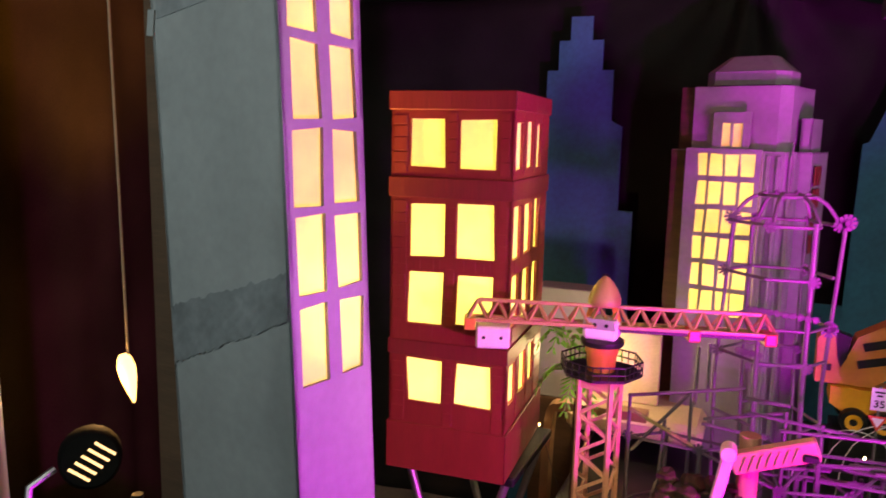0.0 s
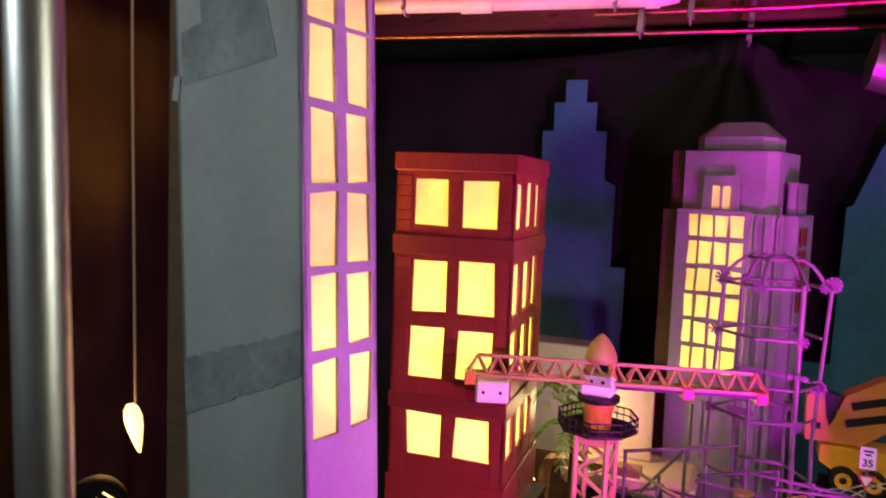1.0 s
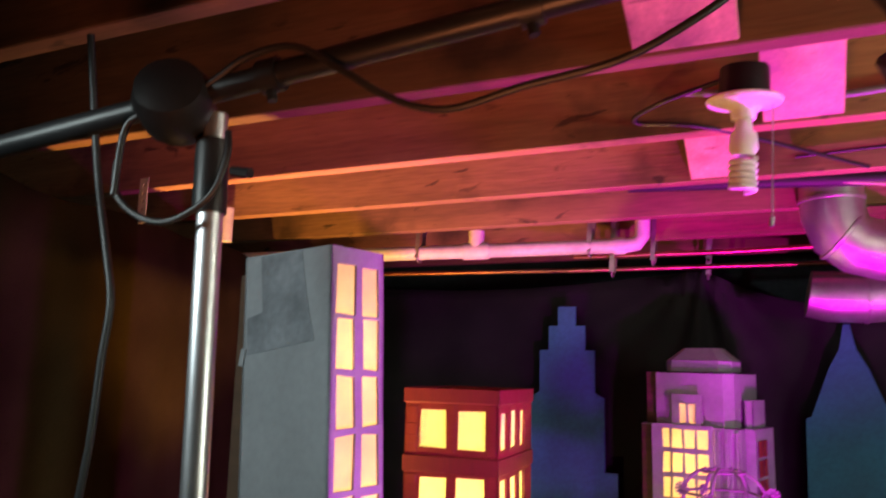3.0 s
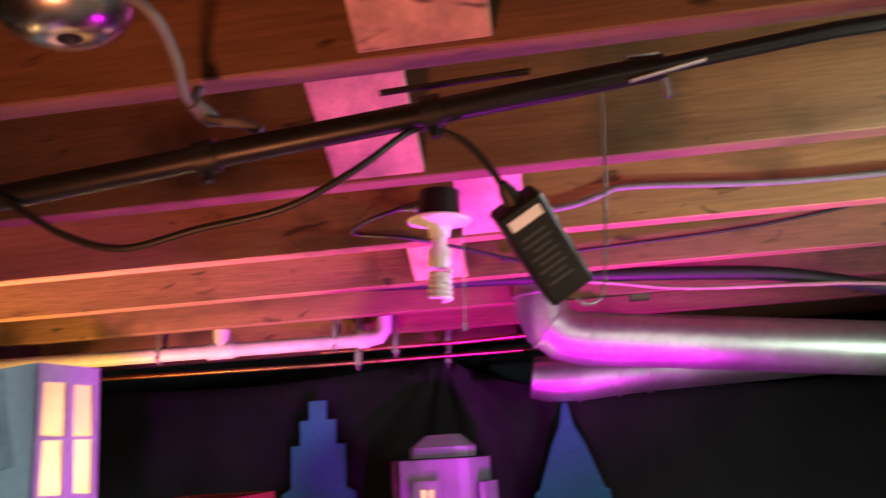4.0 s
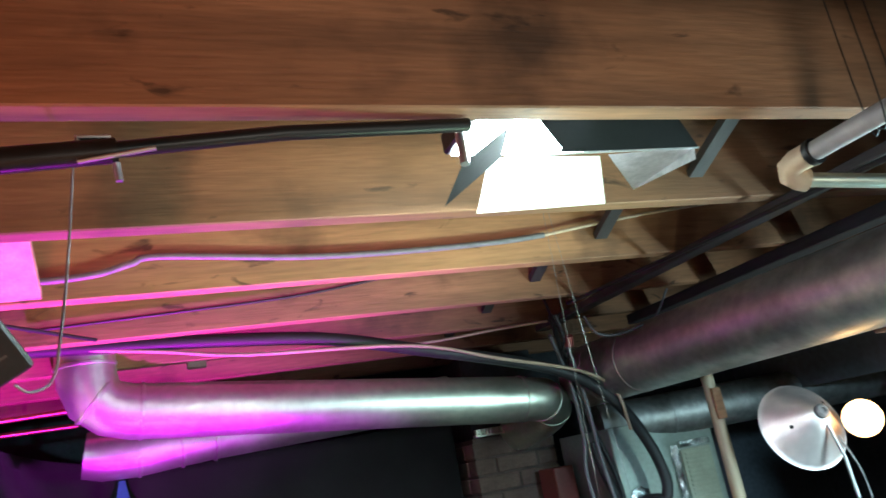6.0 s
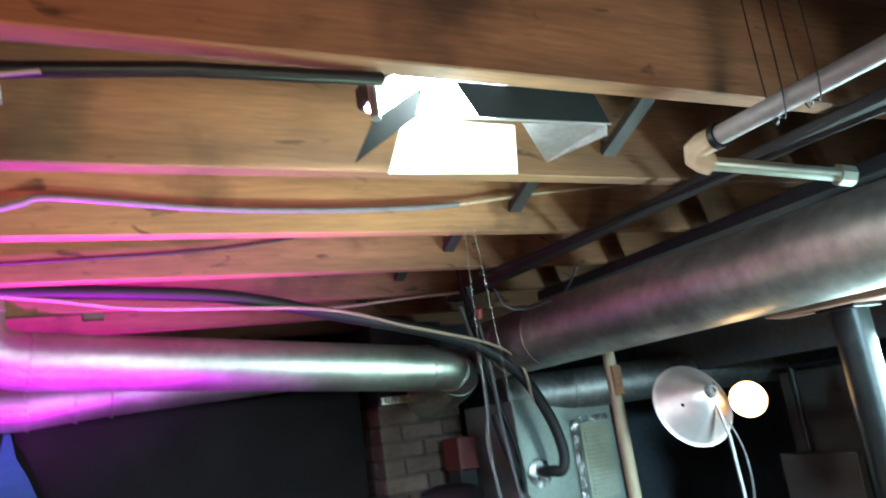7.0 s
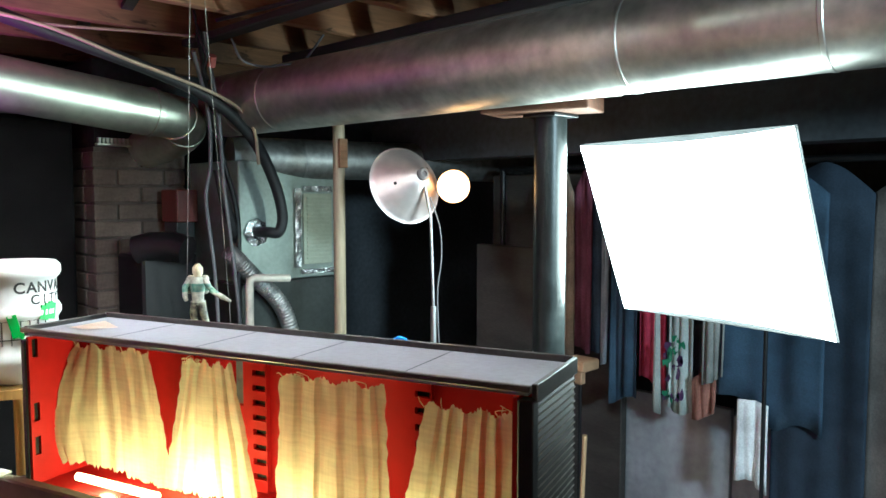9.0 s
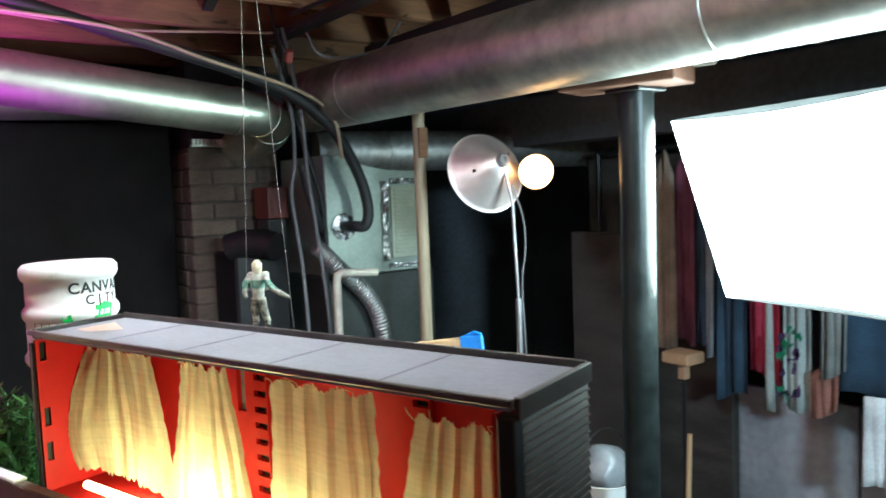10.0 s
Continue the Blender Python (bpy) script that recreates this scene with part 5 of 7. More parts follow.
for i in range(len(posts)):
    for j in range(i + 1, len(posts)):
        p, q = Vector(posts[i]), Vector(posts[j])
        d = (p.xy - q.xy).length
        if d < 0.17:
            for f in (0.97, 0.45) if (i + j) % 2 else (0.97,):
                b = B()
                tube(b, [(p.x, p.y, p.z * f), (q.x, q.y, q.z * f)], 0.00351, 6)
                part("rod", b, ROD, trestle, smooth=40)
            if (i * j) % 3 == 1:
                b = B()
                tube(b, [(p.x, p.y, 0.03), (q.x, q.y, q.z * 0.95)], 0.00324, 6)
                part("rod", b, ROD, trestle, smooth=40)
# more rods criss-crossing over the right half of the trestle
for k in range(26):
    y, z = rk.uniform(-0.03, 0.2), rk.choice((0.13, 0.17, 0.205, 0.235, 0.26))
    x = rk.uniform(0.0, 0.30)
    L = rk.uniform(0.10, 0.22)
    b = B()
    if k % 3 == 2:
        tube(b, [(x, y, 0.0), (x + rk.uniform(-0.02, 0.02), y, z + 0.03)], 0.00405, 6)
    else:
        tube(b, [(x, y, z), (x + L, y + rk.uniform(-0.02, 0.05), z + rk.uniform(-0.012, 0.012))], 0.00378, 6)
    part("rod", b, ROD, trestle, smooth=40)
# longer rods laid through the trestle: ends in x and height
for x0, z0, x1, z1, y in ((-0.242, 0.346, -0.024, 0.394, 0.0), (-0.238, 0.13, -0.238, 0.35, 0.0), (-0.12, 0.10, -0.12, 0.372, 0.0), (-0.232, 0.227, -0.125, 0.364, 0.012), (-0.023, 0.375, 0.056, 0.371, 0.0), (-0.096, 0.317, 0.048, 0.353, 0.01), (-0.021, 0.347, 0.172, 0.332, 0.0), (0.041, 0.324, 0.214, 0.334, -0.01), (-0.18, 0.06, -0.17, 0.30, 0.02), (0.05, 0.05, 0.05, 0.36, 0.0), (0.11, 0.05, 0.112, 0.345, 0.0), (-0.10, 0.30, 0.02, 0.29, 0.03)):
    b = B()
    tube(b, [(x0, y, z0), (x1, y, z1)], 0.00365, 6)
    part("rod", b, ROD, trestle, smooth=40)
OLIVEROD = mat("olive_toy_rod", (0.22, 0.21, 0.07), 0.45, vary=0.1, scale=20, fine=90, bump=0.03)
b = B()
tube(b, [(-0.238, -0.008, 0.323), (-0.108, -0.008, 0.263)], 0.00405, 6)
part("rod", b, OLIVEROD, trestle, "olive rod laid aslant", smooth=40)
# wire arcs behind
WIRE = mat("thin_white_wire", (0.6, 0.58, 0.6), 0.4, vary=0.1, bump=0.02)
for x0, x1, h in ((0.16, 0.42, 0.23), (0.20, 0.52, 0.25), (0.10, 0.36, 0.21)):
    b = B()
    tube(b, [(x0, 1.88, 0.583), (x0 + 0.03, 1.88, 0.583 + h * 0.7), ((x0 + x1) / 2, 1.885, 0.583 + h), (x1 - 0.03, 1.89, 0.583 + h * 0.7), (x1, 1.89, 0.583)], 0.0014, 6, 5)
    tagged(finish(b, "wire_arch", WIRE, smooth=60), "thin pale wire bent into an arch over the toys", "wire", "wire arches")

# ---- toy mobile crane in front ----
t = truck = thing("toy_mobile_crane", pose(0.16, 1.34, 0.582), "yellow toy crane truck with a long ribbed arm", "toy truck")
b = B()
box(b, -0.10, -0.05, 0.03, 0.14, 0.04, 0.10, 0.006)
box(b, 0.05, -0.045, 0.10, 0.13, 0.035, 0.17, 0.006)
part("body", b, YELLOW, truck)
b = B()
beam(b, (-0.176, -0.01, 0.311), (-0.045, -0.01, 0.362), 0.026, 0.036, bevel=0.003)
part("arm", b, CREAM, truck)
for k in range(7):
    b = B()
    x = -0.160 + k * 0.013
    z = 0.311 + (x + 0.176) * 0.39
    beam(b, (x, -0.0245, z - 0.013), (x + 0.007, -0.0245, z + 0.014), 0.003, 0.005, up=(0, 1, 0))
    part("rib", b, CREAM, truck)
b = B()
box(b, -0.068, -0.028, 0.340, -0.043, -0.0225, 0.354, 0.003)
part("badge", b, BLACKPLASTIC, truck, "dark plain badge")
b = B()
lathe(b, [(0.012, -0.018), (0.014, -0.016), (0.014, 0.016), (0.012, 0.018)], 16, pose(-0.182, -0.012, 0.331, 90, 0, 0))
beam(b, (-0.182, -0.012, 0.327), (-0.198, -0.012, 0.235), 0.020, 0.030, up=(0, 1, 0), bevel=0.003)
part("boom_head", b, mat("pink_white_plastic", (0.75, 0.55, 0.5), 0.4, vary=0.1, bump=0.03), truck)
b = B()
tube(b, [(-0.149, 0.03, 0.0), (-0.149, 0.03, 0.352)], 0.018, 14)
part("mast", b, TANCARD, truck, smooth=40)
for x in (-0.07, 0.0, 0.09):
    for y in (-0.058, 0.042):
        b = B()
        lathe(b, [(0.018, -0.010), (0.030, -0.010), (0.032, 0.0), (0.030, 0.010), (0.018, 0.010)], 18, pose(x, y, 0.032, 90, 0, 0))
        w = part("wheel", b, BLACKPLASTIC, truck, smooth=40)
        b = B()
        lathe(b, [(0.004, -0.011), (0.017, -0.0112), (0.017, 0.0112), (0.004, 0.011)], 14, pose(x, y, 0.032, 90, 0, 0))
        part("rim", b, YELLOW, w)

# ---- big yellow toy excavator behind ----
t = digger = thing("toy_excavator", pose(0.30, 2.10, 0.582), "large yellow plastic toy excavator with black wheels", "toy excavator")
b = B()
prism(b, [(-0.146, 0.262), (-0.02, 0.262), (0.03, 0.30), (0.30, 0.41), (0.30, 0.49), (0.02, 0.435), (-0.06, 0.385), (-0.082, 0.325), (-0.100, 0.325), (-0.108, 0.385), (-0.125, 0.395), (-0.148, 0.375)], -0.03, 0.03, pose(0, 0, 0, 90, 0, 0))
part("boom", b, ORANGE, digger)
b = B()
prism(b, [(-0.110, 0.258), (0.27, 0.258), (0.28, 0.225), (0.24, 0.196), (-0.08, 0.196), (-0.11, 0.215)], -0.045, 0.045, pose(0, 0, 0, 90, 0, 0))
part("chassis", b, YELLOW, digger)
for k in range(2):
    b = B()
    beam(b, (-0.045 - 0.01 * k, -0.032, 0.362 - 0.045 * k), (0.26, -0.032, 0.456 - 0.050 * k), 0.003, 0.020, up=(0, 0, 1))
    part("dark_panel", b, BLACKPLASTIC, digger)
b = B()
box(b, -0.134, -0.034, 0.294, -0.112, -0.030, 0.311, 0.001)
part("badge", b, BLACKPLASTIC, digger, "small dark plain badge")
b = B()
prism(b, [(-0.108, 0.395), (-0.072, 0.385), (-0.080, 0.33), (-0.092, 0.305), (-0.101, 0.33)], -0.02, 0.02, pose(0, -0.012, 0, 90, 0, 0))
part("ram", b, BLACKPLASTIC, digger)
for x in (-0.055, 0.012, 0.079, 0.146, 0.213):
    for y in (-0.055, 0.055):
        b = B()
        lathe(b, [(0.019, -0.014), (0.030, -0.014), (0.0325, -0.006), (0.0325, 0.006), (0.030, 0.014), (0.019, 0.014)], 20, pose(x, y, 0.180, 90, 0, 0))
        w = part("wheel", b, BLACKPLASTIC, digger, smooth=40)
        b = B()
        lathe(b, [(0.005, -0.013), (0.020, -0.0165), (0.020, 0.0165), (0.005, 0.013)], 16, pose(x, y, 0.180, 90, 0, 0))
        part("rim", b, YELLOW, w)
b = B()
box(b, -0.10, -0.07, 0.0, 0.28, 0.07, 0.1475, 0.004)
part("base", b, BLACKPLASTIC, digger)

# ---- toy road signs ----
SIGNW = mat("white_sign_face", (0.75, 0.72, 0.78), 0.5, vary=0.06, bump=0.02)


def words(text, size, material, parent, place):
    """Raised lettering as a mesh of its own."""
    cu = bpy.data.curves.new("lettering", "FONT")
    cu.offset = size * 0.022
    cu.body, cu.size, cu.extrude, cu.align_x, cu.align_y = text, size, 0.0003, "CENTER", "CENTER"
    tmp = new("lettering", cu)
    me = bpy.data.meshes.new_from_object(tmp.evaluated_get(bpy.context.evaluated_depsgraph_get()))
    bpy.data.objects.remove(tmp)
    me.materials.append(material)
    ob = new("lettering", me)
    ob.parent = parent
    ob.matrix_local = place
    return ob


t = sign = thing("toy_road_sign", pose(0.262, 1.80, 0.582), "toy speed limit sign above a red yield triangle", "toy sign")
b = B()
tube(b, [(0, 0.003, 0), (0, 0.003, 0.345)], 0.003, 8)
part("post", b, ROD, sign, smooth=40)
b = B()
box(b, -0.016, 0, 0.292, 0.016, 0.002, 0.342, 0.0006)
part("speed_plate", b, SIGNW, sign)
words("35", 0.022, BLACKPLASTIC, sign, pose(0, -0.0006, 0.306, 90, 0, 0))
for z, w in ((0.333, 0.020), (0.325, 0.012)):
    b = B()
    box(b, -w / 2, -0.0008, z - 0.002, w / 2, -0.0001, z + 0.002)
    part("text_bar", b, BLACKPLASTIC, sign)
for r, y, mt in ((0.023, 0.0, REDTOY), (0.014, -0.0012, SIGNW)):
    b = B()
    prism(b, [(r * math.sin(a), -r * math.cos(a)) for a in (0, 2.094, 4.189)], 0, 0.001, pose(0, y + 0.001, 0.268, 90, 0, 0))
    part("yield_plate", b, mt, sign)

# ---- things behind: bentwood chair, paper box, palm, fairy lights ----
t = chair = thing("bentwood_chair", pose(-0.36, 2.00, 0), "pale bentwood lounge chair with a cream cushion", "chair")
CREAM = mat("cream_cushion", (0.62, 0.50, 0.32), 0.85, vary=0.15, scale=8, fine=140, bump=0.3)
BENTWOOD = mat("bent_birch", (0.30, 0.17, 0.075), 0.45, vary=0.2, scale=5, fine=40, grain=(6, 6, 0.5), bump=0.1)
for y in (-0.10, 0.30):
    b = B()
    pts = smooth_path([(-0.135, y, 0.02), (-0.13, y, 0.45), (-0.122, y, 0.70), (-0.095, y, 0.735), (-0.04, y, 0.742), (0.13, y, 0.742)], 5)
    rows = []
    for k, p in enumerate(pts):
        d = (pts[min(k + 1, len(pts) - 1)] - pts[max(k - 1, 0)]).normalized()
        n = Vector((-d.z, 0, d.x))
        rows.append([b.verts.new(p + n * sn * 0.011 + Vector((0, sy * 0.0225, 0))) for sn, sy in ((-1, -1), (-1, 1), (1, 1), (1, -1))])
    for p, q in zip(rows, rows[1:]):
        for k in range(4):
            b.faces.new((p[k], p[(k + 1) % 4], q[(k + 1) % 4], q[k]))
    b.faces.new(rows[0][::-1])
    b.faces.new(rows[-1])
    part("arm", b, BENTWOOD, chair)
b = B()
box(b, -0.10, -0.02, 0.64, 0.26, 0.27, 0.700, 0.015)
part("cushion", b, CREAM, chair)
PAPERW = mat("white_paper", (0.34, 0.34, 0.37), 0.8, vary=0.08, scale=6, fine=60, bump=0.08)
t = pbox = thing("paper_box", pose(-0.42, 2.28, 0.0), "white paper-covered box leaning behind the toys", "box")
b = B()
box(b, -0.225, -0.01, 0.62, -0.02, 0.10, 0.975, 0.004)
part("body", b, PAPERW, pbox)
b = B()
box(b, -0.225, -0.01, 0.0, -0.02, 0.10, 0.619, 0.004)
part("lower_body", b, BROWNCARD, pbox)
b = B()
box(b, 0.075, -0.02, 0.702, 0.27, 0.0, 0.905, 0.002)
o = tagged(finish(b, "card_sheet", CREAM, place=pose(-0.50, 2.12, 0)), "cream card panel standing on the chair, brightly lit", "card")
LEAF = mat("green_plastic_leaf", (0.06, 0.20, 0.03), 0.5, vary=0.3, scale=14, fine=60, bump=0.08)
PALMLEAF = mat("bright_palm_leaf", (0.17, 0.62, 0.05), 0.5, vary=0.3, scale=14, fine=60, bump=0.08)
t = palm = thing("toy_palm", pose(-0.372, 1.70, 0.810), "small green plastic palm with feathery fronds", "toy plant")
b = B()
tube(b, [(0, 0.0, -0.228), (0.0, 0, -0.02), (0.003, 0, 0.085)], 0.006, 8)
part("stem", b, BROWNCARD, palm, smooth=40)
rp = random.Random(3)
for k in range(14):
    a = 2 * math.pi * k / 7 + rp.uniform(-0.2, 0.2)
    L = rp.uniform(0.085, 0.115)
    rise = (0.115, 0.03)[k // 7] + rp.uniform(-0.02, 0.03)
    b = B()
    spine = []
    for i in range(9):
        f = i / 8
        spine.append(Vector((math.cos(a) * L * f, math.sin(a) * L * f, 0.085 + rise * math.sin(f * 2.2) - 0.03 * f - (0.05 * f * f if k > 6 else 0))))
    tube(b, spine, 0.0013, 5)
    for i in range(2, 9):
        d = (spine[i] - spine[i - 1]).normalized()
        for sgn in (-1, 1):
            w = d.cross(Vector((0, 0, 1))).normalized() * sgn
            tip = spine[i] + (w * 0.75 + d * 0.6) * 0.040 * (1.15 - i / 11) - Vector((0, 0, 0.006))
            m1 = spine[i].lerp(tip, 0.45) + d * 0.0070
            m2 = spine[i].lerp(tip, 0.45) - d * 0.0070
            vs = [b.verts.new(q) for q in (spine[i], m1, tip, m2)]
            b.faces.new(vs)
    part("frond", b, PALMLEAF, palm)
FAIRY = glow("lit_fairy_bulb", (1.0, 0.55, 0.2), 30.0)
t = fairy = thing("fairy_lights", pose(-0.3, 1.5, 0.590), "string of tiny warm fairy lights strewn between the toys", "string light")
pts = [(-0.20, 0.35, 0.10), (-0.05, 0.10, 0.005), (0.08, 0.02, 0.02), (0.20, -0.06, 0.06), (0.42, 0.30, 0.14), (0.55, 0.33, 0.16), (0.62, 0.34, 0.165), (0.66, 0.33, 0.16)]
b = B()
tube(b, pts, 0.0010, 5, 5)
part("wire", b, CABLE, fairy)
for p in pts:
    b = B()
    lathe(b, [(0.001, -0.004), (0.0028, -0.001), (0.0028, 0.002), (0.0008, 0.005)], 8, pose(*p))
    part("bulb", b, FAIRY, fairy)

# rubble and bits beside the truck
RUB = mat("brown_toy_rubble", (0.050, 0.024, 0.010), 0.8, vary=0.5, scale=20, fine=80, bump=0.4)
for i in range(12):
    b = B()
    bmesh.ops.create_icosphere(b, subdivisions=2, radius=rp.uniform(0.010, 0.024))
    for v in b.verts:
        v.co *= rp.uniform(0.7, 1.25)
    for v in b.verts:
        v.co.z *= 0.75
    low = min(v.co.z for v in b.verts)
    k, l = i % 4, i // 4
    x, y = -0.118 + k * 0.040 + rp.uniform(-0.008, 0.008), 1.28 + l * 0.05
    tagged(finish(b, "toy_rock", RUB, place=pose(x, y, 0.806 - low)), "rough brown toy rock lying on the plinth", "toy rock", "toy rocks")
b = B()
box(b, -0.150, 1.245, 0.582, 0.045, 1.41, 0.805, 0.006)
tagged(finish(b, "rubble_plinth", BLACKMETAL), "dark box plinth under the toy rocks", "plinth")

# ---- stand with crossbar, and what hangs on it ----
t = stand = thing("backdrop_stand", pose(-0.365, 0.242, 0), "chromed steel backdrop stand with a black sloping crossbar", "stand")
inv = Matrix.Translation((0.365, -0.242, 0))
b = B()
tube(b, [(0.035, 0, 0.02), (-0.0115, 0, 1.86)], 0.0148, 20)
part("pole", b, STEEL, stand, smooth=40)
b = B()
tube(b, [(-0.008, -0.002, 1.742), (-0.010, -0.002, 1.828)], 0.0195, 16)
tube(b, [(0.020, 0.0, 1.79), (0.046, 0.0, 1.785)], 0.006, 8)
part("clamp_collar", b, BLACKPLASTIC, stand, smooth=40)
b = B()
lathe(b, [(0.012, -0.044), (0.034, -0.040), (0.043, -0.024), (0.046, 0.012), (0.038, 0.032), (0.016, 0.040)], 20, pose(-0.042, -0.034, 1.868, 70, 25, 20))
part("knob_head", b, BLACKPLASTIC, stand, smooth=45)
BA, BB = Vector((-0.72, 0.185, 1.832)), Vector((0.51, 0.316, 2.003))
b = B()
tube(b, [BA, BB], 0.0145, 16)
part("crossbar", b, BLACKMETAL, stand, smooth=40, place=inv)
b = B()
tube(b, [BB - (BB - BA) * 0.05, (0.70, 0.333, 2.031), (0.96, 0.348, 2.0485)], 0.0095, 14)
part("inner_tube", b, BLACKMETAL, stand, smooth=40, place=inv)
for f in (0.35, 0.588, 0.79):
    b = B()
    p = BA.lerp(BB, f)
    d = (BB - BA).normalized()
    tube(b, [p - d * 0.012, p + d * 0.012], 0.0195, 14)
    tube(b, [p + Vector((0, 0, -0.012)), p + Vector((0.004, 0, -0.030))], 0.006, 8)
    part("cable_clip", b, BLACKPLASTIC, stand, smooth=40, place=inv)
b = B()
p = BA.lerp(BB, 0.80)
tube(b, [p + Vector((-0.07, 0, 0.030)), p + Vector((0.10, 0.01, 0.040))], 0.004, 8)
part("pin", b, BLACKMETAL, stand, smooth=40, place=inv)
for s0 in (0.4, 2.5, 4.6):
    b = B()
    tube(b, [(0.024, 0, 0.45), (0.024 + 0.35 * math.cos(s0), 0.35 * math.sin(s0), 0.01)], 0.009, 10)
    part("foot", b, STEEL, stand, smooth=40)
b = B()
p = BA.lerp(BB, 0.985)
tube(b, [p + Vector((-0.020, -0.004, -0.016)), p + Vector((-0.020, -0.004, 0.016)), p + Vector((0.014, -0.002, 0.017))], 0.0035, 8)
tube(b, [p + Vector((-0.020, -0.01, -0.016)), p + Vector((0.060, -0.016, -0.004))], 0.0028, 8)
tube(b, [p + Vector((0.018, 0, -0.014)), p + Vector((0.020, 0, -0.036))], 0.004, 8)
tagged(finish(b, "spring_clamp", STEEL, smooth=40), "small steel clamp gripping the crossbar", "clamp")
# cable looped along the bar and hanging down
b = B()
tube(b, [(-0.47, 0.19, 1.76), (-0.46, 0.19, 1.84), (-0.42, 0.195, 1.855), (-0.36, 0.21, 1.885), (-0.31, 0.215, 1.912), (-0.25, 0.22, 1.915), (-0.19, 0.225, 1.880), (-0.14, 0.235, 1.848), (-0.08, 0.245, 1.831), (0.0, 0.25, 1.846), (0.094, 0.255, 1.861), (0.168, 0.262, 1.897), (0.225, 0.285, 1.945), (0.250, 0.300, 1.952), (0.285, 0.305, 1.935), (0.312, 0.308, 1.900), (0.326, 0.310, 1.872)], 0.0042, 8, 5)
tagged(finish(b, "power_cable", CABLE, smooth=60), "black power cable draped along the crossbar", "cable", "black cables")
b = B()
tube(b, [(-0.47, 0.19, 1.80), (-0.478, 0.20, 1.765), (-0.44, 0.20, 1.735), (-0.395, 0.205, 1.728), (-0.345, 0.21, 1.755), (-0.33, 0.215, 1.80), (-0.34, 0.225, 1.83)], 0.004, 8, 5)
tagged(finish(b, "power_cable", CABLE, smooth=60), "black cable looped round the stand's head", "cable", "black cables")
b = B()
tube(b, [(-0.70, 0.32, 2.05), (-0.694, 0.35, 1.853), (-0.660, 0.35, 1.731), (-0.641, 0.35, 1.656), (-0.648, 0.35, 1.576), (-0.654, 0.35, 1.470), (-0.669, 0.35, 1.338), (-0.648, 0.35, 1.263), (-0.60, 0.35, 1.0), (-0.60, 0.35, 0.5), (-0.56, 0.33, 0.007)], 0.0055, 8, 6)
tagged(finish(b, "power_cable", CABLE, smooth=60), "thick black cable hanging down from the joists", "cable", "black cables")
at, ab = Vector((0.328, 0.311, 1.872)), Vector((0.390, 0.405, 1.772))
ay = (at - ab).normalized()
az = (Vector((0.36, -0.47, 1.60)) - (at + ab) / 2 + Vector((0.12, 0, 0)))
az = (az - ay * az.dot(ay)).normalized()
m = Matrix((ay.cross(az), ay, az)).transposed().to_4x4()
m.translation = (at + ab) / 2
brick = thing("power_adapter", m, "black power adapter brick hanging from its cable", "adapter")
b = B()
box(b, -0.029, -0.066, -0.018, 0.029, 0.064, 0.018, 0.004)
part("case", b, BLACKPLASTIC, brick)
b = B()
box(b, -0.021, 0.040, 0.0181, 0.019, 0.053, 0.0186)
part("label", b, WHITEPL, brick, "pale sticker")
GREYPRINT = mat("grey_print", (0.045, 0.045, 0.045), 0.6, vary=0.1, bump=0.0)
for k in range(8):
    b = B()
    w = (0.018, 0.021, 0.014, 0.020, 0.016, 0.021, 0.012, 0.019)[k]
    box(b, -w, 0.024 - k * 0.009, 0.0181, w * 0.7, 0.027 - k * 0.009, 0.0184)
    part("text_bar", b, GREYPRINT, brick)
b = B()
tube(b, [(0, 0.064, 0), (0, 0.078, 0), (0.0, 0.090, 0.0)], [0.012, 0.010, 0.005], 10)
part("plug", b, BLACKPLASTIC, brick, smooth=40)
b = B()
tube(b, [(0.392, 0.408, 1.770), (0.405, 0.420, 1.762), (0.425, 0.435, 1.775), (0.434, 0.44, 1.82), (0.445, 0.445, 1.92), (0.455, 0.45, 2.055)], 0.0018, 8, 5)
tagged(finish(b, "adapter_lead", GREYCABLE, smooth=60), "thin grey lead rising from the adapter to the joists", "cable")

# lampholders
def lampholder(place, label, bulb):
    t = thing("lampholder", place, label, "lampholder", "lampholders")
    b = B()
    lathe(b, [(0.040, 0.058), (0.042, 0.012), (0.036, 0.004)], 12)
    part("box", b, BLACKPLASTIC, t, smooth=30)
    b = B()
    lathe(b, [(0.030, 0.006), (0.060, 0.004), (0.063, 0.0), (0.060, -0.005), (0.030, -0.012), (0.022, -0.018), (0.020, -0.032)], 28)
    part("plate", b, WHITEPL, t, "white porcelain plate", smooth=45)
    if bulb:
        b = B()
        lathe(b, [(0.014, -0.032), (0.014, -0.05), (0.022, -0.058), (0.024, -0.085), (0.018, -0.095)], 18)
        part("bulb_base", b, WHITEPL, t, smooth=45)
        b = B()
        tube(b, [(0.019 * math.cos(a), 0.019 * math.sin(a), -0.10 - 0.0105 * a / 6.2832) for a in [k * 0.45 for k in range(74)]], 0.0052, 7)
        part("spiral_tube", b, WHITEPL, t, "white spiral fluorescent tube, unlit", smooth=60)
        b = B()
        tube(b, [(0.045, 0.0, -0.004), (0.046, 0, -0.20)], 0.0012, 5)
        tube(b, [(0.046, 0, -0.20), (0.046, 0, -0.215)], 0.004, 8)
        part("pull_chain", b, STEEL, t)
    return t


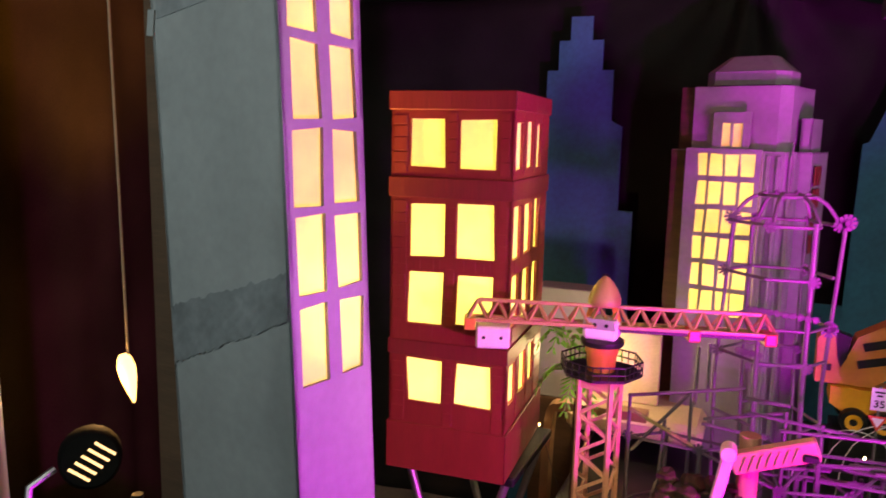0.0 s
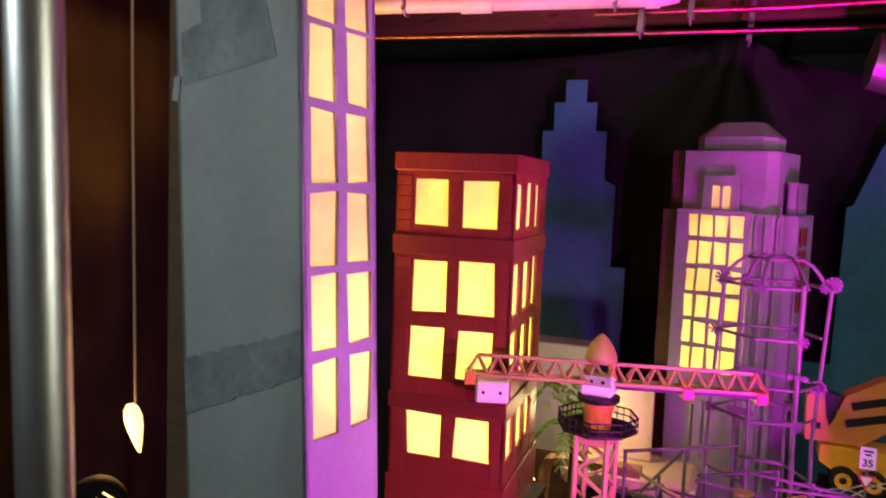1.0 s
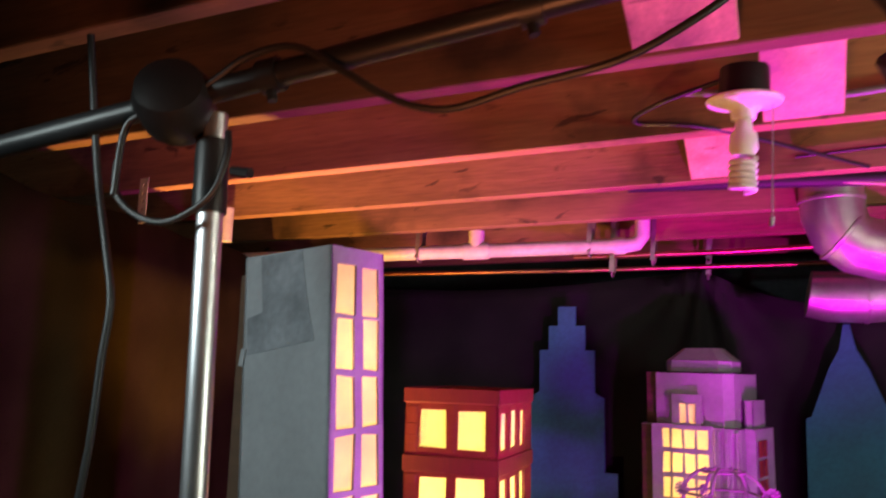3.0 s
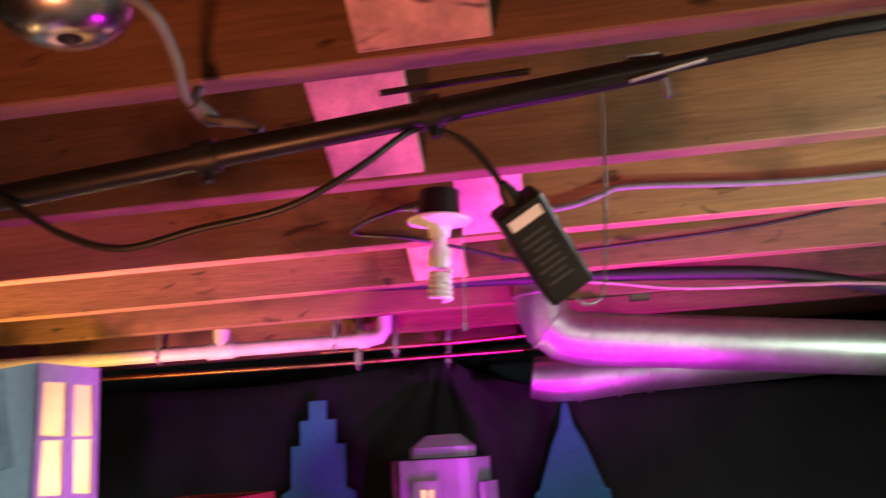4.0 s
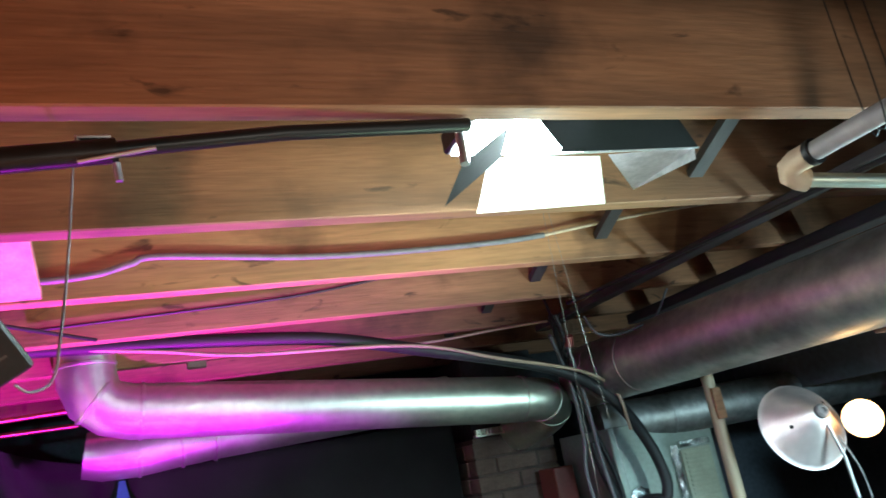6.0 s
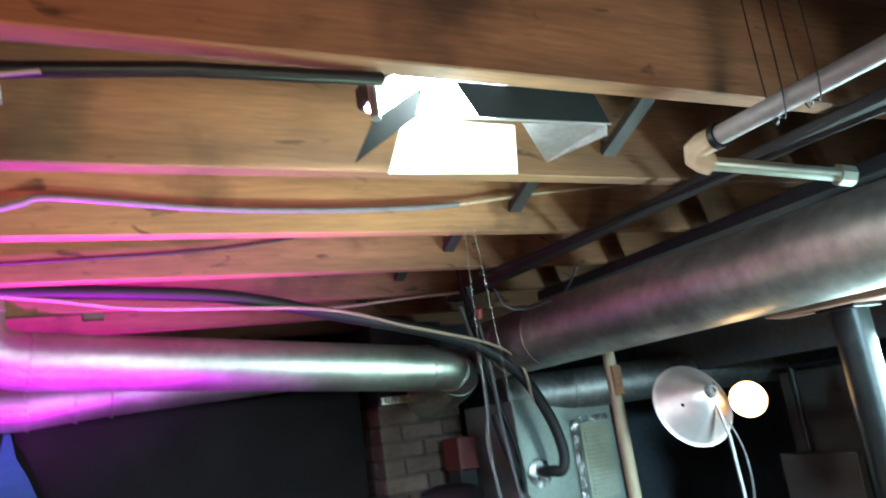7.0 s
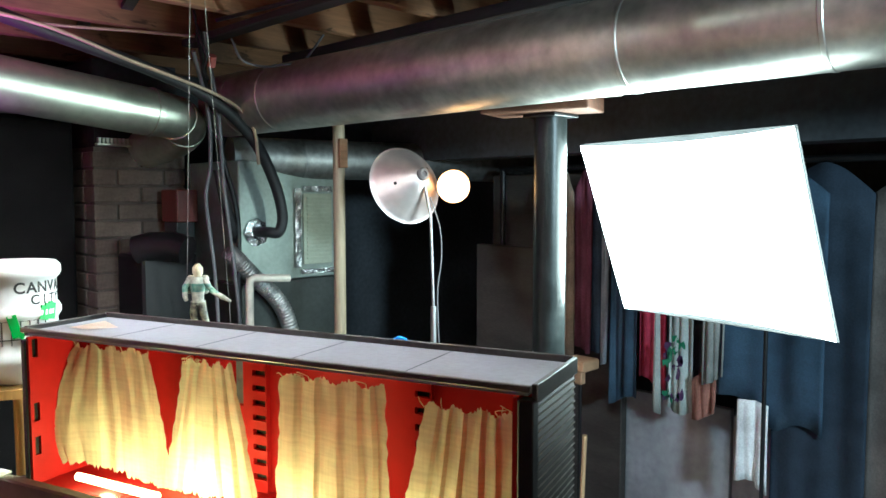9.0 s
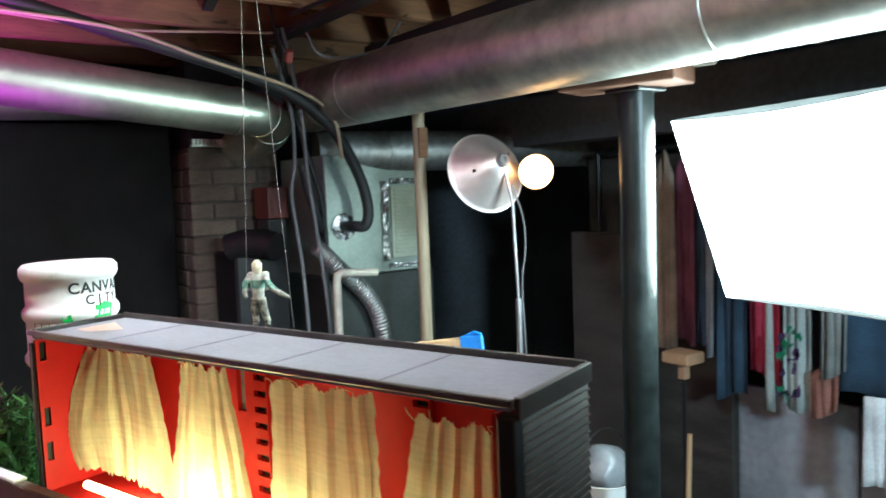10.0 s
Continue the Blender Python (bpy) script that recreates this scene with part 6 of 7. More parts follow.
lampholder(pose(0.168, 0.918, 2.040, 4, 3, 0), "white porcelain lampholder with an unlit spiral bulb", True)
t = bowl = thing("work_light", pose(-0.075, 0.115, 2.040, 8, -6, 0), "shiny spun metal work light clipped under the joists", "work light")
SHINY = mat("spun_metal", (0.70, 0.66, 0.62), 0.22, metal=1.0, vary=0.12, scale=8, fine=50, bump=0.04)
b = B()
lathe(b, [(0.010, -0.034), (0.030, -0.033), (0.052, -0.022), (0.068, 0.0), (0.074, 0.018), (0.070, 0.020), (0.05, -0.012), (0.02, -0.026)], 32)
part("bowl", b, SHINY, bowl, smooth=50)
b = B()
lathe(b, [(0.008, -0.036), (0.012, -0.034), (0.012, -0.030)], 14)
part("hub", b, BLACKPLASTIC, bowl, smooth=40)
b = B()
lathe(b, [(0.030, 0.02), (0.034, 0.03), (0.030, 0.05)], 16, pose(-0.03, -0.01, 0))
part("socket", b, BLACKPLASTIC, bowl, smooth=40)
b = B()
tube(b, [(-0.015, 0.12, 2.05), (0.005, 0.14, 2.03), (-0.005, 0.20, 2.02), (-0.02, 0.25, 2.005), (-0.015, 0.28, 2.0)], 0.006, 8, 5)
tube(b, [(-0.018, 0.265, 2.003), (-0.008, 0.30, 1.995)], 0.010, 10)
tagged(finish(b, "lamp_cable", GREYCABLE, smooth=60), "grey cable and plug hanging from the work light", "cable")
b = B()
tube(b, [(-0.05, 0.37, 2.10), (-0.045, 0.33, 2.05), (-0.03, 0.30, 2.01), (0.0, 0.28, 1.985), (0.035, 0.275, 1.975), (0.06, 0.275, 1.962)], 0.0065, 8, 5)
tagged(finish(b, "lamp_cable", GREYCABLE, smooth=60), "grey cable curving from the joist to the crossbar", "cable")

# warm bulb on a cord, and the vented lamp, beside the grey tower
t = hang = thing("hanging_bulb", pose(-1.003, 0.960, 1.005), "bare lit warm bulb hanging on a thin cord", "bulb lamp")
b = B()
lathe(b, [(0.002, -0.042), (0.008, -0.022), (0.0135, 0.002), (0.0155, 0.022), (0.012, 0.038), (0.007, 0.046)], 18, pose(0, 0, 0, 0, -14, 0))
part("bulb", b, glow("lit_hanging_bulb", (1.0, 0.56, 0.17), 5.0), hang, "glowing warm bulb", smooth=60)
b = B()
tube(b, [(0, 0, 0.046), (-0.004, 0, 0.3), (-0.010, 0.0, 0.7), (-0.012, 0, 1.29)], 0.0022, 6, 4)
part("cord", b, TANCABLE, hang)
vy = Vector((-0.956, 0.83, 0.928))
vent = thing("vented_lamp", look(vy, (0.0, 0.0, 1.20)), "dark vented lamp head with glowing slots", "lamp")
b = B()
lathe(b, [(0.010, -0.062), (0.040, -0.060), (0.045, -0.052), (0.047, -0.01), (0.040, 0.02), (0.02, 0.03)], 22)
part("head", b, mat("sooty_black_metal", (0.004, 0.004, 0.004), 0.85, vary=0.3, bump=0.1, spec=0.1), vent, smooth=40)
SLOT = glow("lamp_slot_glow", (1.0, 0.60, 0.28), 2.2)
for k in range(5):
    b = B()
    c = Vector((-0.020 + k * 0.0095, 0.016 - k * 0.0085, -0.0625))
    beam(b, c + Vector((-0.015, -0.012, 0)), c + Vector((0.013, 0.010, 0)), 0.0036, 0.002, up=(0, 0, 1))
    part("slot", b, SLOT, vent, "glowing vent slot")
b = B()
tube(b, [(0.05, -0.01, -0.03), (0.085, -0.03, -0.04), (0.09, -0.08, -0.04)], 0.006, 8)
part("arm", b, STEEL, vent, smooth=40)
b = B()
tube(b, [(-0.86, 0.83, 0.0), (-0.86, 0.83, 0.88)], 0.009, 10)
tagged(finish(b, "lamp_stand", BLACKMETAL, smooth=40), "thin black stand of the vented lamp", "stand")

# ---- water jug tower and the figure ----
t = jug = thing("water_jug", pose(1.015, 0.885, 1.176), "white plastic bottle made into a water tower, hand lettered", "water jug")
b = B()
lathe(b, [(0.030, 0.0), (0.042, 0.008), (0.062, 0.024), (0.074, 0.040), (0.078, 0.047), (0.078, 0.056), (0.074, 0.061), (0.0725, 0.066), (0.0725, 0.114), (0.076, 0.119), (0.0782, 0.124), (0.0782, 0.132), (0.075, 0.138), (0.0715, 0.142), (0.0715, 0.182), (0.076, 0.187), (0.079, 0.194), (0.0785, 0.206), (0.072, 0.213), (0.03, 0.2145)], 40)
part("bottle", b, WHITEPL, jug, smooth=50)
INK = mat("black_marker", (0.02, 0.02, 0.02), 0.6, vary=0.1, bump=0.0)
GREENINK = mat("green_paint", (0.03, 0.42, 0.06), 0.5, vary=0.2, scale=30, bump=0.1)


def round_words(text, size, r, a0, z, material, step):
    """Letters laid one by one round the bottle."""
    for k, ch in enumerate(text):
        a = a0 + k * step
        o = words(ch, size, material, jug, Matrix.Translation((r * math.cos(a), r * math.sin(a), z)) @ pose(0, 0, 0, 90, 0, math.degrees(a) + 90))


round_words("CANVAS", 0.026, 0.0717, radians(-95), 0.171, INK, 0.27)
round_words("CITY", 0.023, 0.0717, radians(-75), 0.150, INK, 0.25)
for k, (a, z0, z1, w) in enumerate(((-106, 0.128, 0.090, 0.015), (-98, 0.090, 0.098, 0.013), (-70, 0.116, 0.140, 0.009), (-64, 0.114, 0.143, 0.009), (-58, 0.115, 0.145, 0.009), (-52, 0.114, 0.142, 0.009))):
    b = B()
    ra, rb2 = radians(a), radians(a + (7 if k == 0 else 4))
    beam(b, (0.0765 * math.cos(ra), 0.0765 * math.sin(ra), z0), (0.0765 * math.cos(rb2), 0.0765 * math.sin(rb2), z1), 0.003, w, up=(math.cos(ra + 1.57), math.sin(ra + 1.57), 0))
    part("paint_stroke", b, GREENINK, jug, "bright green paint stroke")
for k in range(9):
    a = radians(-150 + k * 11)
    b = B()
    tube(b, [(0.0735 * math.cos(a), 0.0735 * math.sin(a), 0.076), (0.0735 * math.cos(a), 0.0735 * math.sin(a), 0.118)], 0.0009, 5)
    part("railing_line", b, INK, jug)
for z in (0.086, 0.117):
    b = B()
    tube(b, [(0.0738 * math.cos(radians(a)), 0.0738 * math.sin(radians(a)), z) for a in range(-150, -50, 8)], 0.0009, 5)
    part("railing_line", b, INK, jug)
BAMBOO = mat("yellow_bamboo", (0.58, 0.34, 0.10), 0.4, vary=0.25, scale=6, fine=40, grain=(8, 8, 0.5), bump=0.1)
t = legs = thing("bamboo_stand", pose(1.015, 0.885, 0.880), "stand of yellow bamboo legs under the water jug", "stand")
for k in range(5):
    a = radians(-150 + 72 * k)
    b = B()
    tube(b, [(0.058 * math.cos(a), 0.058 * math.sin(a), 0.0), (0.056 * math.cos(a), 0.056 * math.sin(a), 0.20), (0.05 * math.cos(a), 0.05 * math.sin(a), 0.292)], 0.013, 12)
    part("leg", b, BAMBOO, legs, smooth=40)
b = B()
lathe(b, [(0.066, 0.280), (0.066, 0.2955), (0.02, 0.2955)], 20)
part("top_ring", b, BAMBOO, legs, smooth=40)
b = B()
tube(b, [(0, 0, 0), (0, 0, 0.05), (0.004, 0, 0.085), (0.0, 0, 0.105), (0, 0, 0.115), (0, 0, 0.13), (0, 0, 0.145)], [0.020, 0.016, 0.022, 0.016, 0.009, 0.014, 0.004], 10, 0)
tagged(finish(b, "toy_figure", mat("blue_toy", (0.10, 0.22, 0.60), 0.45, vary=0.3, scale=30, fine=120, bump=0.2), smooth=50, place=pose(1.035, 0.800, 1.025)), "small glossy blue and white toy figure", "figure")
b = B()
box(b, 0.985, 0.765, 0.880, 1.075, 0.835, 1.024, 0.004)
tagged(finish(b, "figure_plinth", BROWNCARD), "plain brown block under the toy figure", "plinth")

# hanging action figure: one plain form
b = B()


def limb(pts, rs):
    tube(b, pts, rs, 9, 0)


limb([(0, 0, 0.0), (0, 0, 0.022), (0, 0, 0.045), (0, 0, 0.058)], [0.011, 0.013, 0.016, 0.008])
limb([(0.001, -0.002, 0.055), (0.001, -0.003, 0.064), (0.001, -0.003, 0.076), (0.001, -0.002, 0.084)], [0.006, 0.0105, 0.0105, 0.004])
limb([(-0.015, 0, 0.050), (-0.025, -0.004, 0.036), (-0.024, -0.010, 0.018), (-0.020, -0.016, 0.010)], [0.007, 0.006, 0.0055, 0.004])
limb([(0.015, 0, 0.050), (0.024, -0.008, 0.036), (0.036, -0.016, 0.026), (0.044, -0.02, 0.022)], [0.007, 0.006, 0.0055, 0.004])
limb([(-0.006, 0, 0.006), (-0.009, -0.002, -0.018), (-0.008, 0.004, -0.042), (-0.009, -0.004, -0.050)], [0.009, 0.008, 0.0065, 0.006])
limb([(0.006, 0, 0.006), (0.011, -0.004, -0.018), (0.016, 0.002, -0.042), (0.017, -0.006, -0.050)], [0.009, 0.008, 0.0065, 0.006])
limb([(0.030, -0.024, 0.030), (0.052, -0.026, 0.018), (0.070, -0.026, 0.008)], [0.004, 0.006, 0.0025])
box(b, -0.024, 0.004, 0.020, 0.020, 0.020, 0.058, 0.004)
FIG = mat("painted_figure_plastic", (0.05, 0.09, 0.09), 0.45, vary=0.9, scale=95, fine=160, bump=0.3, color2=(0.55, 0.55, 0.40))
nt = FIG.node_tree
co, sx, rz, mx = nt.nodes.new("ShaderNodeTexCoord"), nt.nodes.new("ShaderNodeSeparateXYZ"), nt.nodes.new("ShaderNodeMapRange"), nt.nodes.new("ShaderNodeValToRGB")
rz.inputs["From Min"].default_value, rz.inputs["From Max"].default_value = -0.055, 0.085
mx.color_ramp.interpolation = "CONSTANT"
stops = mx.color_ramp.elements
stops[0].color, stops[1].position, stops[1].color = (0.015, 0.016, 0.018, 1), 0.42, (0.34, 0.34, 0.33, 1)
for where, col in ((0.10, (0.20, 0.19, 0.15, 1)), (0.17, (0.02, 0.02, 0.022, 1)), (0.58, (0.02, 0.22, 0.19, 1)), (0.70, (0.42, 0.42, 0.40, 1)), (0.80, (0.66, 0.62, 0.44, 1))):
    e = stops.new(where)
    e.color = col
blend = nt.nodes.new("ShaderNodeMix")
blend.data_type, blend.blend_type = "RGBA", "MIX"
blend.inputs["Factor"].default_value = 0.55
base = nt.nodes["Principled BSDF"].inputs["Base Color"]
nt.links.new(base.links[0].from_socket, blend.inputs["A"])
nt.links.new(co.outputs["Object"], sx.inputs["Vector"])
nt.links.new(sx.outputs["Z"], rz.inputs["Value"])
nt.links.new(rz.outputs["Result"], mx.inputs["Fac"])
nt.links.new(mx.outputs["Color"], blend.inputs["B"])
nt.links.new(blend.outputs["Result"], base)
fig_yaw = -38
o = finish(b, "hanging_figure", FIG, smooth=50, place=pose(1.356, 0.874, 1.281, 0, 0, fig_yaw))
tagged(o, "grey and white action figure hanging on threads", "figure")
for p, q in (((1.335, 0.878, 1.33), (1.395, 0.93, 2.30)), ((1.425, 0.865, 1.22), (1.372, 0.90, 2.30))):
    b = B()
    tube(b, [p, q], 0.0005, 4)
    tagged(finish(b, "thread", GREYCABLE), "thin white thread from the joists to the figure", "thread", "threads")

# plants in front of the board
GREEN = mat("fresh_green_leaf", (0.27, 0.60, 0.09), 0.45, vary=0.35, scale=20, fine=60, bump=0.08, island=0.4)

SPRIG = mat("feathery_green_sprig", (0.12, 0.30, 0.07), 0.45, vary=0.35, scale=20, fine=60, bump=0.08, island=0.4)


def bush(name, label, place, n, height, spread, leaf, seed, material=GREEN, spiky=False):
    t = thing(name, place, label, "plant")
    r = random.Random(seed)
    for k in range(n):
        a, s = r.uniform(0, 6.28), r.uniform(0.2, 1.0)
        top = Vector((math.cos(a) * spread * s, math.sin(a) * spread * s, height * r.uniform(0.65, 1.0)))
        pts = smooth_path([(0.3 * top.x * 0.3, 0.3 * top.y * 0.3, 0), (top.x * 0.5, top.y * 0.5, top.z * 0.55), top], 4)
        b = B()
        tube(b, pts, 0.0016, 5)
        stem = part("stem", b, LEAF, t)
        b = B()
        for p in pts[2:]:
            for _ in range(5 if spiky else 3):
                d = Vector((r.uniform(-1, 1), r.uniform(-1, 1), r.uniform(-0.1, 0.9))).normalized()
                w = d.cross(Vector((r.uniform(-1, 1), r.uniform(-1, 1), 1))).normalized()
                L = leaf * r.uniform(0.7, 1.25)
                wd = L * (0.09 if spiky else 0.34)
                nrm = d.cross(w)
                q = [p, p + d * L * 0.35 + w * wd, p + d * L * 0.75 + w * wd * 0.7, p + d * L - nrm * 0.004, p + d * L * 0.75 - w * wd * 0.7, p + d * L * 0.35 - w * wd]
                b.faces.new([b.verts.new(v) for v in q])
        part("leaves", b, material, stem, "bright green leaves", smooth=60)
    return t


bush("leafy_plant", "bushy bright green plastic plant with rounded leaves", pose(0.835, 1.01, 0.880), 16, 0.325, 0.065, 0.028, 5)
bush("leafy_plant", "second bushy green plastic plant with a red tip", pose(0.735, 0.98, 0.880), 14, 0.25, 0.06, 0.026, 8)
bush("grassy_plant", "spiky dark green plastic grass tuft", pose(0.945, 1.04, 0.880), 12, 0.25, 0.05, 0.035, 11, SPRIG, True)
bush("grassy_plant", "small spiky green plastic sprig", pose(0.895, 1.08, 0.880), 9, 0.22, 0.045, 0.03, 14, SPRIG, True)
# pink blossoms beside the plants
PINKPETAL = mat("pink_petal", (0.75, 0.05, 0.25), 0.5, vary=0.25, scale=40, fine=120, bump=0.05)
for fx, fy, fz, seed in ((0.725, 0.945, 1.125, 1), (0.735, 0.955, 1.098, 2), (0.716, 0.96, 1.085, 3)):
    t = thing("toy_flower", pose(fx, fy, 0.880), "bright pink plastic flower on a thin stem", "flower", "pink flowers")
    b = B()
    tube(b, [(0, 0, 0), (0.003, 0.002, (fz - 0.88) * 0.6), (0, 0, fz - 0.88)], 0.0016, 6, 4)
    part("stem", b, LEAF, t, smooth=40)
    for k in range(7):
        b = B()
        m = pose(0, 0, fz - 0.88, 0, 0, 51.4 * k + 17 * seed) @ pose(0, 0, 0, 0, -38 - 9 * (k % 3), 0)
        rim = [(0, 0, 0), (0.007, 0.006, 0.001), (0.015, 0.007, 0.003), (0.020, 0.0, 0.005), (0.015, -0.007, 0.003), (0.007, -0.006, 0.001)]
        b.faces.new([b.verts.new(m @ Vector(q)) for q in rim])
        bmesh.ops.solidify(b, geom=b.faces[:], thickness=0.0006)
        part("petal", b, PINKPETAL, t, smooth=50)
b = B()
bmesh.ops.create_icosphere(b, subdivisions=2, radius=0.016)
for v in b.verts:
    v.co *= 1 + 0.15 * math.sin(v.co.x * 400 + v.co.z * 300)
tagged(finish(b, "red_bud", REDTOY, smooth=60, place=pose(0.752, 0.955, 1.10)), "red plastic bud among the green leaves", "bud")

# batten with blue tape behind the house
TAPE = mat("blue_masking_tape", (0.03, 0.20, 0.62), 0.6, vary=0.15, scale=30, bump=0.15)
t = thing("wooden_batten", pose(1.89, 0.83, 0), "pale wooden batten on end blocks, its tip wrapped in blue tape", "batten")
b = B()
beam(b, (-0.11, 0.11, 1.098), (0.0, 0.0, 1.113), 0.022, 0.050, bevel=0.002)
part("bar", b, PINE, t)
b = B()
beam(b, (-0.036, 0.036, 1.1095), (0.003, -0.003, 1.1135), 0.0245, 0.0535, bevel=0.003)
tube(b, [(-0.030, 0.028, 1.135), (-0.012, 0.014, 1.146), (0.0, 0.0, 1.140)], 0.005, 6)
part("tape", b, TAPE, t, "torn blue masking tape")
b = B()
box(b, -0.11, 0.08, 0, -0.05, 0.14, 1.072, 0.003)
part("upright", b, PINE, t)

# ---- chimney of bricks ----
CX0, CX1, CY0, CY1 = 1.745, 2.13, 2.515, 2.90
t = chim = thing("chimney", pose(CX0, CY0, 0), "old tan brick chimney stack beside the curtain", "chimney")
b = B()
box(b, 0.008, 0.008, 0, CX1 - CX0 - 0.008, CY1 - CY0, 1.700)
part("core", b, MORTAR, chim)
# upper shaft coloured dark to stand for the gloom above the bricks
b = B()
box(b, 0.02, 0.03, 1.701, CX1 - CX0 - 0.02, CY1 - CY0, 2.05, 0.003)
part("upper_shaft", b, DARKWALL, chim, "upper shaft, its shade put into a dark colour")
BRICK = mat("tan_brick", (0.25, 0.19, 0.145), 0.9, vary=0.3, scale=9, fine=80, bump=0.5, rand=0.35)
bm0 = B()
box(bm0, 0, 0, 0, 0.185, 0.09, 0.060, 0.003)
me_full = bpy.data.meshes.new("brick")
bm0.to_mesh(me_full)
bm0.free()
me_full.materials.append(BRICK)
bm0 = B()
box(bm0, 0, 0, 0, 0.088, 0.09, 0.060, 0.003)
me_half = bpy.data.meshes.new("brick")
bm0.to_mesh(me_half)
bm0.free()
me_half.materials.append(BRICK)
rc = random.Random(2)
for row in range(24):
    z = 0.07 * row + 0.010
    xs = [(0.0, me_full), (0.194, me_full)] if row % 2 else [(0.0, me_half), (0.097, me_full), (0.291, me_half)]
    for x, me in xs:
        o = new("brick", me)
        o.parent = chim
        o.matrix_local = pose(x, -0.001 + rc.uniform(-0.003, 0.003), z, 0, 0, rc.uniform(-0.6, 0.6))
    for y, me in ([(0.0, me_half), (0.10, me_full)] if row % 2 else [(0.09, me_full)]):
        o = new("brick", me)
        o.parent = chim
        o.matrix_local = pose(0.088, 0.012 + y, z, 0, 0, 90)
b = B()
for k in range(13):
    box(b, 1.762 + k * 0.0158, 2.497, 1.706, 1.774 + k * 0.0158, 2.512, 1.735, 0.0015)
box(b, 1.755, 2.490, 1.702, 1.972, 2.5135, 1.712, 0.002)
tagged(finish(b, "metal_strip", GALV), "bright toothed metal strip on the chimney catching magenta light", "metal strip")

# ---- furnace with plenum, filter slot and hoses ----
PLENUM = mat("grey_green_sheet_metal", (0.30, 0.34, 0.31), 0.45, metal=0.6, vary=0.2, scale=6, fine=60, bump=0.06)
DARKMET = mat("dark_furnace_metal", (0.05, 0.055, 0.052), 0.4, metal=0.4, vary=0.3, scale=6, fine=60, bump=0.06)
# darker metal for the water heater casing and the flue stub
HEATERMET = mat("dark_heater_metal", (0.016, 0.014, 0.016), 0.55, metal=0.2, vary=0.35, scale=6, fine=60, bump=0.1)
FILTER = mat("olive_grey_filter_panel", (0.30, 0.32, 0.25), 0.7, vary=0.15, scale=12, fine=90, bump=0.15)
FOIL = mat("crumpled_foil_tape", (0.85, 0.85, 0.85), 0.22, metal=1.0, vary=0.2, scale=60, fine=120, bump=1.0)
t = furn = thing("furnace", pose(2.10, 2.02, 0), "grey sheet-metal furnace plenum with a foil-taped filter slot", "furnace")
b = B()
box(b, 0, 0, 1.17, 0.46, 0.40, 1.640, 0.004)
part("plenum", b, PLENUM, furn)
b = B()
box(b, -0.02, -0.01, 0, 0.48, 0.42, 1.168, 0.004)
part("cabinet", b, DARKMET, furn)
b = B()
box(b, 0.285, -0.012, 1.225, 0.425, -0.002, 1.515, 0.002)
part("filter_frame", b, FILTER, furn)
for k in range(16):
    b = B()
    box(b, 0.300, -0.017, 1.245 + k * 0.0165, 0.412, -0.010, 1.255 + k * 0.0165, 0.001)
    part("louver", b, FILTER, furn)
rf = random.Random(6)
for x0, z0, x1, z1 in ((0.245, 1.215, 0.275, 1.535), (0.285, 1.522, 0.43, 1.545), (0.27, 1.185, 0.45, 1.205)):
    b = B()
    nx, nz = max(2, int((x1 - x0) / 0.012)), max(2, int((z1 - z0) / 0.012))
    g = [[b.verts.new((x0 + (x1 - x0) * i / nx, -0.006 - rf.uniform(0, 0.009), z0 + (z1 - z0) * j / nz)) for j in range(nz + 1)] for i in range(nx + 1)]
    for i in range(nx):
        for j in range(nz):
            b.faces.new((g[i][j], g[i + 1][j], g[i + 1][j + 1], g[i][j + 1]))
    bmesh.ops.solidify(b, geom=b.faces[:], thickness=0.001)
    part("foil_tape", b, FOIL, furn, "crumpled bright foil tape")
b = B()
lathe(b, [(0.020, 0.0), (0.045, 0.002), (0.050, 0.008), (0.032, 0.014), (0.026, 0.010)], 16, pose(0.07, -0.002, 1.365, 90, 0, 0))
for v in b.verts:
    v.co += Vector((rf.uniform(-1, 1), rf.uniform(-1, 0.2), rf.uniform(-1, 1))) * 0.006
part("foil_collar", b, FOIL, furn, "crumpled foil round the hose")

# black insulated hose sweeping down into the plenum, and the wires beside it
HOSE = mat("black_foam_insulation", (0.014, 0.014, 0.015), 0.6, vary=0.3, scale=20, fine=120, bump=0.25)
b = B()
tube(b, [(-0.2, 1.80, 2.13), (0.45, 1.80, 2.10), (0.78, 1.80, 2.080), (1.05, 1.80, 2.052), (1.36, 1.81, 1.982), (1.72, 1.84, 1.902), (1.93, 1.86, 1.827), (2.08, 1.88, 1.715), (2.180, 1.90, 1.564), (2.222, 1.91, 1.435), (2.212, 1.92, 1.368), (2.185, 1.95, 1.366), (2.165, 2.03, 1.366)], 0.024 * 0.88, 12, 5)
tagged(finish(b, "insulated_hose", HOSE, smooth=60), "thick black foam-insulated pipe bending down to the furnace", "hose")
b = B()
tube(b, [(1.98, 1.95, 1.60), (2.00, 1.95, 1.50), (2.03, 1.96, 1.42), (2.06, 1.98, 1.36), (2.10, 2.04, 1.34)], 0.018, 10, 5)
tagged(finish(b, "insulated_hose", HOSE, smooth=60), "short black foam-insulated pipe at the furnace", "hose")
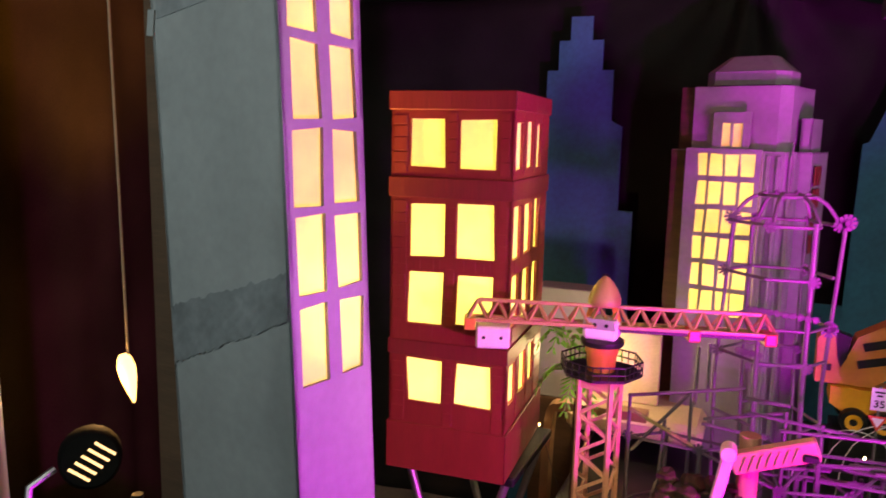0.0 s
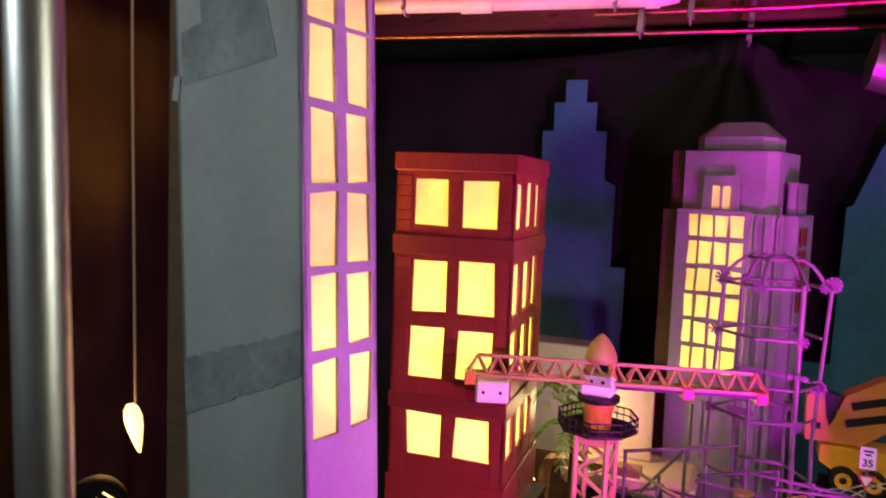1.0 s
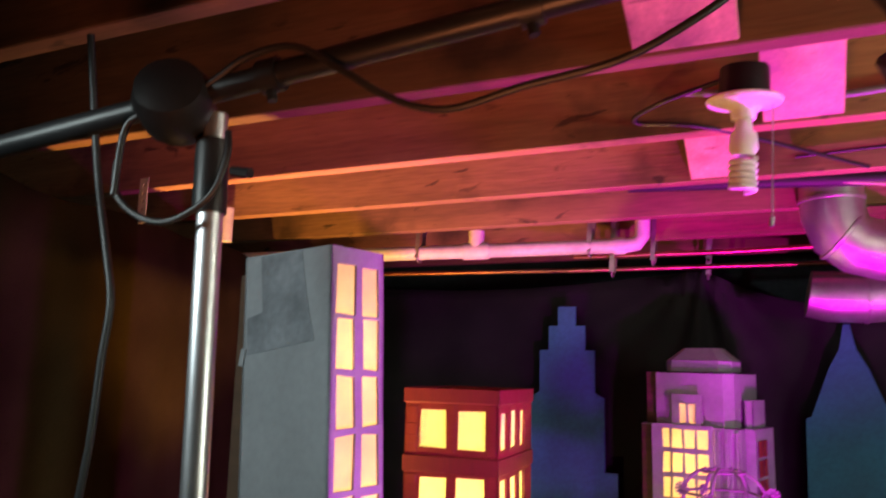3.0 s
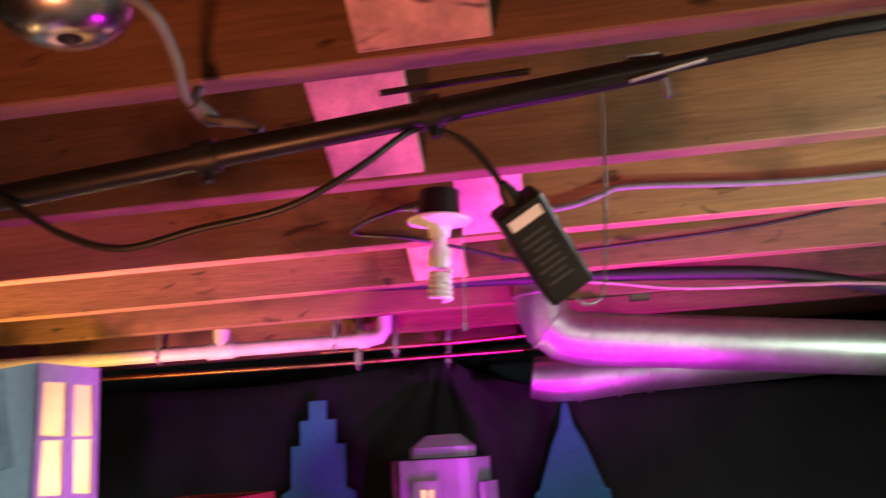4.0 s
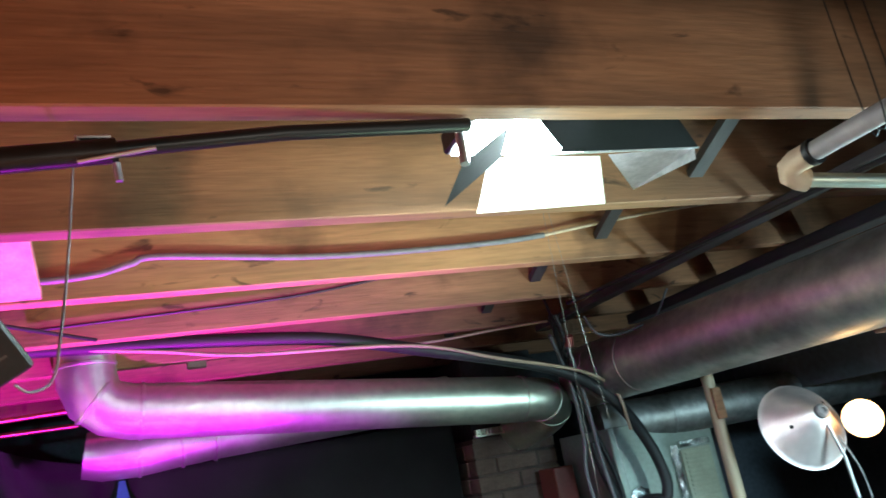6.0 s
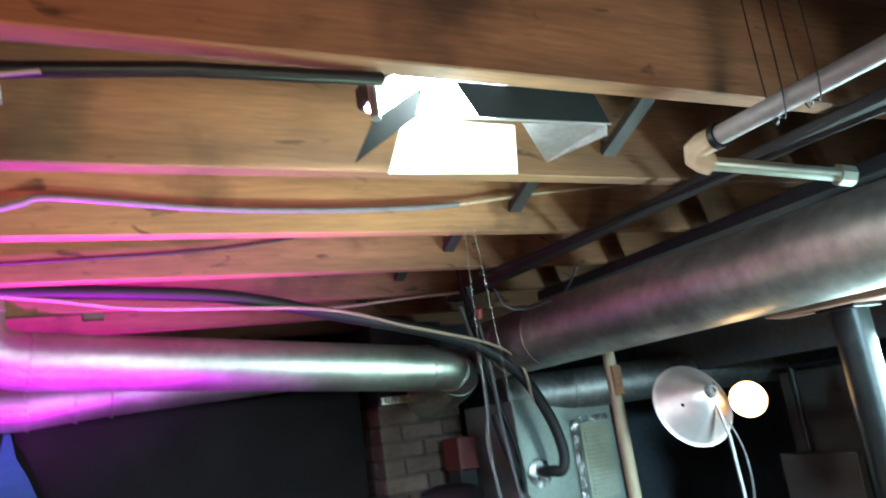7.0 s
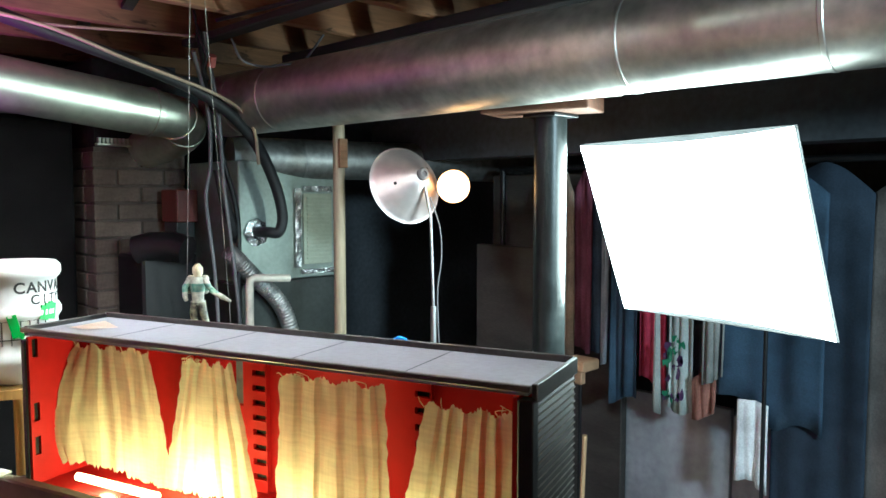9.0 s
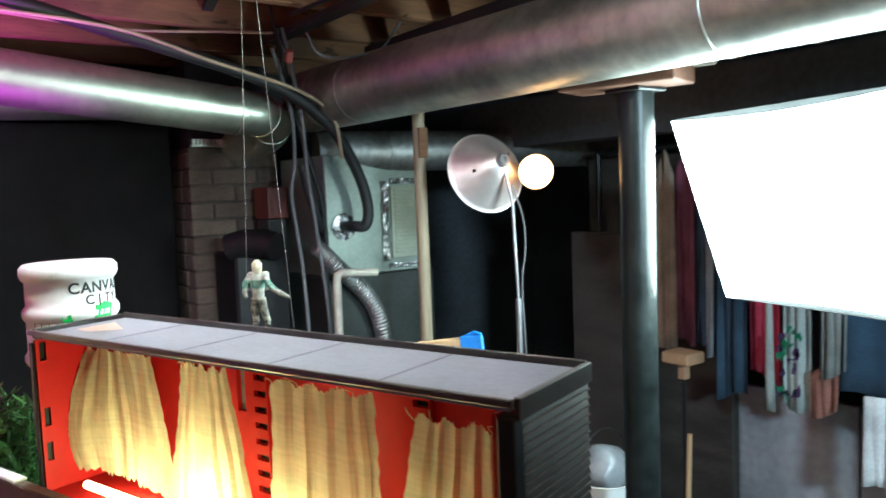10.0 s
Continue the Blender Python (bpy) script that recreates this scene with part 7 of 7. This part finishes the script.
for k, (pts, r, mt, lb) in enumerate((
        ([(0.2, 1.79, 2.115), (0.36, 1.79, 2.094), (0.56, 1.79, 2.067), (0.79, 1.79, 2.031), (1.3, 1.78, 1.999), (1.61, 1.80, 1.924), (1.92, 1.82, 1.846), (2.055, 1.84, 1.762), (2.10, 1.87, 1.62)], 0.006, TANCABLE, "tan cable sagging below the joists"),
        ([(1.82, 1.80, 1.98), (1.93, 1.92, 1.80), (1.955, 1.96, 1.62), (1.935, 1.96, 1.50), (1.95, 1.96, 1.35), (1.965, 1.96, 1.20), (1.98, 1.97, 0.9), (1.98, 1.98, 0.0)], 0.007, GREYCABLE, "pale grey cable running down past the furnace"),
        ([(1.86, 1.80, 2.05), (1.96, 1.90, 1.78), (1.99, 1.93, 1.55), (2.03, 1.94, 1.25), (2.06, 1.95, 0.9), (2.06, 1.95, 0.0)], 0.007, GREYCABLE, "grey cable hanging beside the furnace"),
        ([(1.84, 1.80, 2.05), (1.94, 1.93, 1.83), (2.005, 1.95, 1.62), (2.06, 1.96, 1.42), (2.065, 1.97, 1.1), (2.065, 1.97, 0.5), (2.065, 1.97, 0.0)], 0.010, CABLE, "black cable hanging beside the furnace"),
        ([(1.80, 1.75, 2.10), (1.80, 1.72, 2.02), (1.815, 1.70, 1.955), (1.83, 1.75, 1.92), (1.88, 1.82, 1.90)], 0.005, CABLE, "thin dark cable looped under the joists"),
        ([(0.05, 1.112, 2.14), (0.20, 1.108, 2.115), (0.30, 1.106, 2.098), (0.425, 1.106, 2.103), (0.50, 1.106, 2.122), (0.56, 1.106, 2.134), (0.85, 1.106, 2.112), (1.10, 1.106, 2.108), (1.35, 1.106, 2.115), (1.48, 1.106, 2.125)], 0.0075, GREYCABLE, "grey cable clipped along the joist"),
        ([(1.48, 1.106, 2.125), (1.76, 1.10, 2.16), (2.1, 1.09, 2.19)], 0.0045, TANCABLE, "thin tan cable running on along the joist"),
        ([(0.25, 1.525, 2.10), (0.6, 1.525, 2.115), (0.9, 1.525, 2.13), (1.15, 1.525, 2.16), (1.3, 1.525, 2.19)], 0.004, CABLE, "thin dark wire stapled along the joist"),
        ([(0.40, 1.515, 2.06), (0.1, 1.12, 2.062), (-0.05, 1.115, 2.09), (0.02, 0.95, 2.065), (0.14, 0.92, 2.085)], 0.005, CABLE, "dark cable leading to the lampholder"),
        ([(1.05, 2.0, 2.06), (1.4, 2.0, 2.04), (1.7, 1.95, 2.05), (1.85, 1.85, 2.04)], 0.005, TANCABLE, "tan cable under the joists"))):
    b = B()
    tube(b, pts, r, 8, 5)
    tagged(finish(b, "cable", mt, smooth=60), lb, "cable", "ceiling and furnace cables")
b = B()
tube(b, [(1.835, 1.70, 1.955), (1.84, 1.72, 1.925)], 0.014, 10)
tagged(finish(b, "cable_knot", mat("faded_red_tape", (0.30, 0.07, 0.06), 0.7, vary=0.3, bump=0.2), smooth=40), "faded red tape binding the cables", "tape")
for x, y, z in ((1.245, 1.970, 2.098), (0.655, 1.985, 2.065)):
    b = B()
    box(b, x - 0.030, y - 0.025, z - 0.025, x + 0.030, y, z + 0.025, 0.003)
    tagged(finish(b, "junction_box", STRAP), "small galvanised junction box on the joist", "junction box", "junction boxes")
# white elbow pipe and the corrugated flue hose
b = B()
tube(b, [(2.062, 1.90, 0.0), (2.070, 1.90, 1.175), (2.073, 1.90, 1.192), (2.088, 1.898, 1.20), (2.235, 1.89, 1.190)], 0.015, 12)
tagged(finish(b, "condensate_pipe", PVC, smooth=40), "cream plastic pipe with an elbow at the furnace", "pipe")
b = B()
pts = smooth_path([(2.02, 1.965, 1.300), (2.067, 1.965, 1.258), (2.135, 1.965, 1.188), (2.206, 1.965, 1.125), (2.262, 1.965, 1.045), (2.295, 1.965, 0.936), (2.305, 1.965, 0.8), (2.305, 1.965, 0.0)], 16)
tube(b, pts, [0.030 + 0.004 * (k % 2) for k in range(len(pts))], 14)
tagged(finish(b, "flexible_hose", mat("dull_corrugated_metal", (0.46, 0.46, 0.45), 0.5, metal=0.9, vary=0.3, scale=20, fine=80, bump=0.1), smooth=50), "silver corrugated flexible hose", "hose")
b = B()
tube(b, [(1.80, 2.25, 1.30), (1.84, 2.21, 1.315), (1.90, 2.15, 1.315), (1.93, 2.10, 1.30)], 0.055, 16)
tagged(finish(b, "flue_pipe", HEATERMET, smooth=40), "dark flue pipe stub beside the chimney", "pipe")
b = B()
box(b, 1.80, 2.20, 0.0, 2.02, 2.44, 1.28, 0.01)
tagged(finish(b, "water_heater", HEATERMET), "dark water heater casing beside the furnace", "heater")
b = B()
box(b, 1.985, 2.30, 1.40, 2.075, 2.44, 1.53, 0.004)
o = tagged(finish(b, "burner_cover", mat("dull_red_metal", (0.16, 0.04, 0.03), 0.5, vary=0.25, bump=0.1)), "dull red metal burner cover on the water heater", "cover")
b = B()
box(b, 1.99, 2.32, 1.28, 2.07, 2.43, 1.40, 0.004)
tagged(finish(b, "panel_bracket", DARKMET), "dark bracket under the red panel", "bracket")

# ---- clothes rail and stored things behind the softbox ----
t = rail = thing("clothes_rail", pose(3.15, 0.6, 0), "black metal clothes rail", "rail")
b = B()
tube(b, [(0, -1.2, 1.62), (0, 1.0, 1.62)], 0.012, 10)
part("rod", b, BLACKMETAL, rail, smooth=40)
for y in (-1.2, 1.0):
    b = B()
    tube(b, [(0, y, 0), (0, y, 1.62)], 0.013, 10)
    part("post", b, BLACKMETAL, rail, smooth=40)


def fabric(name, color):
    return mat(name, color, 0.9, vary=0.3, scale=9, fine=160, bump=0.3, spec=0.2)


GARM = [("tan_shirt", "faded tan shirt hanging on the rail", (0.13, 0.10, 0.075), 1.19, 1.27, 0.84), ("maroon_jacket", "dark maroon jacket hanging on the rail", (0.075, 0.022, 0.035), 1.12, 1.205, 0.90),
        ("navy_jacket", "dark navy jacket hanging on the rail", (0.022, 0.03, 0.045), 1.05, 1.135, 0.90), ("grey_sleeve", "pale grey sleeve hanging on the rail", (0.13, 0.14, 0.16), 1.022, 1.055, 0.87),
        ("navy_coat", "dark navy coat hanging on the rail", (0.022, 0.036, 0.055), 0.915, 1.03, 0.72), ("red_shirt", "dull red shirt hanging on the rail", (0.26, 0.028, 0.055), 0.805, 0.925, 0.80),
        ("white_sleeve", "long white sleeve hanging on the rail", (0.20, 0.21, 0.20), 0.785, 0.802, 0.74), ("patterned_shirt", "white shirt with green and purple print", (0.22, 0.24, 0.23), 0.685, 0.785, 0.735),
        ("grey_shirt", "dark grey shirt hanging on the rail", (0.045, 0.05, 0.06), 0.65, 0.705, 0.78), ("brown_bag", "brown cloth bag hanging on the rail", (0.13, 0.06, 0.045), 0.585, 0.675, 0.735),
        ("khaki_shirt", "pale khaki shirt hanging on the rail", (0.14, 0.14, 0.13), 0.555, 0.635, 0.87), ("blue_coat", "long dark blue coat hanging on the rail", (0.024, 0.040, 0.062), 0.24, 0.58, 0.75),
        ("white_towel", "white cloth hanging low below the dark coat", (0.40, 0.41, 0.42), 0.402, 0.506, 0.53), ("black_coat", "long black coat hanging on the rail", (0.014, 0.020, 0.030), 0.12, 0.41, 0.24), ("brown_coat", "dusty brown coat hanging on the rail", (0.075, 0.065, 0.06), -0.25, 0.135, 0.40)]
HEAD = {"white_towel": 0.82, "brown_bag": 0.90}
for i, (nm, lb, col, y0, y1, zb2) in enumerate(GARM):
    b = B()
    x = 3.13 + 0.03 * ((i * 7) % 3 - 1) - (0.05 if nm == "blue_coat" else 0) - (0.04 if nm in ("khaki_shirt", "white_sleeve") else 0)
    cloth(b, [(x, y0), (x + 0.01, (y0 + y1) / 2), (x, y1)], zb2, 1.60, 1.3, 0.009, nz=8, seed=20 + i, steps=26,
          top=lambda u: HEAD.get(nm, 1.61) - (0.0 if nm == "white_towel" else 0.10 if nm not in HEAD else 0.03) * abs(2 * u - 1) ** 1.5)
    for v in b.verts:
        low = max(0.0, 1 - (v.co.z - zb2) / 0.35)
        v.co.z += low * (0.022 * math.sin(v.co.y * 31 + i) + (0.16 * max(0.0, (v.co.y - y0) / (y1 - y0) - 0.45) if nm == "blue_coat" else 0))
    m1 = fabric(nm + "_cloth", tuple(min(0.8, c * 2.0) for c in col))
    o = finish(b, nm, m1, smooth=70)
    thicken(o, 0.006)
    tagged(o, lb, "clothing", "hanging clothes")
rq = random.Random(4)
GP, PP = fabric("green_print", (0.05, 0.28, 0.15)), fabric("purple_print", (0.10, 0.05, 0.14))
shirt = bpy.data.objects["patterned_shirt"]
for k in range(26):
    b = B()
    y, z = rq.uniform(0.70, 0.77), rq.uniform(0.76, 1.02)
    bmesh.ops.create_circle(b, cap_ends=True, segments=9, radius=rq.uniform(0.006, 0.015), matrix=pose(3.075, y, z, 0, 90, 0))
    for v in b.verts:
        v.co.z += rq.uniform(-0.012, 0.012)
    bmesh.ops.solidify(b, geom=b.faces[:], thickness=0.001)
    part("print", b, GP if k % 2 else PP, shirt, "patch of printed pattern")
# pale boards leaning below, and a stick
slab_mat = mat("pale_grey_board", (0.36, 0.36, 0.38), 0.8, vary=0.3, scale=3, fine=30, bump=0.15)
for y0, y1, h in ((0.62, 1.06, 0.72), (0.28, 0.61, 0.70), (-0.6, 0.27, 0.66)):
    b = B()
    box(b, 3.30, y0, 0.0, 3.33, y1, h, 0.003)
    tagged(finish(b, "leaning_board", slab_mat), "pale grey board standing below the clothes", "board", "leaning boards")
b = B()
tube(b, [(2.86, 0.98, 0.0), (2.88, 0.97, 0.64)], 0.009, 10)
tagged(finish(b, "broom_handle", PINE, smooth=40), "pale wooden broom handle leaning upright", "handle")
b = B()
box(b, 2.90, 0.99, 0.86, 3.0, 1.10, 0.90, 0.006)
box(b, 2.945, 1.035, 0.80, 2.975, 1.065, 0.86, 0.003)
t = thing("wooden_rack", (2.96, 1.05, 0), "small tan wooden rack on a dark post beside the clothes", "rack")
part("shelf", b, TANCARD, t, place=Matrix.Translation((-2.96, -1.05, 0)))
b = B()
box(b, -0.006, -0.006, 0.0, 0.006, 0.006, 0.80, 0.002)
part("post", b, BLACKMETAL, t)
# clear bag and white bucket
b = B()
lathe(b, [(0.085, 0.0), (0.095, 0.02), (0.105, 0.24), (0.110, 0.25), (0.104, 0.25), (0.09, 0.03)], 24)
t = thing("white_bucket", pose(2.60, 1.10, 0.28), "white plastic bucket with a grey bag in it", "bucket")
part("pail", b, WHITEPL, t, smooth=40)
b = B()
bmesh.ops.create_icosphere(b, subdivisions=3, radius=0.085)
for v in b.verts:
    v.co *= 1 + 0.10 * math.sin(v.co.x * 70) * math.cos(v.co.z * 55)
    v.co.z += 0.27
part("bag", b, mat("grey_plastic_bag", (0.22, 0.23, 0.25), 0.3, vary=0.2, scale=20, bump=0.3), t, smooth=60)
b = B()
tube(b, [(-0.10, 0, 0.24), (-0.09, 0, 0.36), (0, 0, 0.41), (0.09, 0, 0.36), (0.10, 0, 0.24)], 0.003, 6, 5)
part("handle", b, BLACKMETAL, t)
b = B()
box(b, 2.44, 0.95, 0.0, 2.76, 1.27, 0.28, 0.006)
tagged(finish(b, "storage_crate", BROWNCARD), "brown cardboard crate under the bucket", "crate")
# dark panels behind, against the east side
DARKPLY = mat("dark_brown_plywood", (0.050, 0.042, 0.036), 0.75, vary=0.4, scale=4, fine=50, grain=(1, 1, 4), bump=0.2)
for y0, y1, h, x in ((1.05, 1.75, 1.60, 3.25), (1.30, 1.62, 1.30, 3.0)):
    b = B()
    box(b, x, y0, 0, x + 0.04, y1, h, 0.004)
    tagged(finish(b, "plywood_sheet", DARKPLY), "dark plywood sheet leaning in the gloom behind the lamp", "plywood", "plywood sheets")
